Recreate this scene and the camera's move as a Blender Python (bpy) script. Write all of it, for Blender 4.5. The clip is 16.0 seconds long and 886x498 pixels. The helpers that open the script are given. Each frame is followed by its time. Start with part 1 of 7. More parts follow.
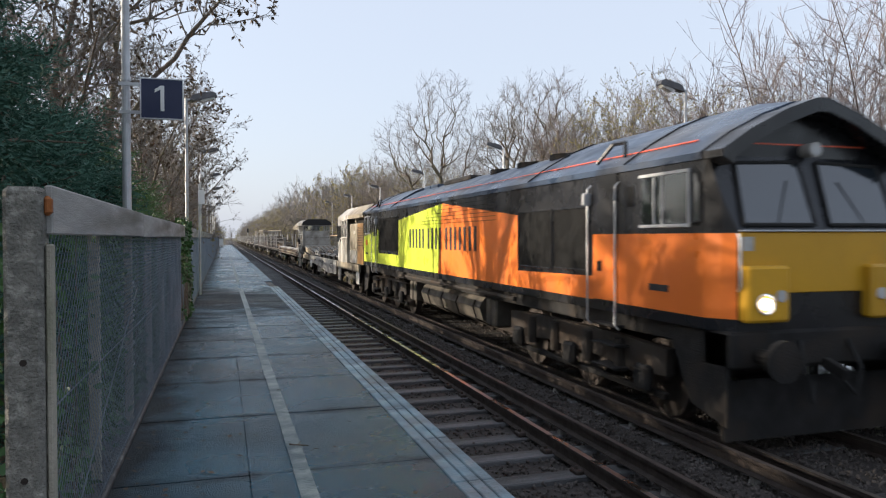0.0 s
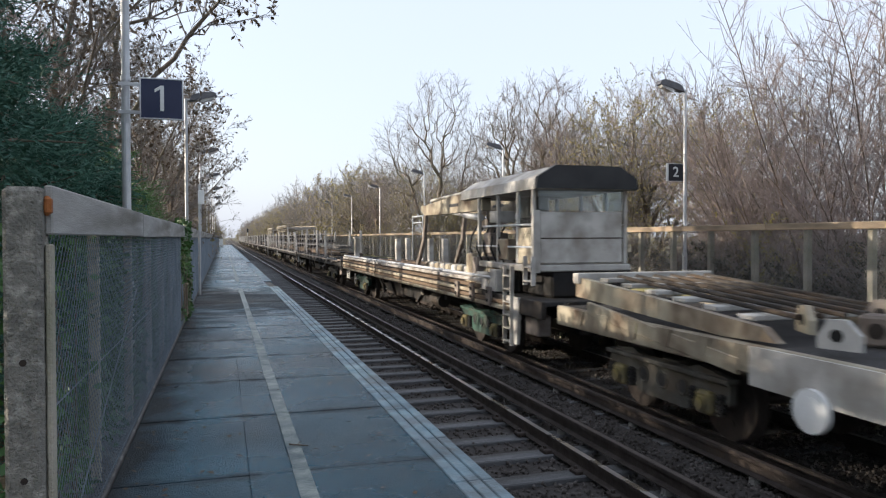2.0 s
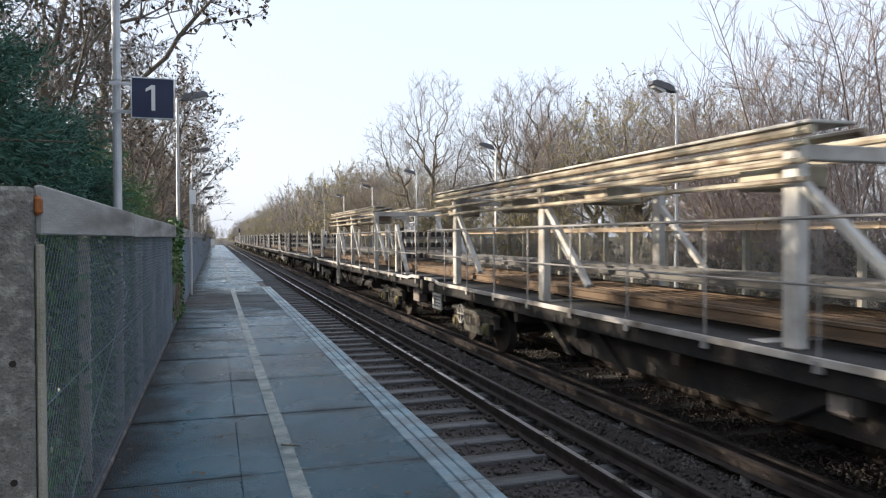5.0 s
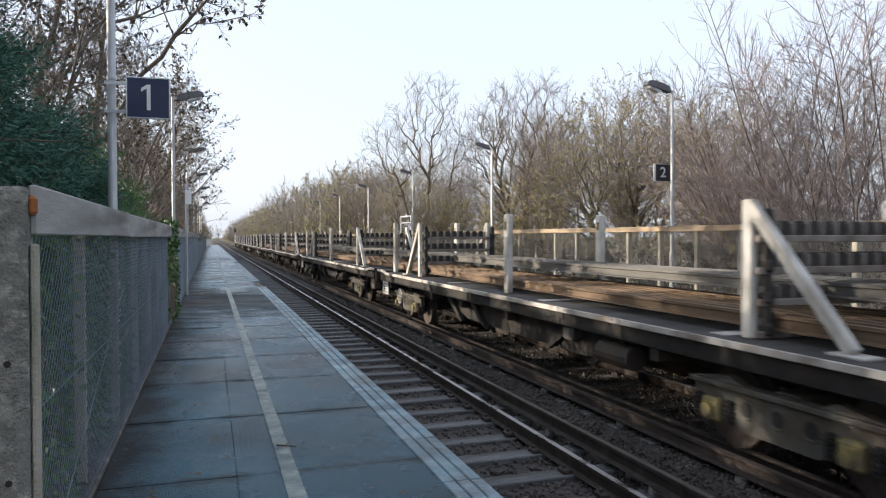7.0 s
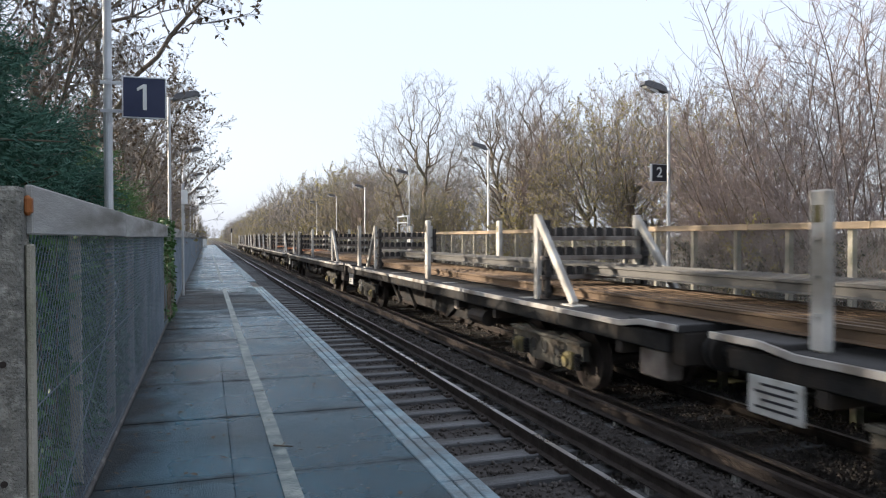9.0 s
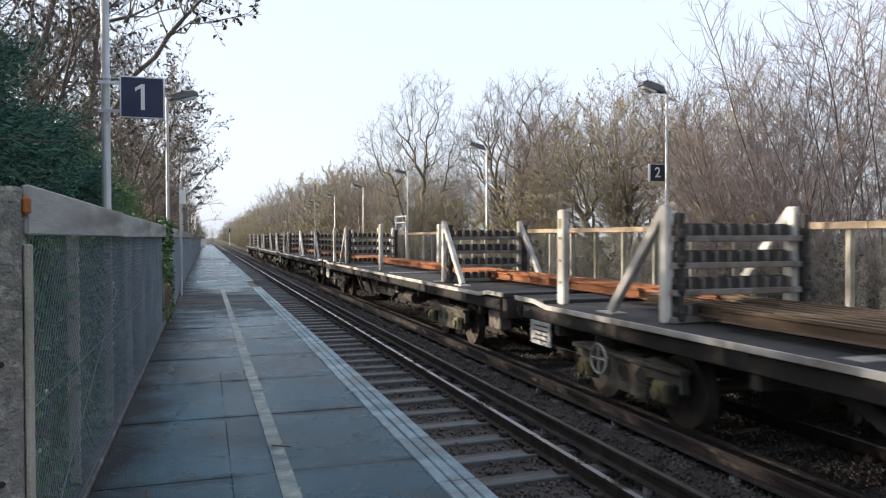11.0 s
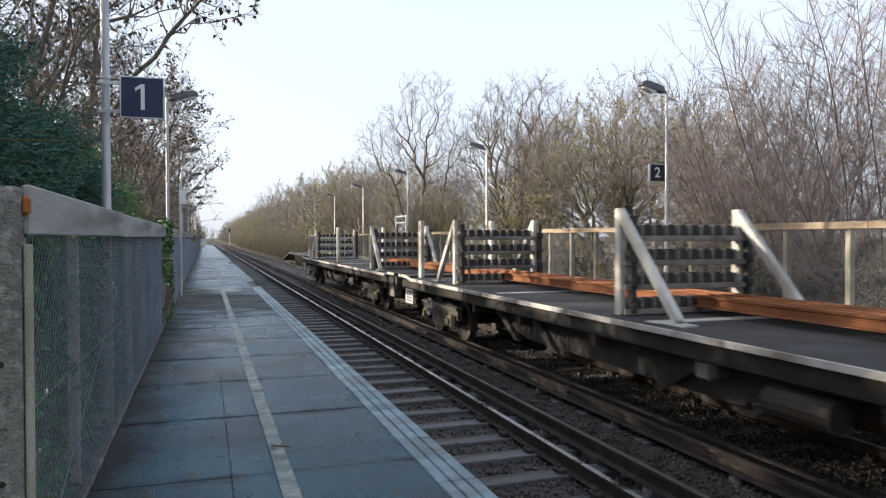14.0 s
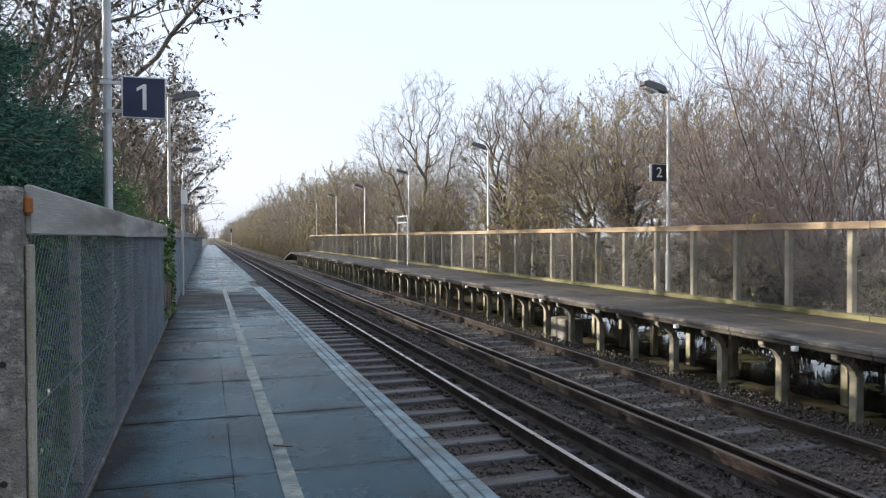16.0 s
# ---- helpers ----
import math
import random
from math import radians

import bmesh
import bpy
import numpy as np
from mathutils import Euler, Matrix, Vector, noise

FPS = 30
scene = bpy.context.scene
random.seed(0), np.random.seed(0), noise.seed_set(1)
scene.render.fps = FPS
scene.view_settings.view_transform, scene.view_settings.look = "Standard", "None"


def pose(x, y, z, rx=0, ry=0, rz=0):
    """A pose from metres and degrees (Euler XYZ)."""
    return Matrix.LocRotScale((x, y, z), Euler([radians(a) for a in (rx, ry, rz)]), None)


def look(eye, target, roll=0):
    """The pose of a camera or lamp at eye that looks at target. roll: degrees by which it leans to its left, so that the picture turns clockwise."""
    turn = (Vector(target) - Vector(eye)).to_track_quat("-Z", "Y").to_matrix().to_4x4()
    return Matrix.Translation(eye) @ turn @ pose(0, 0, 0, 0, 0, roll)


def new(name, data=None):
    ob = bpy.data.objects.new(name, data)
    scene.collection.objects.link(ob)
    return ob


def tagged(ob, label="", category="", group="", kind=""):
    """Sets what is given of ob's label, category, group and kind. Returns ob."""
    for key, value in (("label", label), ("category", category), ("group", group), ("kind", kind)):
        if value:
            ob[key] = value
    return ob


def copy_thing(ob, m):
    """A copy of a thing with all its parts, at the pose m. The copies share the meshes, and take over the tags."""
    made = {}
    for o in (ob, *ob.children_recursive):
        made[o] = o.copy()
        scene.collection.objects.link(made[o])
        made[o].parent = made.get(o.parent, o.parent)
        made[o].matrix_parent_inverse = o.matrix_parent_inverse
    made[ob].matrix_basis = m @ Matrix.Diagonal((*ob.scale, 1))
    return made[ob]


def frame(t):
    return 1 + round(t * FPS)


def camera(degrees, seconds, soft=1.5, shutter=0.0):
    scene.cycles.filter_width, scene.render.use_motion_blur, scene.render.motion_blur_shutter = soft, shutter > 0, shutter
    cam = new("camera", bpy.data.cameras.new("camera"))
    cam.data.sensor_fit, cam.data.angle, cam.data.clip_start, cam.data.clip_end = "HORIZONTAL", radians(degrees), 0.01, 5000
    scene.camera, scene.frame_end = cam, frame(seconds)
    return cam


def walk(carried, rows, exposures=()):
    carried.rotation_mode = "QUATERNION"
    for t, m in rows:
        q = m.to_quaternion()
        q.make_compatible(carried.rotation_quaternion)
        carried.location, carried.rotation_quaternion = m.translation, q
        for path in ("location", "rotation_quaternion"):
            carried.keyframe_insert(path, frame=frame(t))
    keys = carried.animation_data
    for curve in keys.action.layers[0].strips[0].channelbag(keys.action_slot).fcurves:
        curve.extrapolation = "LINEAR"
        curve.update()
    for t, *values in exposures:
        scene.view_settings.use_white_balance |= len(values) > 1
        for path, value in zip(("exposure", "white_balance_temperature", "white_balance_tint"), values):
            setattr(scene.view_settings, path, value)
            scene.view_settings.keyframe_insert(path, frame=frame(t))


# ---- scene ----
cam = camera(63.0, 16.0, soft=1.2, shutter=0.13)


def aim(yaw, pitch=-0.949, roll=0.155):
    # eye over the platform, yaw clockwise from the line of the track
    return Matrix.Translation((0, 0, 2.336)) @ pose(0, 0, 0, 0, 0, -yaw) @ pose(0, 0, 0, 90 + pitch, 0, 0) @ pose(0, 0, 0, 0, 0, -roll)


YAWS = ((0, 16.89), (0.5, 16.96), (1.0, 16.92), (1.5, 16.90), (2.0, 16.91), (2.5, 16.98), (3.0, 17.05), (3.5, 17.19),
        (4.0, 17.31), (5.0, 17.51), (6.5, 17.75), (7.5, 17.90), (8.5, 18.03), (9.0, 18.09), (10.2, 18.19), (11.5, 18.23),
        (14.0, 18.23), (14.7, 18.18), (15.3, 18.16), (16.0, 18.11))
walk(cam, [(t, aim(y)) for t, y in YAWS],
     exposures=[(0, 0.95, 5800, 10), (1.0, 0.98, 5800, 10), (2.0, 1.2, 5800, 10), (3.5, 1.3, 5800, 10), (16, 1.3, 5800, 10)])

# ---- sky and sun ----
SUN_AZ = radians(-70)      # turned from the line of the track, to its left
SUN_EL = radians(14)
world = bpy.data.worlds.new("sky")
scene.world = world
world.use_nodes = True
wn = world.node_tree
sky = wn.nodes.new("ShaderNodeTexSky")
sky.sky_type = "NISHITA"
sky.sun_disc = False
sky.sun_elevation, sky.sun_rotation = SUN_EL, SUN_AZ
sky.air_density, sky.dust_density, sky.ozone_density = 1.0, 3.0, 1.0
bg = wn.nodes["Background"]
bg.inputs["Strength"].default_value = 0.15
veil = wn.nodes.new("ShaderNodeMix")          # thin even high cloud over the blue
veil.data_type = "RGBA"
veil.inputs["Factor"].default_value = 0.76
veil.inputs["B"].default_value = (2.92, 2.92, 3.0, 1)
wn.links.new(sky.outputs["Color"], veil.inputs["A"])
wn.links.new(veil.outputs["Result"], bg.inputs["Color"])
sun_data = bpy.data.lights.new("sun", "SUN")
sun_data.energy, sun_data.angle, sun_data.color = 4.4, radians(0.6), (1.0, 0.82, 0.6)
sun = new("sun", sun_data)
sun_way = Vector((math.sin(SUN_AZ) * math.cos(SUN_EL), math.cos(SUN_AZ) * math.cos(SUN_EL), math.sin(SUN_EL)))
sun.matrix_world = look(sun_way * 60, (0, 0, 0))


# ---- materials ----
def mat(name, a, b=None, rough=0.8, metal=0.0, s=2.0, f=45.0, bump=0.25, dirt=None, amount=0.35, spec=0.4, vary=0.12, stretch=(1, 1, 1), ds=0.6):
    """Two-scale noise between colours a and b, with stains of a third colour."""
    m = bpy.data.materials.new(name)
    m.use_nodes = True
    n, l = m.node_tree.nodes, m.node_tree.links
    p = n["Principled BSDF"]
    b = b or tuple(c * 0.75 for c in a)
    tc = n.new("ShaderNodeTexCoord")
    mp = n.new("ShaderNodeMapping")
    mp.inputs["Scale"].default_value = stretch
    l.new(tc.outputs["Object"], mp.inputs["Vector"])

    def tex(scale, detail, lo, hi):
        t = n.new("ShaderNodeTexNoise")
        t.inputs["Scale"].default_value, t.inputs["Detail"].default_value = scale, detail
        l.new(mp.outputs["Vector"], t.inputs["Vector"])
        r = n.new("ShaderNodeMapRange")
        r.inputs["From Min"].default_value, r.inputs["From Max"].default_value = lo, hi
        l.new(t.outputs["Fac"], r.inputs["Value"])
        return r.outputs["Result"]

    def mix(fac, x, y, kind="MIX"):
        k = n.new("ShaderNodeMix")
        k.data_type, k.blend_type = "RGBA", kind
        for sock, v in ((k.inputs["Factor"], fac), (k.inputs["A"], x), (k.inputs["B"], y)):
            if isinstance(v, (tuple, float, int)):
                sock.default_value = (*v, 1) if isinstance(v, tuple) else v
            else:
                l.new(v, sock)
        return k.outputs["Result"]

    coarse, fine = tex(s, 5, 0.3, 0.7), tex(f, 4, 0.25, 0.75)
    k = n.new("ShaderNodeMath")
    k.operation = "MULTIPLY_ADD"
    k.inputs[1].default_value, k.inputs[2].default_value = 0.35, 0.0
    l.new(fine, k.inputs[0])
    k2 = n.new("ShaderNodeMath")
    k2.operation = "MULTIPLY_ADD"
    k2.inputs[1].default_value = 0.65
    l.new(coarse, k2.inputs[0])
    l.new(k.outputs[0], k2.inputs[2])
    col = mix(k2.outputs[0], a, b)
    if dirt:
        st = tex(ds, 7, 0.62 - amount * 0.45, 0.72)
        col = mix(st, col, dirt)
    if vary:
        oi = n.new("ShaderNodeObjectInfo")
        v = n.new("ShaderNodeMapRange")
        v.inputs["To Min"].default_value, v.inputs["To Max"].default_value = 1 - vary, 1 + vary
        l.new(oi.outputs["Random"], v.inputs["Value"])
        h = n.new("ShaderNodeHueSaturation")
        l.new(v.outputs["Result"], h.inputs["Value"])
        l.new(col, h.inputs["Color"])
        col = h.outputs["Color"]
    l.new(col, p.inputs["Base Color"])
    rr = n.new("ShaderNodeMapRange")
    rr.inputs["To Min"].default_value, rr.inputs["To Max"].default_value = max(0.03, rough - 0.13), min(1, rough + 0.1)
    l.new(coarse, rr.inputs["Value"])
    l.new(rr.outputs["Result"], p.inputs["Roughness"])
    p.inputs["Metallic"].default_value = metal
    p.inputs["Specular IOR Level"].default_value = spec
    if bump:
        bp = n.new("ShaderNodeBump")
        bp.inputs["Strength"].default_value, bp.inputs["Distance"].default_value = bump, 0.01
        l.new(fine, bp.inputs["Height"])
        l.new(bp.outputs["Normal"], p.inputs["Normal"])
    return m


def glow(name, colour, strength):
    m = bpy.data.materials.new(name)
    m.use_nodes = True
    p = m.node_tree.nodes["Principled BSDF"]
    p.inputs["Base Color"].default_value = (*colour, 1)
    p.inputs["Emission Color"].default_value = (*colour, 1)
    p.inputs["Emission Strength"].default_value = strength
    return m


def pane_glass(name, tint):
    m = bpy.data.materials.new(name)
    m.use_nodes = True
    p = m.node_tree.nodes["Principled BSDF"]
    p.inputs["Base Color"].default_value = (*tint, 1)
    p.inputs["Roughness"].default_value = 0.04
    p.inputs["Transmission Weight"].default_value = 1.0
    p.inputs["IOR"].default_value = 1.5
    return m


def damp_joints(m, colour):
    """Dark damp and moss that creeps in from the joints at the ends of each slab."""
    n, l = m.node_tree.nodes, m.node_tree.links
    p = n["Principled BSDF"]
    tc = n.new("ShaderNodeTexCoord")
    sep = n.new("ShaderNodeSeparateXYZ")
    l.new(tc.outputs["Generated"], sep.inputs[0])
    away = n.new("ShaderNodeMath")
    away.operation = "SUBTRACT"
    l.new(sep.outputs["Y"], away.inputs[0])
    away.inputs[1].default_value = 0.5
    edge = n.new("ShaderNodeMath")
    edge.operation = "ABSOLUTE"
    l.new(away.outputs[0], edge.inputs[0])
    t = n.new("ShaderNodeTexNoise")
    t.inputs["Scale"].default_value, t.inputs["Detail"].default_value = 5.0, 5
    l.new(tc.outputs["Object"], t.inputs["Vector"])
    k = n.new("ShaderNodeMath")
    k.operation = "MULTIPLY_ADD"
    l.new(t.outputs["Fac"], k.inputs[0])
    k.inputs[1].default_value = 0.22
    l.new(edge.outputs[0], k.inputs[2])
    r = n.new("ShaderNodeMapRange")
    r.inputs["From Min"].default_value, r.inputs["From Max"].default_value = 0.55, 0.635
    r.inputs["To Max"].default_value = 0.85
    l.new(k.outputs[0], r.inputs["Value"])
    x = n.new("ShaderNodeMix")
    x.data_type = "RGBA"
    l.new(r.outputs["Result"], x.inputs["Factor"])
    l.new(p.inputs["Base Color"].links[0].from_socket, x.inputs["A"])
    x.inputs["B"].default_value = (*colour, 1)
    l.new(x.outputs["Result"], p.inputs["Base Color"])
    rough = n.new("ShaderNodeMath")
    rough.operation = "MULTIPLY_ADD"
    l.new(r.outputs["Result"], rough.inputs[0])
    rough.inputs[1].default_value = 0.3
    l.new(p.inputs["Roughness"].links[0].from_socket, rough.inputs[2])
    l.new(rough.outputs[0], p.inputs["Roughness"])
    return m


def fence_damp_tree_shade(m, colour):
    """Silt and moss along the foot of the fence, with a ragged edge, and a stretch of mud with tree shade painted in.
    """
    n, l = m.node_tree.nodes, m.node_tree.links
    p = n["Principled BSDF"]
    tc = n.new("ShaderNodeTexCoord")
    sep = n.new("ShaderNodeSeparateXYZ")
    l.new(tc.outputs["Object"], sep.inputs[0])
    t = n.new("ShaderNodeTexNoise")
    t.inputs["Scale"].default_value, t.inputs["Detail"].default_value = 1.7, 7
    l.new(tc.outputs["Object"], t.inputs["Vector"])

    def math_node(kind, a, b):
        k = n.new("ShaderNodeMath")
        k.operation = kind
        for sock, v in zip(k.inputs, (a, b)):
            if isinstance(v, (int, float)):
                sock.default_value = v
            else:
                l.new(v, sock)
        return k.outputs[0]

    def ramp(v, lo, hi, top):
        r = n.new("ShaderNodeMapRange")
        r.inputs["From Min"].default_value, r.inputs["From Max"].default_value = lo, hi
        r.inputs["To Max"].default_value = top
        l.new(v, r.inputs["Value"])
        return r.outputs["Result"]

    wob = math_node("MULTIPLY", t.outputs["Fac"], 0.75)
    foot = ramp(math_node("SUBTRACT", wob, sep.outputs["X"]), 0.62, 0.98, 0.9)
    # dark stretch across the slabs: mud and leaf litter plus painted tree shade
    along = math_node("ABSOLUTE", math_node("SUBTRACT", sep.outputs["Y"], 16.8), 0.0)
    mud_shade = ramp(math_node("SUBTRACT", math_node("MULTIPLY", t.outputs["Fac"], 9.0), along), 0.2, 2.8, 0.8)
    fac = math_node("MAXIMUM", foot, mud_shade)
    x = n.new("ShaderNodeMix")
    x.data_type = "RGBA"
    l.new(fac, x.inputs["Factor"])
    l.new(p.inputs["Base Color"].links[0].from_socket, x.inputs["A"])
    x.inputs["B"].default_value = (*colour, 1)
    l.new(x.outputs["Result"], p.inputs["Base Color"])
    l.new(math_node("ADD", math_node("MULTIPLY", fac, 0.45), p.inputs["Roughness"].links[0].from_socket), p.inputs["Roughness"])
    return m


# blue of slabs and edging stands in for skylight on shaded ground
ASPHALT = fence_damp_tree_shade(damp_joints(mat("platform_surface", (0.024, 0.128, 0.195), (0.006, 0.036, 0.058), 0.3, s=0.9, f=110, bump=1.0, dirt=(0.012, 0.022, 0.028), amount=0.42, spec=0.4, vary=0.12), (0.008, 0.01, 0.011)), (0.013, 0.012, 0.011))
EDGING = mat("edging_stone", (0.2, 0.3, 0.35), (0.12, 0.18, 0.215), 0.5, s=4, f=70, bump=0.6, dirt=(0.09, 0.1, 0.105), amount=0.5, ds=5)
LINE = mat("worn_line_paint", (0.34, 0.37, 0.3), (0.15, 0.18, 0.17), 0.45, s=6, f=60, bump=0.4, dirt=(0.03, 0.055, 0.065), amount=0.95, ds=9)
CONCRETE = mat("old_concrete", (0.30, 0.285, 0.26), (0.2, 0.19, 0.175), 0.9, s=5, f=60, bump=0.7, dirt=(0.1, 0.1, 0.085), amount=0.4, ds=3)
POSTCON = mat("concrete_post", (0.36, 0.33, 0.27), (0.24, 0.22, 0.18), 0.9, s=6, f=70, bump=0.6, dirt=(0.12, 0.13, 0.07), amount=0.4, ds=2)
LICHEN = mat("lichened_concrete", (0.2, 0.19, 0.165), (0.1, 0.096, 0.085), 0.92, s=14, f=90, bump=1.0, dirt=(0.3, 0.29, 0.25), amount=0.25, ds=22)
TIMBER = mat("weathered_timber", (0.37, 0.36, 0.34), (0.23, 0.225, 0.215), 0.85, s=3, f=30, bump=0.25, dirt=(0.13, 0.12, 0.1), amount=0.35, stretch=(6, 0.6, 6), ds=1)
TIMBER2 = mat("brown_timber", (0.35, 0.27, 0.18), (0.22, 0.165, 0.11), 0.85, s=3, f=30, bump=0.5, dirt=(0.12, 0.1, 0.07), amount=0.35, stretch=(6, 0.6, 6), ds=1)
MOSSTIM = mat("mossy_timber", (0.2, 0.185, 0.1), (0.11, 0.105, 0.055), 0.9, s=3, f=30, bump=0.5, dirt=(0.08, 0.085, 0.03), amount=0.45, stretch=(6, 0.6, 6), ds=1)
WIRE = mat("galvanised_wire", (0.15, 0.185, 0.22), (0.09, 0.11, 0.13), 0.55, 0.5, bump=0)
WIREPALE = mat("pale_wire", (0.22, 0.225, 0.225), (0.15, 0.15, 0.15), 0.5, 0.3, bump=0)
WATER = mat("standing_water", (0.02, 0.022, 0.02), (0.015, 0.016, 0.015), 0.13, s=2, f=6, bump=0.1, spec=1.0, vary=0)
LINE2 = mat("faded_yellow_line", (0.2, 0.15, 0.06), (0.1, 0.075, 0.04), 0.6, s=6, f=60, bump=0.3, dirt=(0.05, 0.045, 0.04), amount=0.9, ds=5)
DECK2 = mat("brown_grey_deck", (0.075, 0.066, 0.06), (0.04, 0.035, 0.032), 0.6, s=1.4, f=80, bump=0.6, dirt=(0.06, 0.055, 0.035), amount=0.45)
BALLAST = mat("ballast_bed", (0.052, 0.045, 0.041), (0.026, 0.022, 0.02), 0.95, s=3, f=22, bump=1.0, dirt=(0.035, 0.03, 0.027), amount=0.4)
STONE = mat("ballast_stone", (0.11, 0.097, 0.088), (0.047, 0.041, 0.037), 0.9, s=4, f=30, bump=0.3, dirt=(0.045, 0.038, 0.033), amount=0.5, ds=2)
SLEEPER = mat("timber_sleeper", (0.12, 0.122, 0.125), (0.06, 0.06, 0.062), 0.7, s=5, f=40, bump=0.6, dirt=(0.05, 0.045, 0.04), amount=0.35, vary=0.2, stretch=(0.5, 3, 3), ds=1.5)
RAILSIDE = mat("rusty_rail", (0.042, 0.031, 0.025), (0.022, 0.017, 0.014), 0.85, 0.1, s=6, f=40, bump=0.4)
RAILTOP = mat("polished_rail_head", (0.62, 0.6, 0.58), (0.45, 0.43, 0.41), 0.3, 1.0, s=2, f=30, bump=0.05, vary=0)
GRAVEL = mat("verge_soil", (0.1, 0.075, 0.045), (0.05, 0.045, 0.025), 0.95, s=1.2, f=18, bump=1.0, dirt=(0.05, 0.065, 0.02), amount=0.4, ds=0.5)
GALV = mat("galvanised_steel", (0.55, 0.56, 0.57), (0.4, 0.41, 0.43), 0.5, 0.5, s=4, f=60, bump=0.1, dirt=(0.25, 0.25, 0.25), amount=0.25)
LAMPGREY = mat("lantern_grey", (0.13, 0.13, 0.14), (0.09, 0.09, 0.1), 0.5, s=5, f=50, bump=0.1)
NAVY = mat("sign_navy", (0.012, 0.02, 0.07), (0.01, 0.016, 0.055), 0.4, s=4, f=30, bump=0.05)
SIGNBLACK = mat("sign_black", (0.02, 0.02, 0.025), (0.015, 0.015, 0.02), 0.4, s=4, f=30, bump=0.05)
WHITE = mat("white_paint", (0.75, 0.75, 0.73), (0.62, 0.62, 0.6), 0.5, s=3, f=50, bump=0.1, dirt=(0.4, 0.38, 0.34), amount=0.2)
BARK = mat("bark", (0.19, 0.15, 0.115), (0.1, 0.08, 0.062), 0.95, s=6, f=40, bump=0.6, dirt=(0.1, 0.11, 0.06), amount=0.3)
TWIG = mat("winter_twig", (0.25, 0.228, 0.21), (0.14, 0.127, 0.117), 0.9, s=1.5, f=20, bump=0, vary=0.2)
TWIGRED = mat("red_winter_twig", (0.26, 0.215, 0.2), (0.15, 0.124, 0.116), 0.9, s=1.5, f=20, bump=0, vary=0.2)
BROWNLEAF = mat("dead_leaf", (0.13, 0.092, 0.058), (0.07, 0.052, 0.034), 0.8, s=2, f=20, bump=0)
EVERGREEN = mat("evergreen_leaf", (0.032, 0.095, 0.068), (0.065, 0.145, 0.1), 0.75, s=1.5, f=12, bump=0)
HEDGELEAF = mat("dull_undergrowth_leaf", (0.026, 0.032, 0.018), (0.045, 0.042, 0.026), 0.7, s=2, f=14, bump=0)
IVY = mat("ivy_leaf", (0.035, 0.1, 0.02), (0.06, 0.12, 0.03), 0.5, s=2, f=14, bump=0)
OLIVELEAF = mat("olive_leaf", (0.3, 0.265, 0.085), (0.2, 0.165, 0.06), 0.7, s=2, f=14, bump=0)


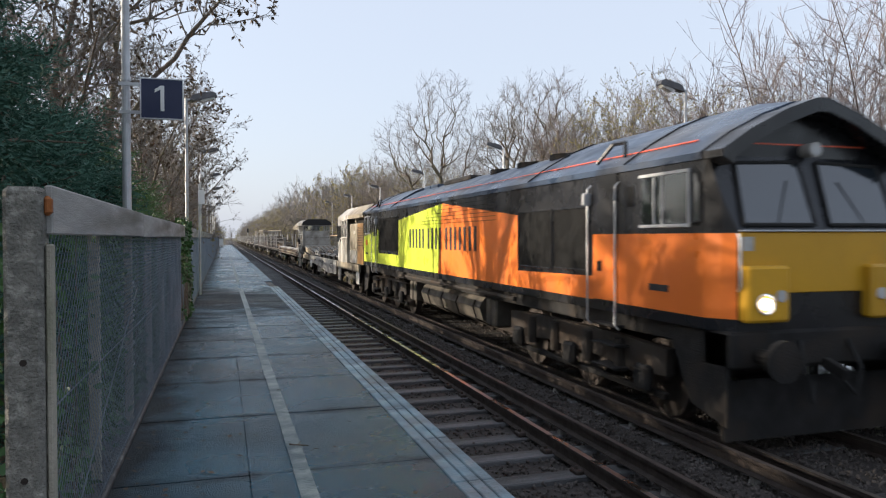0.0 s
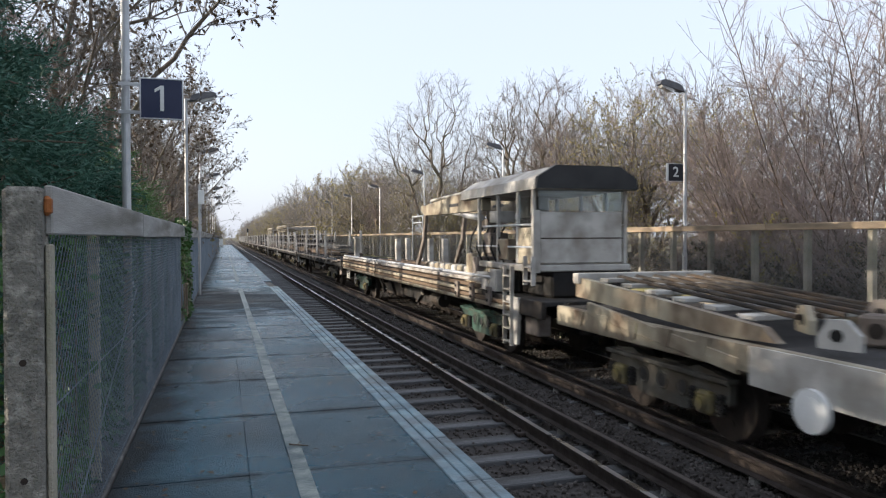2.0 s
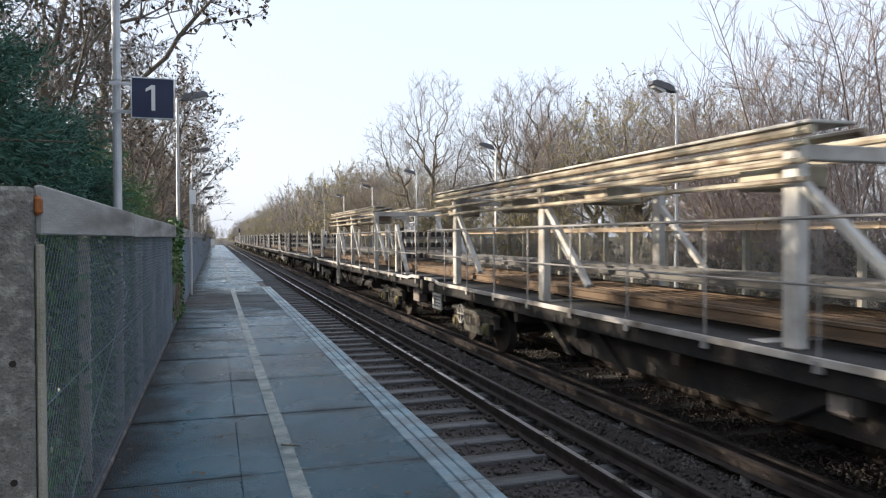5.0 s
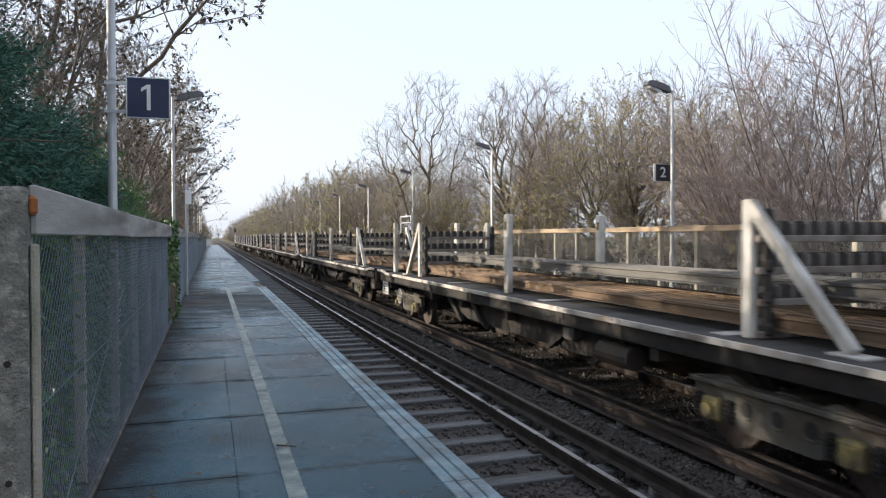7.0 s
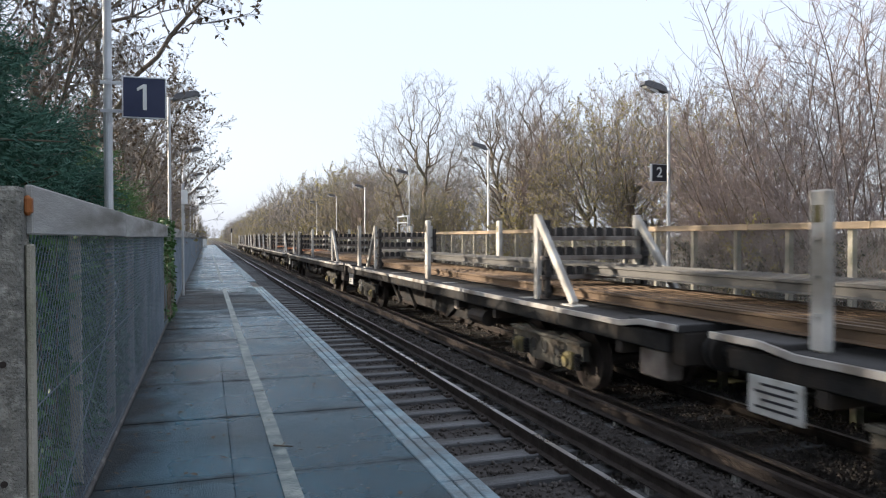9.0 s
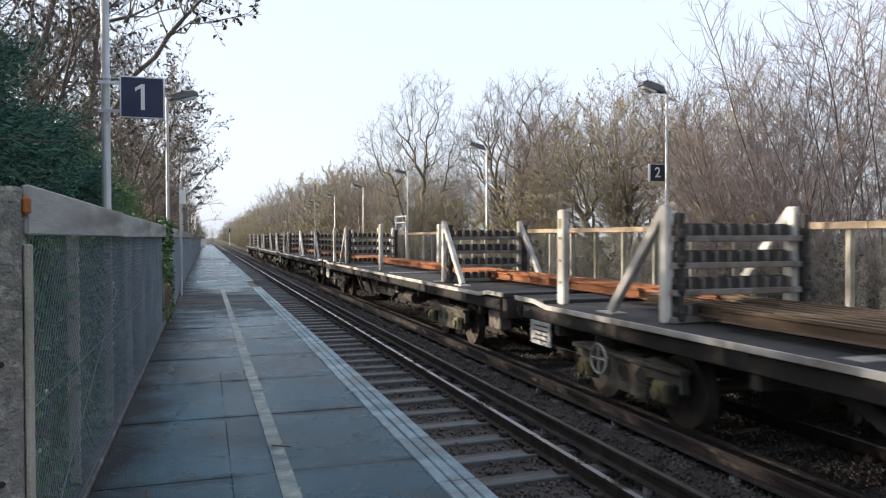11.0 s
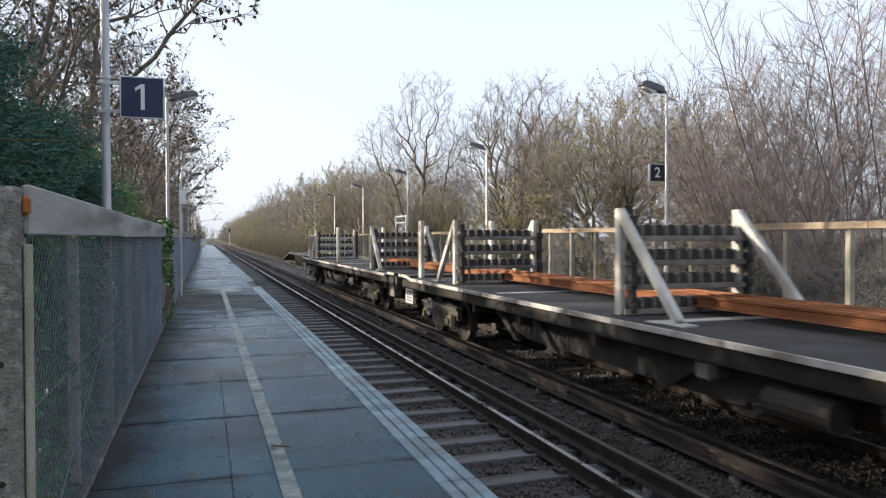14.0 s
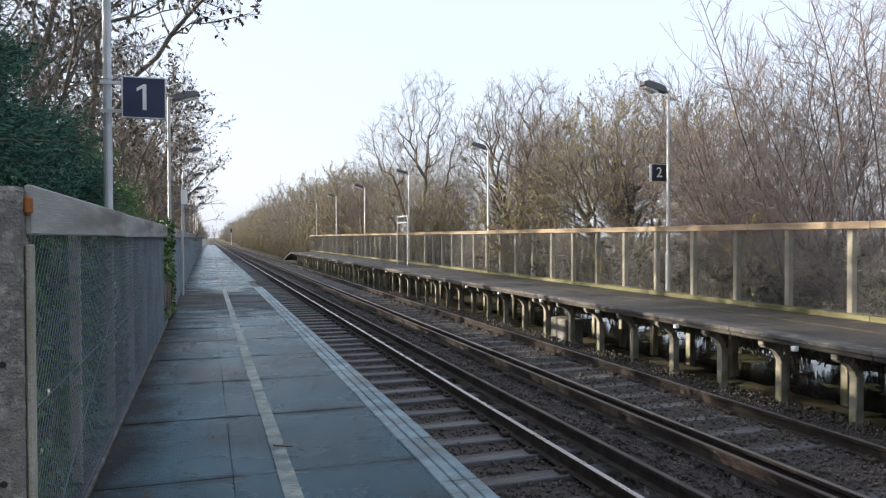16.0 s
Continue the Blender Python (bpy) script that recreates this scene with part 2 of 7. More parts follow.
# ---- mesh helpers ----
class Shape:
    """Vertices and faces gathered for one mesh."""

    def __init__(self):
        self.v, self.f = [], []

    def add(self, verts, faces):
        o = len(self.v)
        self.v.extend([tuple(p) for p in verts])
        self.f.extend([tuple(i + o for i in q) for q in faces])
        return self

    def box(self, x0, x1, y0, y1, z0, z1, c=0.0, m=None):
        """A box with chamfered edges of width c, turned by m."""
        lo, hi = (min(x0, x1), min(y0, y1), min(z0, z1)), (max(x0, x1), max(y0, y1), max(z0, z1))
        c = min(c, 0.45 * min(hi[i] - lo[i] for i in range(3)))
        if c <= 0:
            vs = [(x, y, z) for x in (lo[0], hi[0]) for y in (lo[1], hi[1]) for z in (lo[2], hi[2])]
            fs = [(0, 1, 3, 2), (4, 6, 7, 5), (0, 4, 5, 1), (2, 3, 7, 6), (0, 2, 6, 4), (1, 5, 7, 3)]
        else:
            vs, idx = [], {}
            for sx in (0, 1):
                for sy in (0, 1):
                    for sz in (0, 1):
                        s = (sx, sy, sz)
                        for ax in range(3):
                            p = []
                            for i in range(3):
                                e = (lo, hi)[s[i]][i]
                                p.append(e if i == ax else e + (c if s[i] == 0 else -c))
                            idx[s, ax] = len(vs)
                            vs.append(tuple(p))
            fs = []
            for ax in range(3):
                i, j = [k for k in range(3) if k != ax]
                for s in (0, 1):
                    q = []
                    for a, b in ((0, 0), (1, 0), (1, 1), (0, 1)):
                        t = [0, 0, 0]
                        t[ax], t[i], t[j] = s, a, b
                        q.append(idx[tuple(t), ax])
                    if (s == 1) == (ax == 1):
                        q.reverse()
                    fs.append(tuple(q))
                for a in (0, 1):
                    for b in (0, 1):
                        t0, t1 = [0, 0, 0], [0, 0, 0]
                        t0[i] = t1[i] = a
                        t0[j] = t1[j] = b
                        t1[ax] = 1
                        t0, t1 = tuple(t0), tuple(t1)
                        fs.append((idx[t0, i], idx[t1, i], idx[t1, j], idx[t0, j]))
            for s in [(a, b, d) for a in (0, 1) for b in (0, 1) for d in (0, 1)]:
                fs.append((idx[s, 0], idx[s, 1], idx[s, 2]))
        if m is not None:
            vs = [m @ Vector(p) for p in vs]
        return self.add(vs, fs)

    def rod(self, p, q, r, r2=None, n=8, caps=True):
        p, q = Vector(p), Vector(q)
        r2 = r if r2 is None else r2
        d = (q - p).normalized()
        a = d.orthogonal().normalized()
        b = d.cross(a)
        ring = [(math.cos(2 * math.pi * i / n), math.sin(2 * math.pi * i / n)) for i in range(n)]
        vs = [p + (a * u + b * v) * r for u, v in ring] + [q + (a * u + b * v) * r2 for u, v in ring]
        fs = [(i, (i + 1) % n, n + (i + 1) % n, n + i) for i in range(n)]
        if caps:
            fs += [tuple(range(n - 1, -1, -1)), tuple(range(n, 2 * n))]
        return self.add(vs, fs)

    def pipe(self, pts, r, n=6):
        for p, q in zip(pts, pts[1:]):
            self.rod(p, q, r, n=n)
        return self

    def beam(self, p, q, w, h, c=0.0, up=(0, 0, 1)):
        """A bar of section w x h from p to q; h lies along up."""
        p, q = Vector(p), Vector(q)
        d = q - p
        y = d.normalized()
        x = y.cross(Vector(up)).normalized()
        z = x.cross(y)
        m = Matrix((x, y, z)).transposed().to_4x4()
        m.translation = p
        return self.box(-w / 2, w / 2, 0, d.length, -h / 2, h / 2, c, m)

    def prism(self, prof, y0, y1, m=None):
        """A closed (x, z) outline drawn along y."""
        n = len(prof)
        vs = [(x, y0, z) for x, z in prof] + [(x, y1, z) for x, z in prof]
        fs = [(i, (i + 1) % n, n + (i + 1) % n, n + i) for i in range(n)]
        fs += [tuple(range(n - 1, -1, -1)), tuple(range(n, 2 * n))]
        if m is not None:
            vs = [m @ Vector(p) for p in vs]
        return self.add(vs, fs)

    def plate(self, prof, x0, x1):
        """A closed (y, z) outline between x0 and x1."""
        n = len(prof)
        vs = [(x0, y, z) for y, z in prof] + [(x1, y, z) for y, z in prof]
        fs = [(i, (i + 1) % n, n + (i + 1) % n, n + i) for i in range(n)]
        fs += [tuple(range(n - 1, -1, -1)), tuple(range(n, 2 * n))]
        return self.add(vs, fs)

    def loft(self, rings, closed=True):
        n = len(rings[0])
        fs = []
        for k in range(len(rings) - 1):
            for i in range(n if closed else n - 1):
                j = (i + 1) % n
                fs.append((k * n + i, k * n + j, (k + 1) * n + j, (k + 1) * n + i))
        if closed:
            fs += [tuple(range(n - 1, -1, -1)), tuple((len(rings) - 1) * n + i for i in range(n))]
        return self.add([p for r in rings for p in r], fs)

    def wheel(self, x0, x1, y, z, r, n=20):
        return self.rod((x0, y, z), (x1, y, z), r, n=n)

    def ring(self, c, axis, r, t, n=16):
        c, axis = Vector(c), Vector(axis).normalized()
        a = axis.orthogonal().normalized()
        b = axis.cross(a)
        pts = [c + (a * math.cos(2 * math.pi * i / n) + b * math.sin(2 * math.pi * i / n)) * r for i in range(n + 1)]
        return self.pipe(pts, t, 5)

    def mesh(self, name, material, smooth=False):
        me = bpy.data.meshes.new(name)
        me.from_pydata(self.v, [], self.f)
        bm = bmesh.new()
        bm.from_mesh(me)
        bmesh.ops.recalc_face_normals(bm, faces=bm.faces)
        bm.to_mesh(me)
        bm.free()
        me.materials.append(material)
        if smooth:
            me.polygons.foreach_set("use_smooth", [True] * len(me.polygons))
        return me


def part(name, shape, material, parent, label="", smooth=False, at=None):
    ob = new(name, shape.mesh(name, material, smooth) if isinstance(shape, Shape) else shape)
    ob.parent = parent
    if at:
        ob.location = at
    return tagged(ob, label) if label else ob


def thing(name, shape, material, label, category, group="", kind="", smooth=False):
    ob = new(name, shape.mesh(name, material, smooth) if isinstance(shape, Shape) else shape)
    return tagged(ob, label, category, group, kind)


def base(name, label, category, group="", kind=""):
    return tagged(new(name), label, category, group, kind)


def raw_mesh(name, verts, faces, material):
    me = bpy.data.meshes.new(name)
    verts, faces = np.asarray(verts, np.float32), np.asarray(faces, np.int32)
    k = faces.shape[1]
    me.vertices.add(len(verts))
    me.vertices.foreach_set("co", verts.ravel())
    me.loops.add(faces.size)
    me.loops.foreach_set("vertex_index", faces.ravel())
    me.polygons.add(len(faces))
    me.polygons.foreach_set("loop_start", np.arange(0, faces.size, k, dtype=np.int32))
    me.update(calc_edges=True)
    me.validate()
    me.materials.append(material)
    return me


def tubes(name, p, q, r0, r1, material, n=3):
    """Many thin tapered tubes in one mesh, from arrays of ends and radii."""
    p, q, r0, r1 = (np.asarray(a, float) for a in (p, q, r0, r1))
    ok = np.linalg.norm(q - p, axis=1) > 1e-4
    p, q, r0, r1 = p[ok], q[ok], r0[ok], r1[ok]
    d = q - p
    d /= np.maximum(np.linalg.norm(d, axis=1, keepdims=True), 1e-9)
    ref = np.where(np.abs(d[:, 2:3]) > 0.9, np.array([[1.0, 0, 0]]), np.array([[0, 0, 1.0]]))
    a = np.cross(d, ref)
    a /= np.linalg.norm(a, axis=1, keepdims=True)
    b = np.cross(d, a)
    rings = []
    for base_p, r in ((p, np.asarray(r0)), (q, np.asarray(r1))):
        for i in range(n):
            w = 2 * math.pi * i / n
            rings.append(base_p + (a * math.cos(w) + b * math.sin(w)) * r[:, None])
    v = np.stack(rings, 1).reshape(-1, 3)
    o = (np.arange(len(p)) * 2 * n)[:, None]
    f = np.concatenate([o + np.array([[i, (i + 1) % n, n + (i + 1) % n, n + i]]) for i in range(n)], 0)
    return raw_mesh(name, v, f, material)


def leaf_mesh(name, c, d, side, length, width, material):
    """Small pointed leaves: two folded triangles pairs at points c along d."""
    c, d, s = np.asarray(c, float), np.asarray(d, float), np.asarray(side, float)
    length, width = np.asarray(length)[:, None], np.asarray(width)[:, None]
    nrm = np.cross(d, s)
    v = np.stack([c, c + d * length * 0.5 + s * width + nrm * width * 0.3, c + d * length, c + d * length * 0.5 - s * width + nrm * width * 0.3], 1).reshape(-1, 3)
    o = (np.arange(len(c)) * 4)[:, None]
    f = np.concatenate([o + np.array([[0, 1, 2]]), o + np.array([[0, 2, 3]])], 0)
    return raw_mesh(name, v, f, material)


def unit(a):
    return a / np.maximum(np.linalg.norm(a, axis=-1, keepdims=True), 1e-9)


# ---- the place: ground, tracks, platforms ----
# x across the tracks, y along them, z above the rail heads
TRACK_1, TRACK_2, DECK = 2.92, 6.33, 0.915
rng = np.random.default_rng(7)


DARKCON = mat("dark_edge_concrete", (0.11, 0.105, 0.1), (0.06, 0.057, 0.054), 0.85, s=5, f=60, bump=0.8, dirt=(0.2, 0.19, 0.17), amount=0.2, ds=6)


def build_ground():
    xs = np.concatenate([np.linspace(-1500, -60, 12), np.linspace(-50, 9, 43), np.arange(9.3, 13.4, 0.22), np.linspace(14, 60, 33), np.linspace(70, 1500, 12)])
    ys = np.concatenate([np.linspace(-300, -20, 8), np.linspace(-15, 4, 14), np.arange(4.5, 26, 0.3), np.linspace(27, 110, 60), np.linspace(120, 400, 30), np.linspace(450, 3000, 12)])
    vs = []
    for y in ys:
        for x in xs:
            z = -0.42
            if x > 12.6:
                z += 0.5 * min(1, (x - 12.6) / 4)
            if 9.2 < x < 13.4 and 4 < y < 26.5:
                z += 0.09 * noise.noise((x * 1.1, y * 0.55, 3)) + 0.07 * noise.noise((x * 3.1, y * 2.3, 5))
            if x < -1.2:
                z += 0.6 * min(1, (-1.2 - x) / 3)
            if x > 13.4 or x < -1.5:
                z += 0.16 * noise.noise((x * 0.5, y * 0.5, 0))
            vs.append((x, y, z))
    w = len(xs)
    fs = [(j * w + i, j * w + i + 1, (j + 1) * w + i + 1, (j + 1) * w + i) for j in range(len(ys) - 1) for i in range(w - 1)]
    thing("ground", raw_mesh("ground", vs, fs, GRAVEL), None, "brown leaf-littered verge soil beside the railway", "ground", kind="structure")


def rail_profile(x):
    half = [(0.035, 0.0), (0.035, -0.035), (0.01, -0.05), (0.01, -0.135), (0.07, -0.15), (0.07, -0.16)]
    return [(x + a, b) for a, b in half] + [(x - a, b) for a, b in reversed(half)]


def build_track(name, cx, label, conductor, top=-0.215, head=RAILTOP):
    root = base(name, label, "railway track", kind="structure")
    bed = Shape().prism([(cx - 2.1, -0.5), (cx - 1.55, top), (cx + 1.55, top), (cx + 2.1, -0.5)], -40, 900)
    part("ballast_bed", bed, BALLAST, root, "dark ballast bed")
    for sx in (-0.7525, 0.7525):
        part("rail", Shape().prism(rail_profile(cx + sx), -40, 900), RAILSIDE, root, "rusty steel running rail")
        part("rail_head", Shape().box(cx + sx - 0.03, cx + sx + 0.03, -40, 900, 0.0005, 0.004), head, root, "polished running surface of the rail")
    part("conductor_rail", Shape().prism([(a * 1.1 + conductor, b + 0.075) for a, b in rail_profile(0)], -40, 300), RAILSIDE, root, "dark rusty conductor rail")
    part("rail_head", Shape().box(conductor - 0.028, conductor + 0.028, -40, 300, 0.0755, 0.078), mat("worn_conductor", (0.12, 0.1, 0.088), (0.07, 0.058, 0.05), 0.6, 0.6, bump=0.1), root, "dull worn top of the conductor rail")
    pots = Shape()
    for i in range(60):
        y = 1.5 + i * 2.28
        pots.rod((conductor, y, -0.22), (conductor, y, -0.08), 0.07, 0.05, 8)
    tagged(part("insulator", pots, CONCRETE, root, "pale ceramic insulators under the conductor rail"), kind="stuff")
    # sleepers
    sl = Shape().box(-1.3, 1.3, -0.125, 0.125, -0.3, -0.165, 0.012)
    sl_mesh = sl.mesh("sleeper", SLEEPER)
    chair = Shape()
    for s in (-0.7525, 0.7525):
        for e in (-1, 1):
            chair.box(s + e * 0.075, s + e * 0.17, -0.08, 0.08, -0.166, -0.11, 0.012)
            chair.rod((s + e * 0.13, 0.0, -0.115), (s + e * 0.13, 0.0, -0.08), 0.022, n=6)
    chair_mesh = chair.mesh("rail_chair", RAILSIDE)
    r = np.random.default_rng(3)
    for i in range(105):
        y = 0.76 + i * 0.762
        ob = part("sleeper", sl_mesh, None, root, at=(cx + r.normal(0, 0.02), y, r.normal(0, 0.006)))
        ob.rotation_euler = (r.normal(0, 0.006), r.normal(0, 0.006), r.normal(0, 0.008))
        if i < 60:
            part("rail_chair", chair_mesh, None, root, at=(cx, y, 0))
    rest = Shape()
    for i in range(300):
        y = 0.76 + (105 + i) * 0.762
        rest.box(cx - 1.3, cx + 1.3, y - 0.125, y + 0.125, -0.3, -0.165)
    for i in range(40):
        y = -0.002 - i * 0.762
        rest.box(cx - 1.3, cx + 1.3, y - 0.125, y + 0.125, -0.3, -0.165)
    tagged(part("sleepers_far", rest, SLEEPER, root), kind="stuff")


def scatter_stones(name, x0, x1, y0, y1, count, z, size, label):
    r = np.random.default_rng(int(x0 * 10 + 500))
    n = count
    c = np.stack([r.uniform(x0, x1, n), y0 + (y1 - y0) * r.uniform(0, 1, n) ** 1.9, np.full(n, z) + r.normal(0, 0.012, n)], 1)
    octa = np.array([(1, 0, 0), (-1, 0, 0), (0, 1, 0), (0, -1, 0), (0, 0, 1), (0, 0, -1)], float)
    q = unit(r.normal(size=(n, 3)))
    q2 = unit(np.cross(q, r.normal(size=(n, 3))))
    q3 = np.cross(q, q2)
    rad = r.uniform(0.6, 1.3, (n, 6, 1)) * size * r.uniform(0.6, 1.3, (n, 1, 1))
    loc = octa[None] * rad
    v = c[:, None] + loc[..., 0:1] * q[:, None] + loc[..., 1:2] * q2[:, None] + loc[..., 2:3] * q3[:, None]
    f = np.array([(0, 2, 4), (2, 1, 4), (1, 3, 4), (3, 0, 4), (2, 0, 5), (1, 2, 5), (3, 1, 5), (0, 3, 5)])
    faces = (np.arange(n) * 6)[:, None, None] + f[None]
    ob = new(name, raw_mesh(name, v.reshape(-1, 3), faces.reshape(-1, 3), STONE))
    tagged(ob, label, "ballast", kind="stuff")


def build_platform_1():
    root = base("platform_1", "grey asphalt slab platform with stone edging and worn line", "platform", kind="structure")
    part("platform_body", Shape().box(-0.9, 1.46, -12, 150, -0.45, DECK - 0.02), DARKCON, root, "concrete platform body")
    # slab panels with open joints
    joints = [-10.55 + 1.5 * k for k in range(40)]
    r = np.random.default_rng(11)
    for k, (a, b) in enumerate(zip(joints, joints[1:])):
        for x0, x1 in ((-0.62, 0.138), (0.1405, 1.262)):
            ob = part("slab", Shape().box(x0, x1, a + 0.008, b - 0.008, DECK - 0.018, DECK + r.normal(0, 0.0015), 0.003), ASPHALT, root)
    part("slab", Shape().box(-0.62, 1.262, joints[-1] + 0.006, 150, DECK - 0.018, DECK), ASPHALT, root)
    # edging strips: three ribs side by side
    for k in range(54):
        y = -8 + k * 0.92
        if 21.3 < y < 23.6:
            continue
        for i in range(3):
            x = 1.268 + i * 0.084
            part("edging_stone", Shape().box(x, x + 0.078, y + 0.003, y + 0.916, DECK - 0.09, DECK + 0.004 + 0.002 * r.uniform(-1, 1), 0.007), EDGING, root)
    rest = Shape()
    for k in range(10):
        rest.box(1.268, 1.515, 44 + k * 10, 53.99 + k * 10, DECK - 0.09, DECK + 0.003, 0.006)
    part("edging_far", rest, EDGING, root)
    part("edge_face", Shape().box(1.47, 1.5, -12, 150, -0.45, DECK - 0.1), CONCRETE, root)
    # worn painted line, broken into lengths
    for k in range(46):
        y = -6.05 + k * 1.5
        if 20.2 < y < 22.5:
            continue
        part("painted_line", Shape().box(0.395 + r.normal(0, 0.002), 0.495, y, y + 1.497, DECK + 0.002, DECK + 0.005), LINE, root, "worn pale yellow platform line")
    part("kerb", Shape().box(-0.7, -0.625, 3.0, 140, DECK - 0.1, DECK + 0.025, 0.01), DARKCON, root, "low kerb under the fence")


def fallen_leaves():
    n = 420
    r = np.random.default_rng(21)
    y = 2.5 + 24 * r.uniform(0, 1, n) ** 1.6
    x = np.where(r.uniform(size=n) < 0.6, -0.58 + np.abs(r.normal(0, 0.25, n)), r.uniform(-0.55, 1.2, n))
    c = np.stack([x, y, np.full(n, DECK + 0.006)], 1)
    a = r.uniform(0, 6.28, n)
    d = np.stack([np.cos(a), np.sin(a), r.uniform(0, 0.25, n)], 1)
    s = np.stack([-np.sin(a), np.cos(a), r.uniform(-0.2, 0.2, n)], 1)
    ob = new("fallen_leaves", leaf_mesh("fallen_leaves", c, d, s, r.uniform(0.02, 0.06, n), r.uniform(0.007, 0.018, n), BROWNLEAF))
    tagged(ob, "scattered dead leaves and twigs on the platform", "leaves", kind="stuff")
    tw = Shape().rod((0.42, 5.0, DECK + 0.012), (0.54, 4.93, DECK + 0.012), 0.006, 0.004, 5).rod((0.47, 4.97, DECK + 0.012), (0.5, 5.02, DECK + 0.02), 0.004, 0.003, 5)
    thing("twig", tw, BARK, "small dark twig lying on the platform line", "twig")


def chain_link(name, parent, x, y0, y1, z0, z1, pitch, r, label, wire=WIRE):
    h = z1 - z0
    k = int((y1 - y0 + h) / pitch)
    p, q = [], []
    for i in range(k):
        for s in (1, -1):
            a = y0 - h + i * pitch
            ya, yb = (a, a + h)
            za, zb = (z0, z1) if s > 0 else (z1, z0)
            if ya < y0:
                za += (y0 - ya) * s
                ya = y0
            if yb > y1:
                zb -= (yb - y1) * s
                yb = y1
            p.append((x + 0.003 * s, ya, za))
            q.append((x + 0.003 * s, yb, zb))
    n = len(p)
    ob = part(name, tubes(name, p, q, [r] * n, [r] * n, wire), None, parent, label)
    ob["kind"] = "stuff"
    wires = Shape()
    for z in (z0 + 0.02, (z0 + z1) / 2, z1 - 0.03):
        wires.rod((x, y0, z), (x, y1, z), 0.003, n=4)
    part("line_wire", wires, wire, parent)


def build_fence_1():
    root = base("fence_1", "chain-link platform fence with concrete posts and weathered timber top board", "fence", kind="structure")
    fx = -0.66
    post = Shape().box(-0.03, 0.03, -0.022, 0.022, 0, 1.58, 0.008).mesh("post", POSTCON)
    for k in range(80):
        y = 4.5 + k * 1.53
        part("post", post, None, root, at=(fx - 0.045, y, DECK - 0.05))
    r = np.random.default_rng(2)
    y = 2.86
    k = 0
    while y < 120:
        l = 3.06
        ob = part("top_board", Shape().box(-0.008, 0.02, 0.003, l - 0.004, 0, 0.176, 0.006), TIMBER, root, "grey weathered timber board" if k == 0 else "", at=(fx + 0.062, y, 2.347 + r.normal(0, 0.003)))
        ob.rotation_euler = (r.normal(0, 0.0012), r.normal(0, 0.01), 0)
        y += l
        k += 1
    chain_link("chain_link", root, fx + 0.02, 2.95, 60, DECK + 0.03, 2.4, 0.06, 0.0017, "grey galvanised chain-link mesh")
    chain_link("chain_link", root, fx + 0.02, 60, 125, DECK + 0.03, 2.4, 0.16, 0.004, "grey galvanised chain-link mesh")
    # the big end post, with bolt holes and a rusty bracket
    end = Shape().box(-0.062, 0.062, -0.06, 0.06, -1.35, 1.6, 0.016)
    gate = base("gate_post", "thick lichen-speckled concrete end post of the fence", "post")
    gate.location = (-0.664, 2.86, DECK)
    part("shaft", end, LICHEN, gate)
    for z in (0.18, 0.58, 0.99):
        # dark disc on the post face takes the place of a shaded bolt hole
        part("bolt_hole", Shape().rod((0.0, -0.0635, z), (0.0, -0.058, z), 0.012, n=10), RAILSIDE, gate, "dark disc for a bolt hole")
    part("bracket", Shape().box(0.055, 0.085, -0.03, 0.02, 1.5, 1.57, 0.012), mat("orange_rust", (0.35, 0.12, 0.03), (0.2, 0.07, 0.02), 0.9, s=20, f=90), gate, "rusty orange bracket")
    part("strip", Shape().box(0.064, 0.086, -0.03, 0.03, -0.6, 1.4, 0.006), POSTCON, gate, "narrow stone strip beside the mesh")
    # slope stay wires of the mesh
    st = Shape().rod((fx + 0.03, 3.2, 1.0), (fx + 0.03, 5.9, 1.95), 0.004, n=5)
    part("stay_wire", st, WIRE, root)




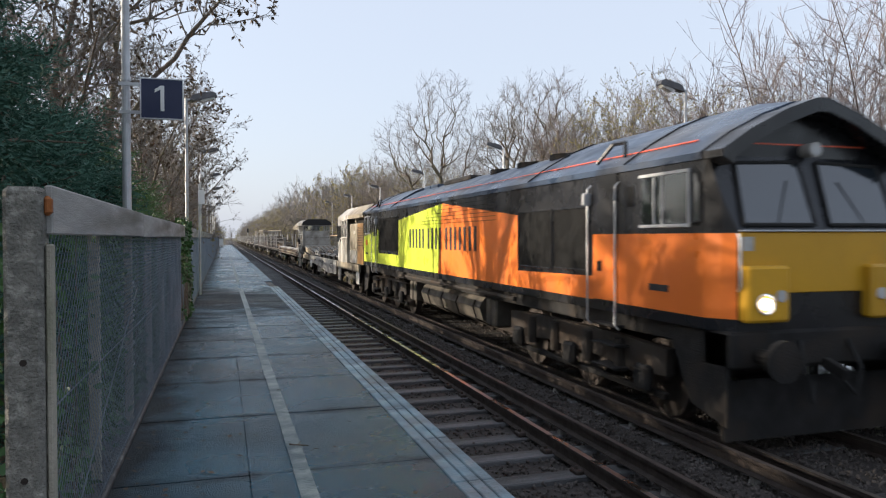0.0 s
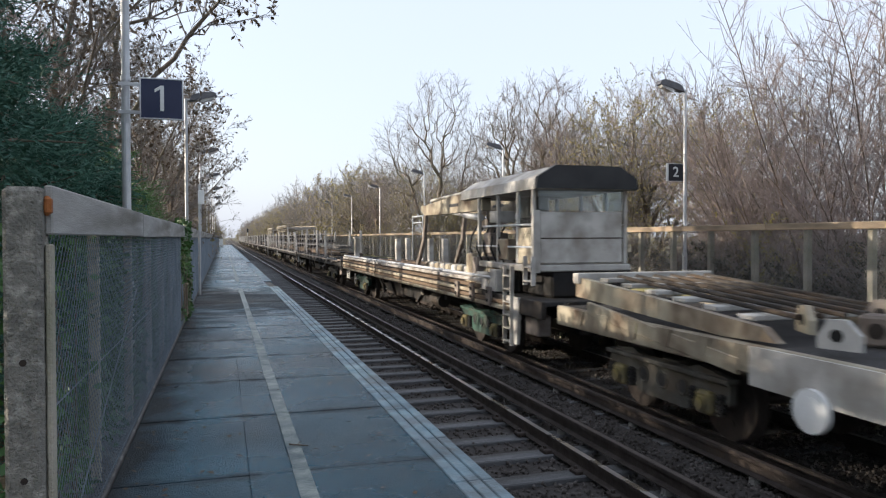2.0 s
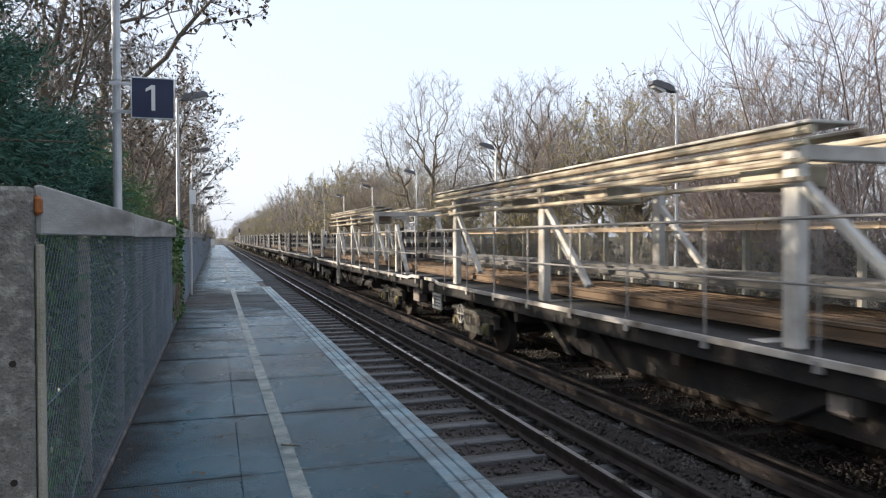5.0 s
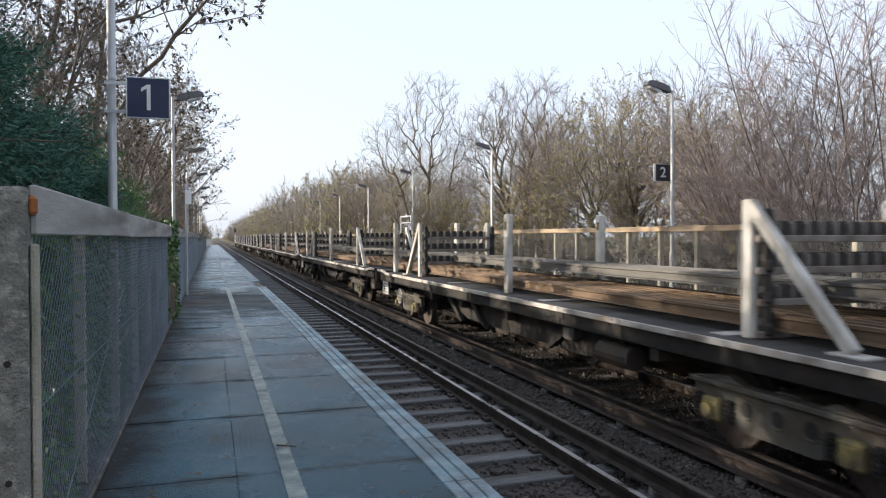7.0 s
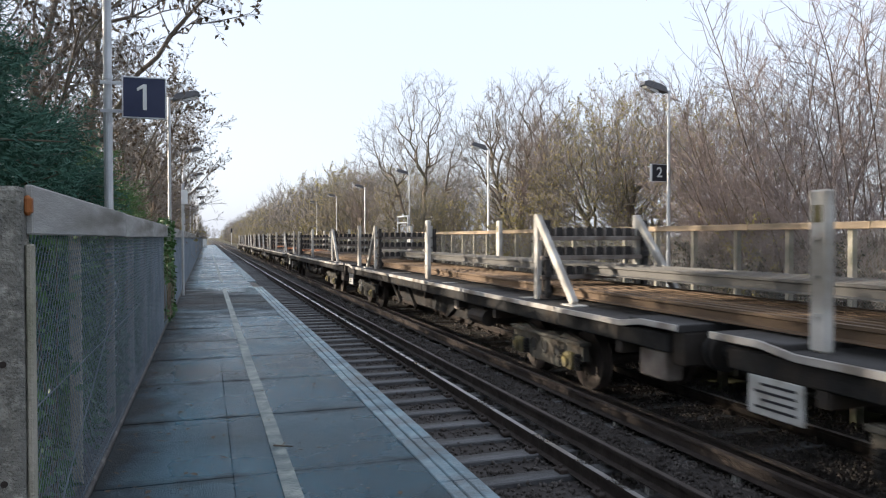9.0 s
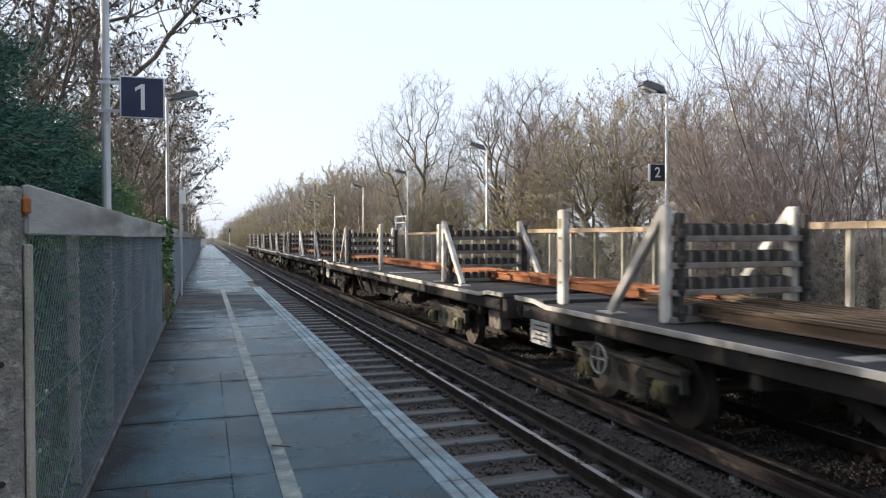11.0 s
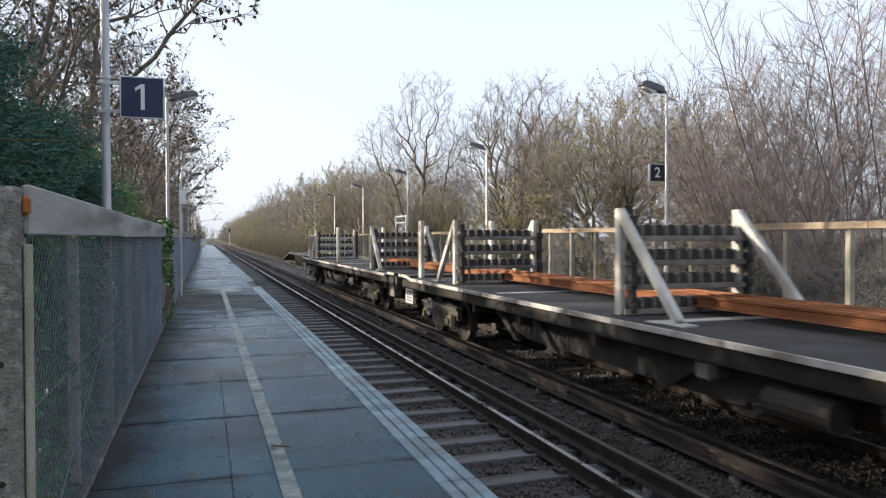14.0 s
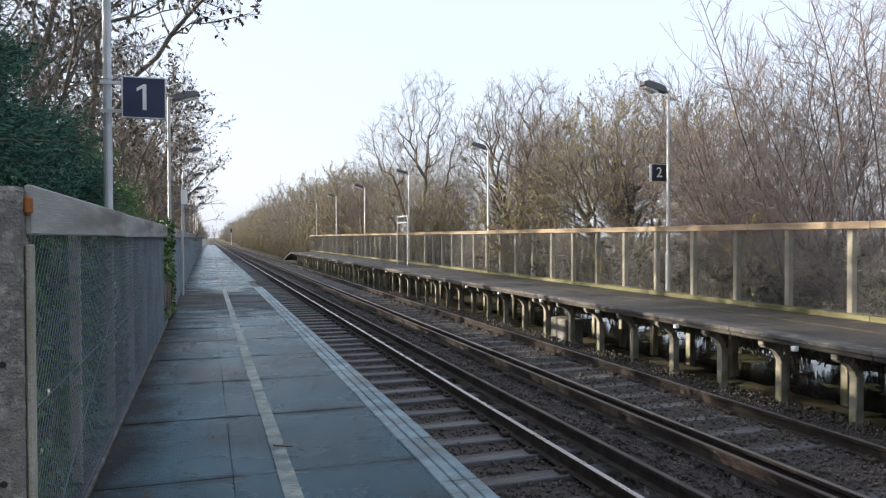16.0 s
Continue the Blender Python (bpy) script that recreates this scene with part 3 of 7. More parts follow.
def build_platform_2():
    root = base("platform_2", "old concrete platform on trestle posts across the tracks", "platform", kind="structure")
    y0, y1 = -6.0, 71.5
    k = 0
    y = y0
    r2 = np.random.default_rng(31)
    while y < y1 - 0.5:
        l = 2.56
        part("deck_slab", Shape().box(7.8, 10.62, y + 0.004, min(y + l, y1) - 0.004, DECK - 0.13, DECK, 0.012), DECK2, root, "dark brown-grey deck slab" if k == 0 else "")
        part("edge_slab", Shape().box(7.77, 8.1, y + 0.004, min(y + l, y1) - 0.004, DECK - 0.07 + r2.normal(0, 0.006), DECK + 0.004, 0.015), DARKCON, root)
        y += l
        k += 1
    part("painted_line", Shape().box(9.3, 9.38, y0, y1, DECK + 0.002, DECK + 0.005), LINE2, root, "worn yellow platform line")
    part("edge_ramp", Shape().plate([(71.5, DECK - 0.12), (71.5, DECK), (79, 0.0), (79, -0.12)], 7.8, 10.6), CONCRETE, root, "sloping ramp at the platform end")
    # trestle posts with curved brackets
    stem = Shape().box(-0.07, 0.07, -0.062, 0.062, -0.55, 0.45, 0.012)
    rings = []
    for i in range(7):
        w = i / 6 * math.pi / 2
        px, pz = -0.36 * (1 - math.cos(w)), 0.36 + 0.36 * math.sin(w)
        rings.append((px, pz))
    for (xa, za), (xb, zb) in zip(rings, rings[1:]):
        stem.beam((xa, 0, za), (xb, 0, zb), 0.115, 0.11, 0.01, up=(1, 0, 0))
    front = stem.mesh("trestle_post", POSTCON)
    back = Shape().box(-0.07, 0.07, -0.07, 0.07, -0.6, 0.8, 0.012).mesh("trestle_post", POSTCON)
    beam = Shape().box(-0.4, 2.2, -0.055, 0.055, 0.69, 0.782, 0.012).mesh("cross_beam", CONCRETE)
    block = Shape().box(-0.04, 0.04, -0.04, 0.04, 0.74, 0.81, 0.01).mesh("edge_block", WHITE)
    for k in range(60):
        y = -4.48 + k * 1.33
        if y > 71:
            break
        part("trestle_post", front, None, root, at=(8.3, y, 0))
        part("trestle_post", back, None, root, at=(9.85, y + 0.25, 0))
        part("cross_beam", beam, None, root, at=(8.3, y, 0))
        if k % 2:
            part("edge_block", block, None, root, at=(7.74, y + 0.5, 0))
    part("cable_box", Shape().box(8.25, 8.75, 15.7, 16.5, -0.4, 0.32, 0.03), CONCRETE, root, "concrete cable box under the platform")


def build_fence_2():
    root = base("fence_2", "chain-link platform fence with timber top rail and concrete posts", "fence", kind="structure")
    fx = 10.5
    post = Shape().box(-0.06, 0.06, -0.055, 0.055, 0, 1.6, 0.012).mesh("post", POSTCON)
    y = -4.52
    while y < 77.5:
        part("post", post, None, root, at=(fx, y, DECK - 0.02))
        y += 1.41
    r = np.random.default_rng(5)
    y = -5
    while y < 76:
        part("top_rail", Shape().box(-0.05, 0.05, 0.003, 2.817, 0, 0.125, 0.01), TIMBER2, root, at=(fx - 0.11, y, 2.455 + r.normal(0, 0.003)))
        part("bottom_rail", Shape().box(-0.045, 0.045, 0.003, 2.817, 0, 0.1, 0.01), MOSSTIM, root, at=(fx - 0.105, y, DECK + 0.002))
        y += 2.82
    chain_link("chain_link", root, fx - 0.065, -5, 40, DECK + 0.1, 2.5, 0.06, 0.0022, "grey galvanised chain-link mesh", WIREPALE)
    chain_link("chain_link", root, fx - 0.065, 40, 78, DECK + 0.1, 2.5, 0.14, 0.004, "grey galvanised chain-link mesh", WIREPALE)
    rail = Shape().pipe([(10.35, 78, 2.5), (10.35, 81, 1.6), (10.35, 81, 0.3)], 0.05, 6)
    part("ramp_rail", rail, TIMBER2, root, "sloping handrail at the ramp")


def build_lamp(x, y, side, label, tilt=0.0):
    root = base("street_lamp", label, "lamp post", "platform lamp posts")
    root.location = (x, y, DECK - 0.1)
    root.rotation_euler = (0, radians(tilt), 0)
    part("column", Shape().rod((0, 0, 0), (0, 0, 1.1), 0.06, n=14).rod((0, 0, 1.1), (0, 0, 1.16), 0.06, 0.044, 14).rod((0, 0, 1.16), (0, 0, 5.05), 0.043, 0.036, 14), GALV, root, "galvanised tubular column", smooth=False)
    for z in (1.75, 2.62, 3.02):
        part("collar", Shape().rod((0, 0, z), (0, 0, z + 0.04), 0.048, n=12), GALV, root)
    part("bracket", Shape().rod((0, 0, 5.0), (side * 0.3, 0, 5.1), 0.03, n=10), GALV, root)
    head = Shape()
    prof = [(0.10, 5.0), (0.16, 5.14), (0.32, 5.2), (0.72, 5.27), (0.86, 5.24), (0.9, 5.15), (0.55, 5.08)]
    head.prism([(side * a * 0.84, b - 0.02) for a, b in prof], -0.1, 0.1)
    part("lantern", head, LAMPGREY, root, "dark grey lantern housing")
    part("lens", Shape().prism([(side * a * 0.84, b - 0.035) for a, b in [(0.38, 5.03), (0.5, 5.08), (0.84, 5.16), (0.8, 5.1), (0.5, 5.0)]], -0.08, 0.08), mat("lantern_lens", (0.5, 0.5, 0.48), rough=0.3, bump=0), root, "clear lantern bowl")
    return root


def text_mesh(word, size, material, name):
    cu = bpy.data.curves.new(name, "FONT")
    cu.offset = 0.004
    cu.body, cu.size, cu.extrude, cu.align_x, cu.align_y = word, size, 0.002, "CENTER", "CENTER"
    ob = bpy.data.objects.new(name, cu)
    scene.collection.objects.link(ob)
    me = bpy.data.meshes.new_from_object(ob.evaluated_get(bpy.context.evaluated_depsgraph_get()))
    bpy.data.objects.remove(ob)
    me.materials.clear()
    me.materials.append(material)
    return me


def build_sign(x, y, z, size, word, face, label, arms, turn=0):
    root = base("platform_sign", label, "sign")
    root.location = (x, y, z)
    root.rotation_euler = (0, 0, radians(turn))
    h = size / 2
    part("panel", Shape().box(-h, h, -0.012, 0.012, -h, h, 0.003), face, root)
    fr = Shape()
    for a, b, c, d in ((-h - 0.012, h + 0.012, h, h + 0.012), (-h - 0.012, h + 0.012, -h - 0.012, -h), (-h - 0.012, -h, -h, h), (h, h + 0.012, -h, h)):
        fr.box(a, b, -0.016, 0.016, c, d, 0.002)
    part("frame", fr, GALV, root, "thin pale metal frame")
    if word == "1":      # upright with a slanting flag
        one = Shape().prism([(0.022, -0.115), (0.022, 0.125), (-0.008, 0.125), (-0.062, 0.088), (-0.062, 0.058), (-0.012, 0.088), (-0.012, -0.115)], -0.017, -0.0125)
        part("numeral", one, WHITE, root, "white platform numeral")
    else:
        ob = part("numeral", text_mesh(word, size * 0.85, WHITE, "numeral"), None, root, "white platform numeral")
        ob.matrix_local = pose(0, -0.0145, 0, 90, 0, 0)
    if word == "2":
        part("edge_strip", Shape().box(-h - 0.06, -h - 0.013, -0.016, 0.012, -h - 0.01, h + 0.01, 0.003), WHITE, root, "white edge of the sign case")
    for zz in (-h * 0.72, h * 0.72):
        part("bracket", Shape().box(-h - arms, -h + 0.05, 0.012, 0.03, zz - 0.015, zz + 0.015), GALV, root)
    return root


build_ground()
build_track("track_1", TRACK_1, "railway track with timber sleepers and conductor rail in the six-foot", TRACK_1 + 1.19)
build_track("track_2", TRACK_2, "far railway track on dark ballast", TRACK_2 - 1.19, -0.176, mat("dull_rail_head", (0.3, 0.27, 0.24), (0.18, 0.16, 0.14), 0.45, 0.9, s=2, f=30, bump=0.1, vary=0))
scatter_stones("track_stones", 1.55, 4.45, 3.0, 34, 15000, -0.205, 0.026, "loose dark ballast stones between the sleepers")
scatter_stones("cess_stones", 4.3, 8.4, 3.0, 34, 25000, -0.172, 0.027, "loose brown ballast stones in the six-foot")
build_platform_1()
fallen_leaves()
build_fence_1()
build_platform_2()
build_fence_2()
LAMP_LABEL = "tall galvanised platform lamp post with a dark lantern"
for i in range(6):
    build_lamp(10.66, 15.0 + i * 11.8, -1, LAMP_LABEL)
for i in range(7):
    build_lamp(-0.88, 7.5 + i * 12.0, 1, LAMP_LABEL)
build_sign(-0.55, 7.38, 3.655, 0.365, "1", NAVY, "navy platform number sign with white numeral on a lamp post", 0.2)
build_sign(10.33, 14.9, 3.86, 0.4, "2", SIGNBLACK, "small black platform number sign with white numeral", 0.1)

notice = base("notice_post", "slim post with a small white notice beside the fence", "sign")
notice.location = (-0.56, 18.9, DECK)
part("post", Shape().rod((0, 0, 0), (0, 0, 2.75), 0.03, n=10), GALV, notice)
part("plate", Shape().box(-0.03, 0.12, -0.05, -0.035, 2.25, 2.6, 0.006), WHITE, notice, "small white notice plate")
hoop = base("hoop_frame", "tall grey tubular hoop frame on the far platform", "frame")
hoop.location = (9.5, 34.7, DECK)
part("post", Shape().rod((0, 0, 0), (0, 0, 2.45), 0.035, n=8), GALV, hoop)
part("post", Shape().rod((0, 2.0, 0), (0, 2.0, 2.45), 0.035, n=8), GALV, hoop)
part("crossbar", Shape().rod((0, -0.03, 2.47), (0, 2.03, 2.47), 0.04, n=8), GALV, hoop)
part("crossbar", Shape().rod((0, 0, 2.15), (0, 2.0, 2.15), 0.03, n=8), GALV, hoop)
signal = base("signal_post", "distant signal post beside the line", "signal")
signal.location = (8.9, 285, -0.4)
part("post", Shape().rod((0, 0, 0), (0, 0, 4.6), 0.1, n=8), GALV, signal)
part("head", Shape().box(-0.3, 0.3, -0.15, 0.15, 4.6, 6.2, 0.05), SIGNBLACK, signal)
cabinet = base("lineside_cabinet", "small pale lineside cabinet at the platform end", "cabinet")
cabinet.location = (-0.35, 118, DECK)
part("body", Shape().box(-0.35, 0.35, -0.3, 0.3, 0, 1.2, 0.02), WHITE, cabinet)
part("lid", Shape().box(-0.38, 0.38, -0.33, 0.33, 1.2, 1.26, 0.01), GALV, cabinet)

pool = Shape().box(9.7, 12.9, 5.0, 25.5, -0.55, -0.40)
thing("flood_water", pool, WATER, "still flood water lying in hollows behind the platform", "water", kind="structure")


# ---- trees and bushes ----
def grow(seed, height, r0, kids, ratio, spread, up, start, wob=0.12, stems=1, segs=(8, 5, 3, 2, 1)):
    """Segments of a bare tree: (p, q, r0, r1, level) arrays."""
    r = np.random.default_rng(seed)
    P, Q, R0, R1, LV = [], [], [], [], []
    todo = []
    for s in range(stems):
        a = r.uniform(0, 6.28)
        k = 0.0 if stems == 1 else r.uniform(0.1, 0.38)
        off = np.array([math.cos(a), math.sin(a), 0]) * (0 if stems == 1 else r.uniform(0.05, 0.5))
        todo.append((off, unit(np.array([math.cos(a) * k, math.sin(a) * k, 1.0])), height * (1 if s == 0 else r.uniform(0.65, 1)), r0, 0))
    while todo:
        p, d, length, rad, lv = todo.pop()
        n = segs[lv]
        top = lv == len(kids)
        for i in range(n):
            f0, f1 = i / n, (i + 1) / n
            w = wob * (1.0, 1.6, 2.2, 2.4, 2.0)[lv]
            d = unit(d + r.normal(0, w, 3) + np.array([0, 0, up * (0.3 if lv == 0 else 1)]))
            q = p + d * length / n
            ra, rb = rad * (1 - 0.8 * f0), rad * (1 - 0.8 * f1)
            P.append(p), Q.append(q), R0.append(ra), R1.append(rb), LV.append(lv)
            p = q
            if not top and f1 > start[lv]:
                for _ in range(kids[lv] if r.uniform() > 0.15 else max(1, kids[lv] - 1)):
                    side = unit(np.cross(d, r.normal(size=3)))
                    t = r.uniform(*spread)
                    cd = unit(d * math.cos(t) + side * math.sin(t))
                    cl = length * ratio[lv] * (1.15 - 0.65 * f1) * r.uniform(0.7, 1.25)
                    todo.append((p - (q - P[-1]) * r.uniform(0, 1), cd, cl, max(rb * 0.62, 0.006), lv + 1))
    return [np.array(a) for a in (P, Q, R0, R1, LV)]


def make_tree(seed, height, r0, kids, ratio, spread, up, start, twig, label, leaves=0, leaf_mat=None, leaf=0.07, stems=1, thin=0.95, name="tree", segs=(8, 5, 3, 2, 1)):
    P, Q, R0, R1, LV = grow(seed, height, r0, kids, ratio, spread, up, start, stems=stems, segs=segs)
    R0, R1 = np.maximum(R0, 0.0055 * thin), np.maximum(R1, 0.004 * thin)
    root = base(name, label, name)
    big = LV <= 1
    part("trunk", tubes("trunk", P[big], Q[big], R0[big], R1[big], BARK, 6 if r0 > 0.05 else 4), None, root, "dark bark on trunk and limbs")
    part("crown", tubes("crown", P[~big], Q[~big], R0[~big], R1[~big], twig, 3), None, root, "bare twigs")
    if leaves:
        r = np.random.default_rng(seed + 50)
        ends = np.where(LV >= LV.max() - 1)[0]
        pick = r.choice(ends, leaves)
        c = P[pick] + (Q[pick] - P[pick]) * r.uniform(0, 1, (leaves, 1))
        d = unit(r.normal(size=(leaves, 3)) + np.array([0, 0, -0.9]))
        s = unit(np.cross(d, r.normal(size=(leaves, 3))))
        part("leaves", leaf_mesh("leaves", c, d, s, r.uniform(0.7, 1.4, leaves) * leaf, r.uniform(0.25, 0.4, leaves) * leaf, leaf_mat), None, root)
    return root


def make_evergreen(seed, height, width, sprays, label, material, spray=0.27, wall=9.0):
    """Trunk and drooping sprays of short leaves on whorled boughs."""
    r = np.random.default_rng(seed)
    root = base("evergreen_bush", label, "bush")
    P, Q, A, B = [np.zeros(3)], [np.array([0, 0, height])], [0.09], [0.02]
    tips, dirs = [], []
    for i in range(90):
        z = height * r.uniform(0.02, 0.98)
        a = r.uniform(0, 6.28)
        l = width * (1.0 - 0.55 * (z / height) ** 1.6) * r.uniform(0.6, 1.15)
        p = np.array([0, 0, z])
        d = unit(np.array([math.cos(a), math.sin(a), r.uniform(0.0, 0.6)]))
        for k in range(5):
            d = unit(d + r.normal(0, 0.12, 3) + np.array([0, 0, -0.06]))
            q = p + d * l / 5
            if q[0] > wall:
                break
            P.append(p), Q.append(q), A.append(0.022 * (1 - k / 6)), B.append(0.022 * (1 - (k + 1) / 6))
            for _ in range(3):
                tips.append(p + (q - p) * r.uniform())
                dirs.append(unit(d + r.normal(0, 0.6, 3)))
            p = q
    part("trunk", tubes("trunk", P, Q, A, B, BARK, 5), None, root)
    tips, dirs = np.array(tips), np.array(dirs)
    pick = r.integers(0, len(tips), sprays)
    c0 = tips[pick] + r.normal(0, 0.10, (sprays, 3))
    d0 = unit(dirs[pick] + r.normal(0, 0.3, (sprays, 3)) + np.array([0, 0, 0.12]))
    keep = (c0 + d0 * spray)[:, 0] < wall        # trimmed flat along the fence
    c0, d0 = c0[keep], d0[keep]
    sprays = len(c0)
    C, D, S, L = [], [], [], []
    for k in range(11):
        f = k / 11
        side = unit(np.cross(d0, np.array([0, 0, 1.0])) * (1 if k % 2 else -1) + r.normal(0, 0.3, (sprays, 3)))
        C.append(c0 + d0 * spray * f)
        dd = unit(d0 * 0.8 + side * 0.75)
        D.append(dd)
        S.append(unit(np.cross(dd, side + r.normal(0, 0.5, (sprays, 3)))))
        L.append(r.uniform(0.6, 1.2, sprays) * spray * 0.27 * (1.1 - 0.6 * f))
    L = np.concatenate(L)
    part("foliage", leaf_mesh("foliage", np.concatenate(C), np.concatenate(D), np.concatenate(S), L, L * 0.1, material), None, root)
    return root


def make_ivy(name, x0, x1, y0, y1, z0, z1, count, leaf, material, label, seed):
    r = np.random.default_rng(seed)
    c = np.stack([r.uniform(x0, x1, count), r.uniform(y0, y1, count), z0 + (z1 - z0) * r.uniform(0, 1, count) ** 1.3], 1)
    keep = np.array([noise.noise((p[1] * 1.6, p[2] * 1.8, seed)) > -0.12 for p in c])
    c = c[keep]
    n = len(c)
    d = unit(r.normal(size=(n, 3)) + np.array([0.5, 0, -0.7]))
    s = unit(np.cross(d, r.normal(size=(n, 3))))
    root = base(name, label, "plant")
    part("leaves", leaf_mesh("leaves", c, d, s, r.uniform(0.6, 1.3, n) * leaf, r.uniform(0.3, 0.5, n) * leaf, material), None, root)
    k = 60
    a = np.stack([r.uniform(x0, x1, k), r.uniform(y0, y1, k), np.full(k, z0)], 1)
    b = a + np.stack([r.normal(0, 0.03, k), r.normal(0, 0.25, k), r.uniform(0.3, 1.0, k) * (z1 - z0)], 1)
    part("stem", tubes("stem", a, b, [0.006] * k, [0.003] * k, BARK, 4), None, root)


def put(ob, x, y, z, turn, scale):
    return copy_thing(ob, pose(x, y, z, 0, 0, turn) @ Matrix.Scale(scale, 4))


def crown_points(r, blobs, n):
    """Points in the upper shells of overlapping egg-shaped crowns: (x, y, z, rx, ry, rz)."""
    out = []
    for x, y, z, a, b, c in blobs:
        d = unit(r.normal(size=(n, 3)))
        rad = r.uniform(0.12, 1.0, (n, 1)) ** 0.5
        out.append(np.array([x, y, z]) + d * rad * np.array([a, b, c]))
    return np.concatenate(out)


def branching(seed, trunks, blobs, n, tip=0.005, power=0.47, alpha=0.5, step=0.4):
    """Limbs that reach every point of the crown by short paths; thickness follows the number of tips beyond."""
    r = np.random.default_rng(seed)
    pos, par, way = [], [], []

    def add(p, k):
        pos.append(np.asarray(p, float))
        par.append(k)
        way.append(0.0 if k < 0 else way[k] + float(np.linalg.norm(pos[-1] - pos[k])))
        return len(pos) - 1
    for line in trunks:
        k = -1 if not pos else int(np.argmin(np.linalg.norm(np.array(pos) - np.array(line[0], float), axis=1)))
        for p, q in zip(line, line[1:]):
            p, q = np.array(p, float), np.array(q, float)
            m = max(2, int(np.linalg.norm(q - p) / 0.5))
            for i in range(0 if k < 0 else 1, m + 1):
                k = add(p + (q - p) * i / m + (r.normal(0, 0.035, 3) if i else 0), k)
    top = np.mean([np.array(line[-1], float) for line in trunks], 0)
    pts = crown_points(r, blobs, n)
    pts = pts[np.argsort(np.linalg.norm(pts - top, axis=1))]
    grid, length = np.zeros((len(pts) * 9 + 2000, 3)), np.zeros(len(pts) * 9 + 2000)
    m = len(pos)
    grid[:m], length[:m] = pos, way
    ends = []
    for p in pts:
        g = grid[:m]
        d = np.linalg.norm(g - p, axis=1)
        k = int(np.argmin(d + alpha * length[:m] + 0.7 * np.maximum(0, g[:, 2] - p[2] + 0.25 * d)))
        if d[k] < 0.12:
            continue
        a = pos[k]
        c = int(min(8, max(1, d[k] / step)))
        sag = np.array([0, 0, -0.1 * d[k]]) + r.normal(0, 0.05 * d[k], 3)
        for i in range(1, c + 1):
            f = i / c
            k = add(a + (p - a) * f + sag * 4 * f * (1 - f) * 0.6 + r.normal(0, 0.02, 3), k)
            grid[m], length[m] = pos[k], way[k]
            m += 1
        ends.append(k)
    count = np.zeros(len(pos))
    count[ends] = 1
    for i in range(len(pos) - 1, -1, -1):
        if par[i] >= 0:
            count[par[i]] += count[i]
    return np.array(pos), np.array(par), np.maximum(count, 0.6), tip * np.maximum(count, 1) ** power


def bare_tree(seed, trunks, blobs, n, twig, label, twigs=4, reach=0.5, tip=0.005, rise=0.5, leaves=0, leaf_mat=None, leaf=0.05, bark_tips=26):
    """Bare winter tree: trunk and limbs, then a crown of fine branches with forked twigs at the outside."""
    r = np.random.default_rng(seed + 900)
    pos, par, count, rad = branching(seed, trunks, blobs, n, tip)
    root = base("tree", label, "tree")
    kid = np.where(par >= 0)[0]
    big = kid[count[kid] > bark_tips]
    small = kid[count[kid] <= bark_tips]
    part("trunk", tubes("trunk", pos[par[big]], pos[big], rad[par[big]], rad[big], BARK, 6), None, root, "dark bark on trunk and limbs")
    outer = np.repeat(kid[count[kid] < 5], twigs)
    f = r.uniform(0, 1, (len(outer), 1))
    p = pos[par[outer]] * (1 - f) + pos[outer] * f
    d = unit(pos[outer] - pos[par[outer]])
    d = unit(d + r.normal(0, 0.5, d.shape) + np.array([0, 0, rise]))
    l = r.uniform(0.45, 1.2, (len(outer), 1)) * reach
    q = p + d * l * 0.5
    e = q + unit(d + r.normal(0, 0.28, d.shape) + np.array([0, 0, rise * 0.5])) * l * 0.5
    fork = q + unit(d + r.normal(0, 0.55, d.shape)) * l * 0.4
    P = np.concatenate([pos[par[small]], p, q, q])
    Q = np.concatenate([pos[small], q, e, fork])
    t = np.full(len(p), tip)
    A = np.concatenate([np.minimum(rad[par[small]], rad[small] * 1.4), t * 0.85, t * 0.75, t * 0.7])
    B = np.concatenate([rad[small], t * 0.75, t * 0.5, t * 0.45])
    part("crown", tubes("crown", P, Q, A, B, twig, 3), None, root, "bare twigs")
    if leaves:
        pick = r.integers(0, len(e), leaves)
        c = p[pick] + (e[pick] - p[pick]) * r.uniform(0.2, 1, (leaves, 1))
        d = unit(r.normal(size=(leaves, 3)) + np.array([0, 0, -0.9]))
        w = unit(np.cross(d, r.normal(size=(leaves, 3))))
        part("leaves", leaf_mesh("leaves", c, d, w, r.uniform(0.7, 1.4, leaves) * leaf, r.uniform(0.25, 0.4, leaves) * leaf, leaf_mat), None, root)
    return root


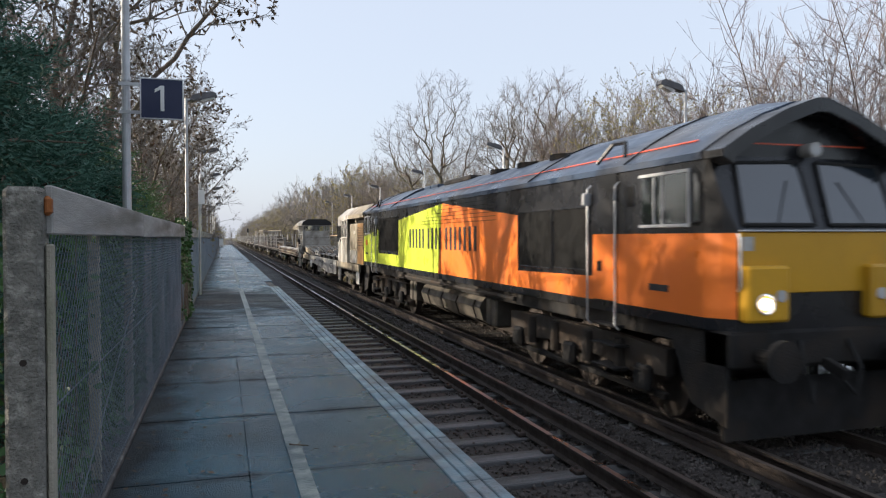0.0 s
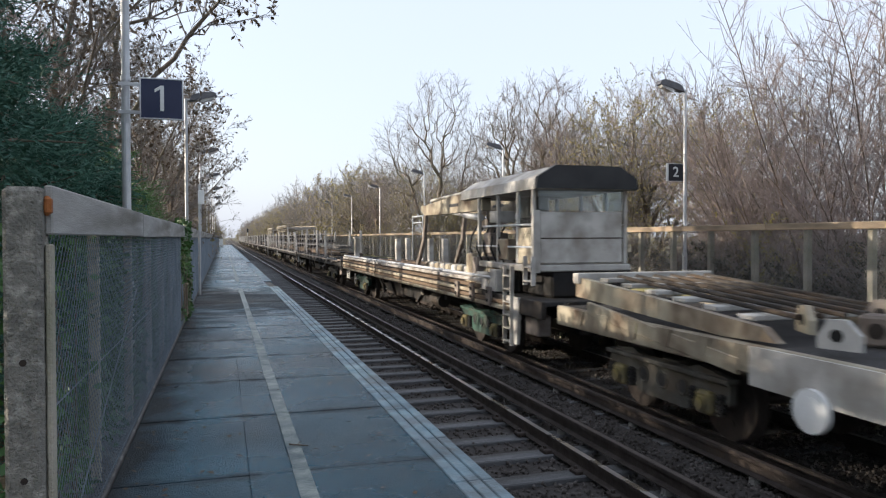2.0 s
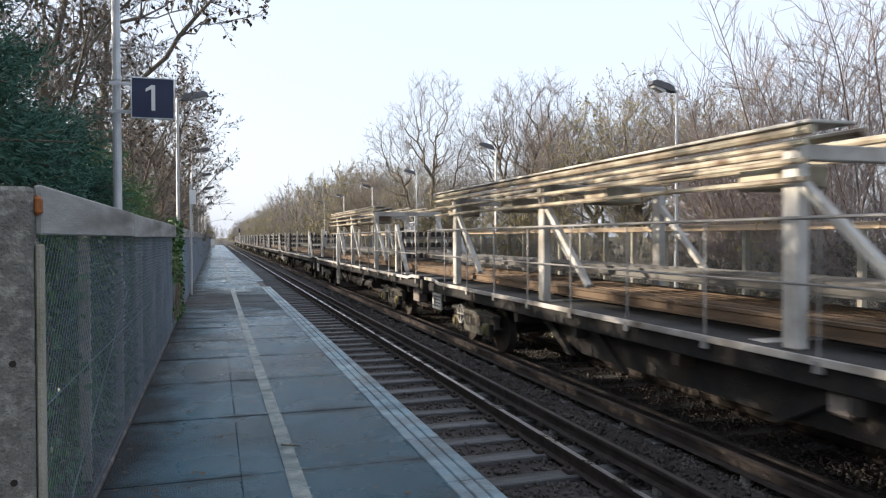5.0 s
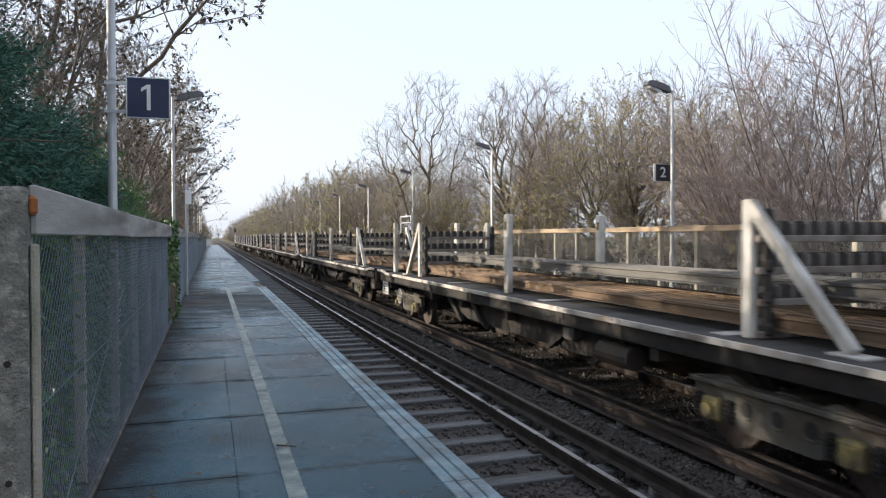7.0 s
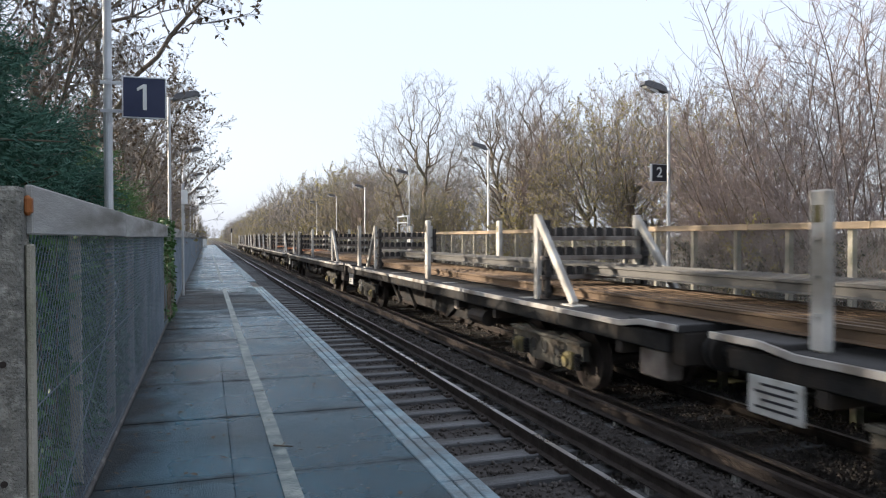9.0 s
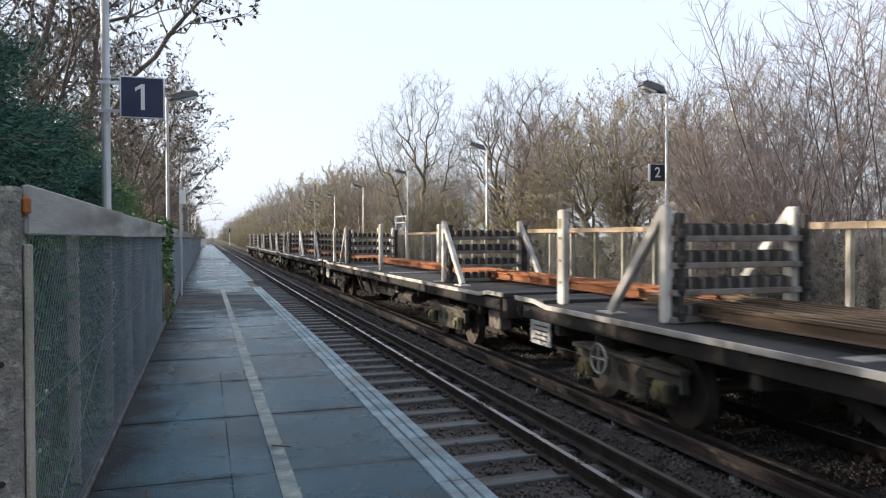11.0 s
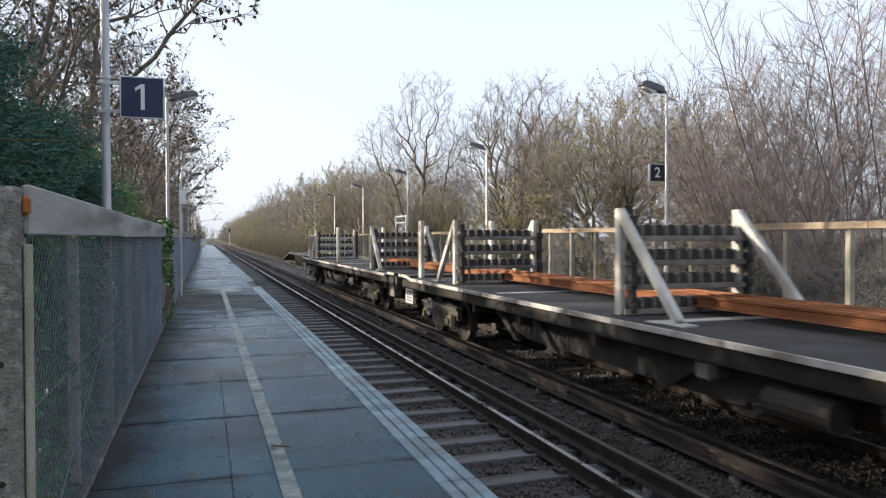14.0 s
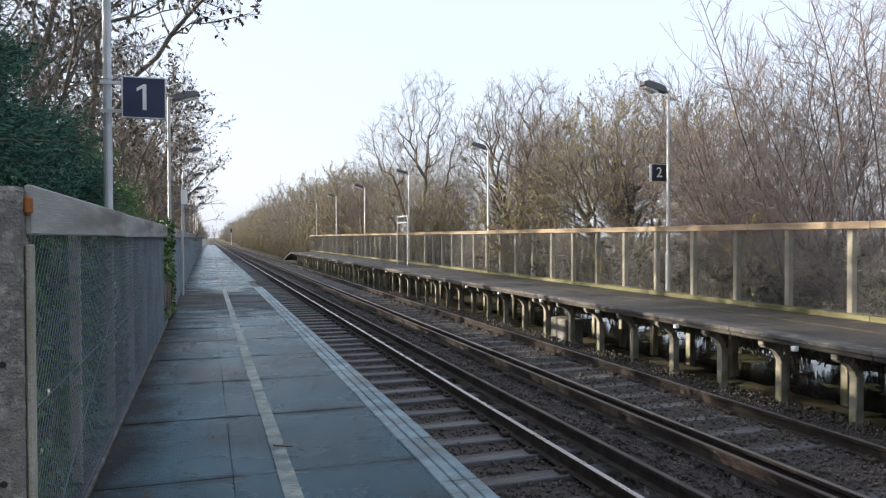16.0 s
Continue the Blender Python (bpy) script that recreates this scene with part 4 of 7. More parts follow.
def coppice(seed, stems, height, lean, label):
    """Many straight stems that fan out of one stool, each with short ascending side shoots."""
    r = np.random.default_rng(seed)
    P, Q, A, B, LV, stem_of = [], [], [], [], [], []
    for s in range(stems):
        a = r.uniform(0, 6.28)
        k = lean * r.uniform(0.0, 1.0) ** 0.7
        p = np.array([math.cos(a), math.sin(a), 0]) * r.uniform(0.05, 0.45)
        d = unit(np.array([math.cos(a) * k, math.sin(a) * k, 1.0]))
        h = height * r.uniform(0.72, 1.0) * (1 - 0.38 * k / lean)
        n = 16
        for i in range(n):
            d = unit(d + r.normal(0, 0.05, 3) + np.array([0, 0, 0.012]))
            q = p + d * h / n
            w = 0.028 * h / height
            stem_of.append((len(P), s))
            P.append(p), Q.append(q), A.append(w * (1 - i / n) + 0.0045), B.append(w * (1 - (i + 1) / n) + 0.0045), LV.append(0)
            for _ in range(2 if i > 3 else 1 if i > 1 else 0):
                b = p + (q - p) * r.uniform()
                e = unit(d + unit(np.cross(d, r.normal(size=3))) * r.uniform(0.6, 1.3))
                l = h * 0.23 * (1.25 - 0.75 * i / n) * r.uniform(0.6, 1.3)
                for j in range(4):
                    e = unit(e + r.normal(0, 0.16, 3) + np.array([0, 0, 0.06]))
                    c = b + e * l / 4
                    P.append(b), Q.append(c), A.append(0.0095 - 0.0015 * j), B.append(0.008 - 0.0015 * j), LV.append(1)
                    for _ in range(2):
                        g = b + (c - b) * r.uniform()
                        v = unit(e + r.normal(0, 0.6, 3) + np.array([0, 0, 0.15]))
                        g2 = g + v * r.uniform(0.2, 0.55)
                        P.append(g), Q.append(g2), A.append(0.0052), B.append(0.003), LV.append(2)
                    b = c
            p = q
    P, Q, A, B, LV = (np.array(x) for x in (P, Q, A, B, LV))
    root = base("tree", label, "tree")
    big = LV == 0
    for k in range(stems):
        own = [i for i, s in stem_of if s == k]
        part("stem", tubes("stem", P[own], Q[own], A[own], B[own], STEM, 5), None, root, "slim brown stem")
    part("crown", tubes("crown", P[~big], Q[~big], A[~big], B[~big], TWIGRED, 3), None, root, "bare reddish twigs")
    return root


rt = random.Random(5)
WIDE = ((2, 2, 2, 4), (0.74, 0.56, 0.52, 0.5), (0.4, 0.95), 0.07, (0.22, 0.15, 0.1, 0.0))
TALL = ((2, 2, 2, 4), (0.56, 0.52, 0.52, 0.5), (0.3, 0.75), 0.09, (0.2, 0.15, 0.1, 0.0))
STEM = mat("coppice_stem", (0.15, 0.12, 0.1), (0.085, 0.067, 0.056), 0.9, s=5, f=40, bump=0.4, dirt=(0.2, 0.13, 0.08), amount=0.35)
# tall open tree that divides low down; round-headed trees; a low-forked thorn; slim ones between
tall_tree = bare_tree(101, [[(0, 0, 0), (-0.1, 0, 2.2), (0.1, 0.1, 4.5), (0.3, 0, 7.5)], [(0, 0, 0.8), (-0.9, 0.2, 3.2), (-1.7, 0.3, 6.0)], [(0.05, 0, 1.2), (1.0, -0.3, 3.6), (1.5, -0.3, 6.2)]],
                      [(0.2, 0, 9.3, 2.3, 2.3, 3.2), (-1.9, 0.3, 7.4, 1.9, 1.9, 2.6), (1.6, -0.3, 6.6, 1.9, 1.9, 3.0)], 230, TWIG, "tall bare winter tree with open dark limbs behind the fence", twigs=3, reach=0.7, rise=0.25, tip=0.0075, bark_tips=7)
round_tree = bare_tree(102, [[(0, 0, 0), (0.1, 0, 1.6), (-0.1, 0.1, 3.2), (0.0, 0, 5.4)], [(0.05, 0, 1.3), (1.0, 0.2, 3.6), (1.5, 0.3, 5.2)], [(0.05, 0, 1.5), (-1.0, 0, 3.8), (-1.5, -0.2, 5.4)]],
                       [(0, 0, 6.9, 2.7, 2.7, 3.0), (1.5, 0.4, 5.6, 1.9, 1.9, 2.7), (-1.5, -0.3, 5.7, 1.9, 1.9, 2.8)], 420, TWIG, "round-headed bare winter tree with a fine grey-brown crown", twigs=4, reach=0.6, tip=0.0068, rise=0.28, bark_tips=6)
thorn = bare_tree(103, [[(0, 0, 0), (0.05, 0, 1.3), (0.25, 0, 2.6), (0.3, 0, 4.2)], [(0.02, 0, 0.9), (-0.9, 0.2, 2.2), (-1.6, 0.2, 3.4)], [(0.05, 0, 1.1), (1.0, -0.2, 2.5), (1.7, -0.2, 3.6)]],
                  [(0.1, 0, 5.0, 2.5, 2.3, 2.6), (-1.4, 0.2, 3.9, 1.7, 1.7, 2.2), (1.5, -0.2, 4.0, 1.7, 1.7, 2.3)], 430, TWIG, "low-forked bare tree with a few olive leaves behind the fence", twigs=4, reach=0.5, tip=0.0062, rise=0.15, leaves=11000, leaf_mat=OLIVELEAF, leaf=0.06, bark_tips=6)
slim_tree = bare_tree(104, [[(0, 0, 0), (0.1, 0, 2.5), (-0.1, 0.1, 5.0), (0.1, 0, 7.5)], [(0, 0, 1.0), (0.6, 0.3, 3.2), (0.9, 0.3, 5.0)]],
                      [(0, 0, 6.2, 1.7, 1.7, 3.6), (0.8, 0.3, 5.0, 1.4, 1.4, 2.6)], 320, TWIGRED, "slender bare winter tree with upswept twigs", twigs=4, reach=0.6, tip=0.0064, rise=0.4, bark_tips=6)
cops = [coppice(105, 24, 10.0, 0.55, "many-stemmed bare coppice with reddish twigs"), coppice(106, 20, 9.2, 0.7, "many-stemmed bare coppice with reddish twigs")]
far_kinds = [
    bare_tree(111, [[(0, 0, 0), (0.1, 0, 2.5), (0, 0, 6.0)]], [(0, 0, 6.8, 3.0, 3.0, 3.4), (0.8, 0, 3.6, 2.6, 2.6, 3.0)], 75, TWIG, "distant bare winter tree beside the line", twigs=2, reach=1.3, tip=0.021, bark_tips=12),
    bare_tree(112, [[(0, 0, 0), (-0.1, 0, 2.0), (0.1, 0, 5.0)]], [(0, 0, 5.6, 2.8, 2.8, 3.2), (0.6, 0.5, 2.6, 2.7, 2.7, 2.4)], 75, TWIG, "distant olive-tinged winter tree beside the line", twigs=2, reach=1.2, tip=0.021, leaves=1500, leaf_mat=OLIVELEAF, leaf=0.2, bark_tips=12),
]
shrub = make_tree(121, 2.6, 0.02, (1, 2, 2), (0.5, 0.55, 0.5), (0.3, 0.9), 0.03, (0.1, 0.1, 0.0), TWIG, "tangled bare undergrowth shrub", 500, BROWNLEAF, 0.06, stems=12, name="shrub", thin=1.3, segs=(6, 3, 2, 1))
bramble = make_tree(122, 3.4, 0.022, (1, 2, 2), (0.45, 0.55, 0.5), (0.3, 0.9), 0.03, (0.1, 0.1, 0.0), TWIG, "olive-leaved shrub behind the fence", 2600, OLIVELEAF, 0.06, stems=9, name="shrub", thin=1.3, segs=(6, 3, 2, 1))
thicket = make_tree(123, 2.6, 0.02, (1, 1, 1), (0.5, 0.55, 0.5), (0.3, 0.9), 0.03, (0.1, 0.1, 0.0), TWIG, "tangled bare undergrowth shrub", 420, OLIVELEAF, 0.12, stems=12, name="shrub", thin=3.0, segs=(5, 3, 2, 1))
hedge = make_tree(124, 2.3, 0.02, (1, 2, 2), (0.5, 0.55, 0.5), (0.3, 0.9), 0.03, (0.1, 0.1, 0.0), BARK, "dark bramble and ivy undergrowth behind the fence", 3200, HEDGELEAF, 0.07, stems=12, name="shrub", thin=1.3, segs=(6, 3, 2, 1))
templates = [hedge, tall_tree, round_tree, thorn, slim_tree, *cops, *far_kinds, shrub, bramble, thicket]

# the belt of trees behind the far platform: tree, x, y, turn, scale
for ob, x, y, a, s in ((cops[0], 13.2, 13.6, 10, 1.0), (cops[1], 13.0, 11.0, 80, 1.05), (cops[0], 14.2, 9.0, 150, 0.95), (cops[1], 15.4, 14.2, 200, 0.8), (cops[0], 13.8, 15.4, 100, 0.95), (cops[1], 13.6, 17.4, 300, 0.72),
                       (slim_tree, 19.0, 15.0, 190, 1.0),
                       (thorn, 14.2, 22.6, 0, 1.13), (thorn, 17.3, 20.9, 200, 1.08), (round_tree, 18.2, 29.0, 40, 1.0), (slim_tree, 16.0, 26.0, 20, 0.88),
                       (round_tree, 14.3, 31.5, 0, 1.07), (slim_tree, 13.6, 28.0, 250, 0.95), (slim_tree, 16.4, 34.6, 30, 0.98), (round_tree, 18.0, 36.5, 70, 0.95), (thorn, 16.0, 37.5, 100, 0.9),
                       (tall_tree, 13.0, 43.8, 0, 1.07), (slim_tree, 16.5, 47.0, 80, 0.85), (thorn, 14.2, 50.5, 30, 1.15), (round_tree, 17.5, 54.0, 130, 0.95), (thorn, 12.6, 39.0, 220, 0.75),
                       (round_tree, 14.4, 58.5, 240, 0.95), (slim_tree, 13.0, 63.0, 10, 1.0), (thorn, 13.0, 67.0, 330, 1.3), (round_tree, 15.0, 72.0, 60, 0.98), (tall_tree, 14.0, 77.0, 200, 0.85)):
    put(ob, x, y, -0.3, a, s)
y = 78.0
while y < 520:
    put(far_kinds[rt.randrange(2)], 12.6 + rt.uniform(-1.0, 1.6), y, -0.3, rt.uniform(0, 360), rt.uniform(0.95, 1.2))
    if y < 260:
        put(far_kinds[rt.randrange(2)], 16.5 + rt.uniform(-1, 2), y + 2, -0.3, rt.uniform(0, 360), rt.uniform(1.02, 1.2))
        put(far_kinds[1], 10.9 + rt.uniform(-0.3, 0.8), y + 3.2, -0.8, rt.uniform(0, 360), rt.uniform(0.48, 0.66))
    y += 4.0 + y * 0.018
y = 80.0
while y < 240:
    put(thicket, 9.9 + rt.uniform(-0.3, 0.6), y, -0.3, rt.uniform(0, 360), rt.uniform(0.7, 1.2))
    y += 2.2 + y * 0.012
y = 6.0
while y < 82:
    put(bramble if rt.random() < 0.3 else shrub if y < 36 else thicket, 11.9 + rt.uniform(-0.2, 1.0), y, -0.2, rt.uniform(0, 360), rt.uniform(0.75, 1.05))
    y += 1.5
y = 5.5
while y < 60:
    put(hedge, 11.75 + rt.uniform(-0.15, 0.3), y, -0.3, rt.uniform(0, 360), rt.uniform(0.8, 1.02))
    put(hedge, 13.0 + rt.uniform(-0.4, 0.5), y + 0.6, -0.3, rt.uniform(0, 360), rt.uniform(0.8, 1.0))
    y += 1.25
for x, y, a, s in ((12.4, 25.6, 40, 1.5), (12.8, 27.2, 140, 1.4), (13.2, 20.6, 90, 1.1), (12.9, 38.0, 200, 1.3), (13.0, 33.2, 250, 1.1)):
    put(bramble, x, y, -0.1, a, s)

# the near side: evergreens, then bare trees that still hold dead leaves
DENSE = "dense dark green evergreen behind the fence, in a stand extended unseen for shade"
for seed, x, y, h, w, n in ((201, -2.1, 5.7, 5.3, 1.4, 8500), (203, -1.95, 7.7, 4.2, 1.25, 7000), (204, -1.85, 9.7, 3.7, 1.2, 6000), (205, -2.3, 3.6, 5.6, 1.4, 4500)):
    bush = make_evergreen(seed, h, w, n, DENSE, EVERGREEN, 0.31, wall=-0.86 - x)
    bush.location = (x, y, 0.1)
# added evergreens left of the view, which block the sun from the near train
unseen_screen = make_evergreen(206, 6.0, 1.9, 3500, DENSE, EVERGREEN, 0.34)
for x, y, a, k in ((-4.6, 7.0, 40, 1.05), (-4.4, 10.3, 140, 0.95), (-5.4, 4.2, 200, 1.08), (-6.4, 12.4, 250, 1.0), (-6.6, 9.4, 300, 1.08), (-7.2, 6.4, 70, 1.1), (-5.6, 1.6, 110, 1.1)):
    put(unseen_screen, x, y, 0.1, a, k)
for seed, x, y, h in ((211, -1.9, 11.8, 3.6), (212, -1.9, 13.9, 3.7), (213, -2.0, 16.2, 3.5), (214, -2.0, 18.7, 3.2)):
    bush = make_evergreen(seed, h, 1.25, 2800, "bushy green evergreen shrub by the fence", IVY, 0.31, wall=-0.86 - x)
    bush.location = (x, y, 0.1)
overhang = bare_tree(133, [[(0, 0, 0), (0.0, 0, 3.0), (0.1, 0, 5.2), (0.3, 0, 7.6)], [(0.05, 0, 4.4), (1.2, -0.2, 6.4), (2.7, -0.4, 8.3)], [(0, 0, 3.6), (-1.1, 0.3, 5.6), (-1.9, 0.4, 7.4)]],
                     [(0.2, 0, 8.8, 2.4, 2.2, 2.4), (2.5, -0.3, 8.7, 1.7, 1.6, 1.2), (-2.0, 0.4, 7.6, 2.0, 2.0, 2.4), (-0.2, 0, 5.8, 1.7, 1.7, 2.0)], 62, TWIG, "bare tree leaning over the platform, hung with dark dead leaves", twigs=2, reach=0.7, tip=0.009, rise=0.2, leaves=1500, leaf_mat=BROWNLEAF, leaf=0.14, bark_tips=14)
old = make_tree(131, 7.0, 0.17, *WIDE, TWIG, "bare tree still hung with dark dead leaves", 1500, BROWNLEAF, 0.13)
old2 = make_tree(132, 9.0, 0.13, *TALL, TWIG, "slender bare tree still hung with dark dead leaves", 1300, BROWNLEAF, 0.12)
for k, x, y, a, s in ((1, -2.9, 17.2, 300, 1.0), (0, -2.5, 25.0, 100, 0.8), (1, -2.2, 22.5, 150, 0.85), (1, -2.4, 29.0, 10, 0.85), (0, -2.6, 33.0, 300, 0.78),
                      (1, -7.5, 19.0, 10, 1.1), (0, -2.6, 38.5, 90, 0.75), (1, -2.5, 43.0, 30, 0.8), (0, -2.7, 48.5, 210, 0.75)):
    put((old, old2)[k], x - 0.5 * (k == 0), y, 0.0, a, s * (0.88 if k == 0 else 1.0))
put(overhang, -2.75, 19.6, 0.0, 0, 1.0)
put(overhang, -3.6, 27.5, 0.0, 190, 0.95)
put(overhang, -5.6, 17.0, 0.0, 120, 1.05)
put(overhang, -2.5, 38.0, 0.0, 60, 0.95)
put(overhang, -2.7, 48.0, 0.0, 10, 0.85)
y = 38.0
while y < 520:
    put(far_kinds[rt.randrange(2)], -3.3 - rt.uniform(0, 0.8), y, -0.2, rt.uniform(0, 360), rt.uniform(0.78, 0.95))
    if y < 200:
        put(far_kinds[rt.randrange(2)], -7.5 - rt.uniform(0, 3), y + 2, -0.2, rt.uniform(0, 360), rt.uniform(0.75, 1.0))
    y += 4.5 + y * 0.02
y = 11.0
while y < 70:
    put(shrub if y < 24 else thicket, -1.7 - rt.uniform(0, 0.6), y, 0.1, rt.uniform(0, 360), rt.uniform(0.7, 0.95))
    y += 2.1
make_ivy("climbing_ivy", -0.98, -0.7, 3.1, 12.5, 0.95, 2.45, 7000, 0.06, IVY, "green climbers pressing through the fence mesh", 3)
make_ivy("climbing_ivy", -0.72, -0.55, 11.9, 13.6, 1.05, 2.65, 2600, 0.07, IVY, "ivy clump growing over the fence top", 4)
for k in range(26):
    put(far_kinds[k % 2], -55 + k * 5 + rt.uniform(-2, 2), 640 + rt.uniform(-30, 60), -0.3, rt.uniform(0, 360), rt.uniform(1.0, 1.4))
for ob in templates + [unseen_screen, old, old2, overhang]:
    for o in (*ob.children_recursive, ob):
        bpy.data.objects.remove(o)


# ---- the train ----
BLACKP = mat("black_loco_paint", (0.012, 0.013, 0.016), (0.008, 0.0085, 0.011), 0.3, s=2, f=50, bump=0.04, dirt=(0.02, 0.018, 0.016), amount=0.3, spec=0.45)
ROOFP = mat("slate_roof_paint", (0.04, 0.062, 0.105), (0.027, 0.042, 0.072), 0.36, s=2, f=40, bump=0.05, dirt=(0.06, 0.055, 0.05), amount=0.35)
ORANGE = mat("orange_paint", (0.78, 0.20, 0.03), (0.70, 0.17, 0.025), 0.38, s=1.5, f=40, bump=0.03, dirt=(0.4, 0.12, 0.04), amount=0.15)
LIME = mat("lime_paint", (0.56, 0.66, 0.05), (0.5, 0.6, 0.045), 0.38, s=1.5, f=40, bump=0.03, dirt=(0.35, 0.38, 0.05), amount=0.15)
YELLOW = mat("warning_yellow_paint", (0.58, 0.32, 0.012), (0.48, 0.26, 0.01), 0.4, s=1.5, f=40, bump=0.03, dirt=(0.3, 0.2, 0.03), amount=0.2)
REDLINE = mat("red_stripe_paint", (0.75, 0.12, 0.05), (0.65, 0.1, 0.04), 0.4, bump=0)
GRIME = mat("black_running_gear", (0.011, 0.0102, 0.0098), (0.006, 0.0057, 0.0055), 0.85, s=4, f=40, bump=0.4, dirt=(0.035, 0.027, 0.02), amount=0.3, ds=2)
DARKGLASS = pane_glass("cab_glass", (0.75, 0.85, 0.9))
SKYGLASS = mat("dark_reflecting_glass", (0.02, 0.026, 0.032), (0.014, 0.018, 0.022), 0.12, s=1, f=8, bump=0.02, spec=1.0, vary=0)
SKYGLASS.node_tree.nodes["Principled BSDF"].inputs["IOR"].default_value = 1.62
GRILLE = mat("dark_grille", (0.006, 0.006, 0.006), (0.004, 0.004, 0.004), 0.5, s=5, f=60, bump=0.2, spec=0.2)
CREAM = mat("cream_machine_paint", (0.42, 0.38, 0.28), (0.27, 0.24, 0.18), 0.6, s=2, f=40, bump=0.15, dirt=(0.1, 0.06, 0.035), amount=0.55, ds=2.2)
PALEGREY = mat("pale_grey_paint", (0.50, 0.485, 0.45), (0.36, 0.345, 0.315), 0.65, s=3, f=50, bump=0.15, dirt=(0.2, 0.18, 0.15), amount=0.42, ds=1.5)
DECKM = mat("dark_wagon_deck", (0.04, 0.038, 0.037), (0.024, 0.022, 0.021), 0.85, s=2, f=50, bump=0.5, dirt=(0.03, 0.028, 0.026), amount=0.35, ds=1)
FRAMEM = mat("dirty_wagon_frame", (0.038, 0.031, 0.025), (0.018, 0.015, 0.0125), 0.8, s=3, f=40, bump=0.35, dirt=(0.06, 0.04, 0.024), amount=0.3, ds=1.5)
EDGEM = mat("grey_deck_edge", (0.44, 0.42, 0.39), (0.3, 0.28, 0.255), 0.7, s=3, f=40, bump=0.25, dirt=(0.12, 0.095, 0.07), amount=0.36, ds=1.5)
BOGIEM = mat("grimy_green_bogie", (0.085, 0.082, 0.068), (0.035, 0.034, 0.03), 0.8, s=4, f=40, bump=0.35, dirt=(0.06, 0.045, 0.03), amount=0.4, ds=2)
AXLEBOX = mat("yellow_axlebox", (0.2, 0.16, 0.05), (0.1, 0.085, 0.04), 0.75, s=6, f=40, dirt=(0.08, 0.07, 0.05), amount=0.5, ds=4)
WHEELM = mat("wheel_steel", (0.10, 0.085, 0.075), (0.06, 0.05, 0.045), 0.6, 0.6, s=5, f=40, bump=0.2)
RUSTRAIL = mat("fresh_rust_rail", (0.27, 0.1, 0.033), (0.15, 0.055, 0.02), 0.8, 0.1, s=3, f=40, bump=0.3, vary=0.2, stretch=(3, 0.4, 3))
OLDRAIL = mat("brown_steel_rail", (0.145, 0.098, 0.06), (0.075, 0.052, 0.034), 0.75, 0.2, s=3, f=40, bump=0.3, vary=0.25, stretch=(3, 0.4, 3))
GREYRAIL = mat("grey_worn_rail", (0.13, 0.125, 0.115), (0.075, 0.07, 0.063), 0.6, 0.2, s=3, f=40, bump=0.3, vary=0.2, stretch=(3, 0.4, 3))
CLAMPM = mat("black_clamp_bar", (0.035, 0.031, 0.028), (0.02, 0.018, 0.016), 0.8, s=5, f=40, bump=0.3)
LAMPON = glow("headlight_on", (1.0, 0.97, 0.88), 14.0)
LAMPOFF = mat("lamp_glass", (0.5, 0.5, 0.5), (0.4, 0.4, 0.4), 0.15, bump=0)
PLATE = mat("data_plate", (0.5, 0.5, 0.48), (0.4, 0.4, 0.38), 0.6, s=8, f=50, bump=0.1, dirt=(0.25, 0.23, 0.2), amount=0.4, ds=5)
DARKMARK = mat("dark_lettering", (0.03, 0.03, 0.035), (0.02, 0.02, 0.025), 0.5, bump=0)
BROWNP = mat("rust_brown_paint", (0.30, 0.165, 0.05), (0.19, 0.10, 0.035), 0.65, s=2, f=40, bump=0.15, dirt=(0.09, 0.06, 0.035), amount=0.45, ds=2)
CHARCOAL = mat("charcoal_paint", (0.02, 0.02, 0.021), (0.012, 0.012, 0.013), 0.6, s=3, f=40, bump=0.1)
BARM = mat("brown_grey_bar", (0.22, 0.19, 0.165), (0.13, 0.11, 0.095), 0.75, s=5, f=40, bump=0.3, dirt=(0.08, 0.06, 0.045), amount=0.4, ds=3)
TUBEM = mat("dull_tube_steel", (0.3, 0.29, 0.28), (0.2, 0.19, 0.18), 0.55, 0.3, bump=0.1)
TANKM = mat("dusty_tank_paint", (0.15, 0.13, 0.1), (0.06, 0.052, 0.042), 0.7, s=3, f=40, bump=0.2, dirt=(0.035, 0.03, 0.025), amount=0.5, ds=2)
RUBBER = mat("black_rubber", (0.02, 0.02, 0.02), (0.012, 0.012, 0.012), 0.8, bump=0.1)

movers, rollers = [], []


def travelled(t):
    """Metres that the train has gone at t seconds: it slows from 19.2 to 18.6 m/s, and a touch more near the end."""
    if t < 6:
        return 19.2 * t - 0.05 * t * t
    k = min(1.0, max(0.0, (t - 12.2) / 1.6))
    return 18.6 * t + 1.8 - 0.32 * k * k * (3 - 2 * k)


def wheel_mesh(r):
    s = Shape()
    for e in (-1, 1):
        s.rod((e * 0.70, 0, 0), (e * 0.825, 0, 0), r, r - 0.01, 24)
        s.rod((e * 0.68, 0, 0), (e * 0.70, 0, 0), r + 0.03, n=24)
        s.rod((e * 0.825, 0, 0), (e * 0.90, 0, 0), 0.13, 0.1, 12)
        for k in range(4):
            w = k * math.pi / 2
            s.rod((e * 0.826, 0.26 * math.cos(w), 0.26 * math.sin(w)), (e * 0.832, 0.26 * math.cos(w), 0.26 * math.sin(w)), 0.05, n=8)
    s.rod((-0.7, 0, 0), (0.7, 0, 0), 0.085, n=10)
    return s.mesh("wheelset", WHEELM)


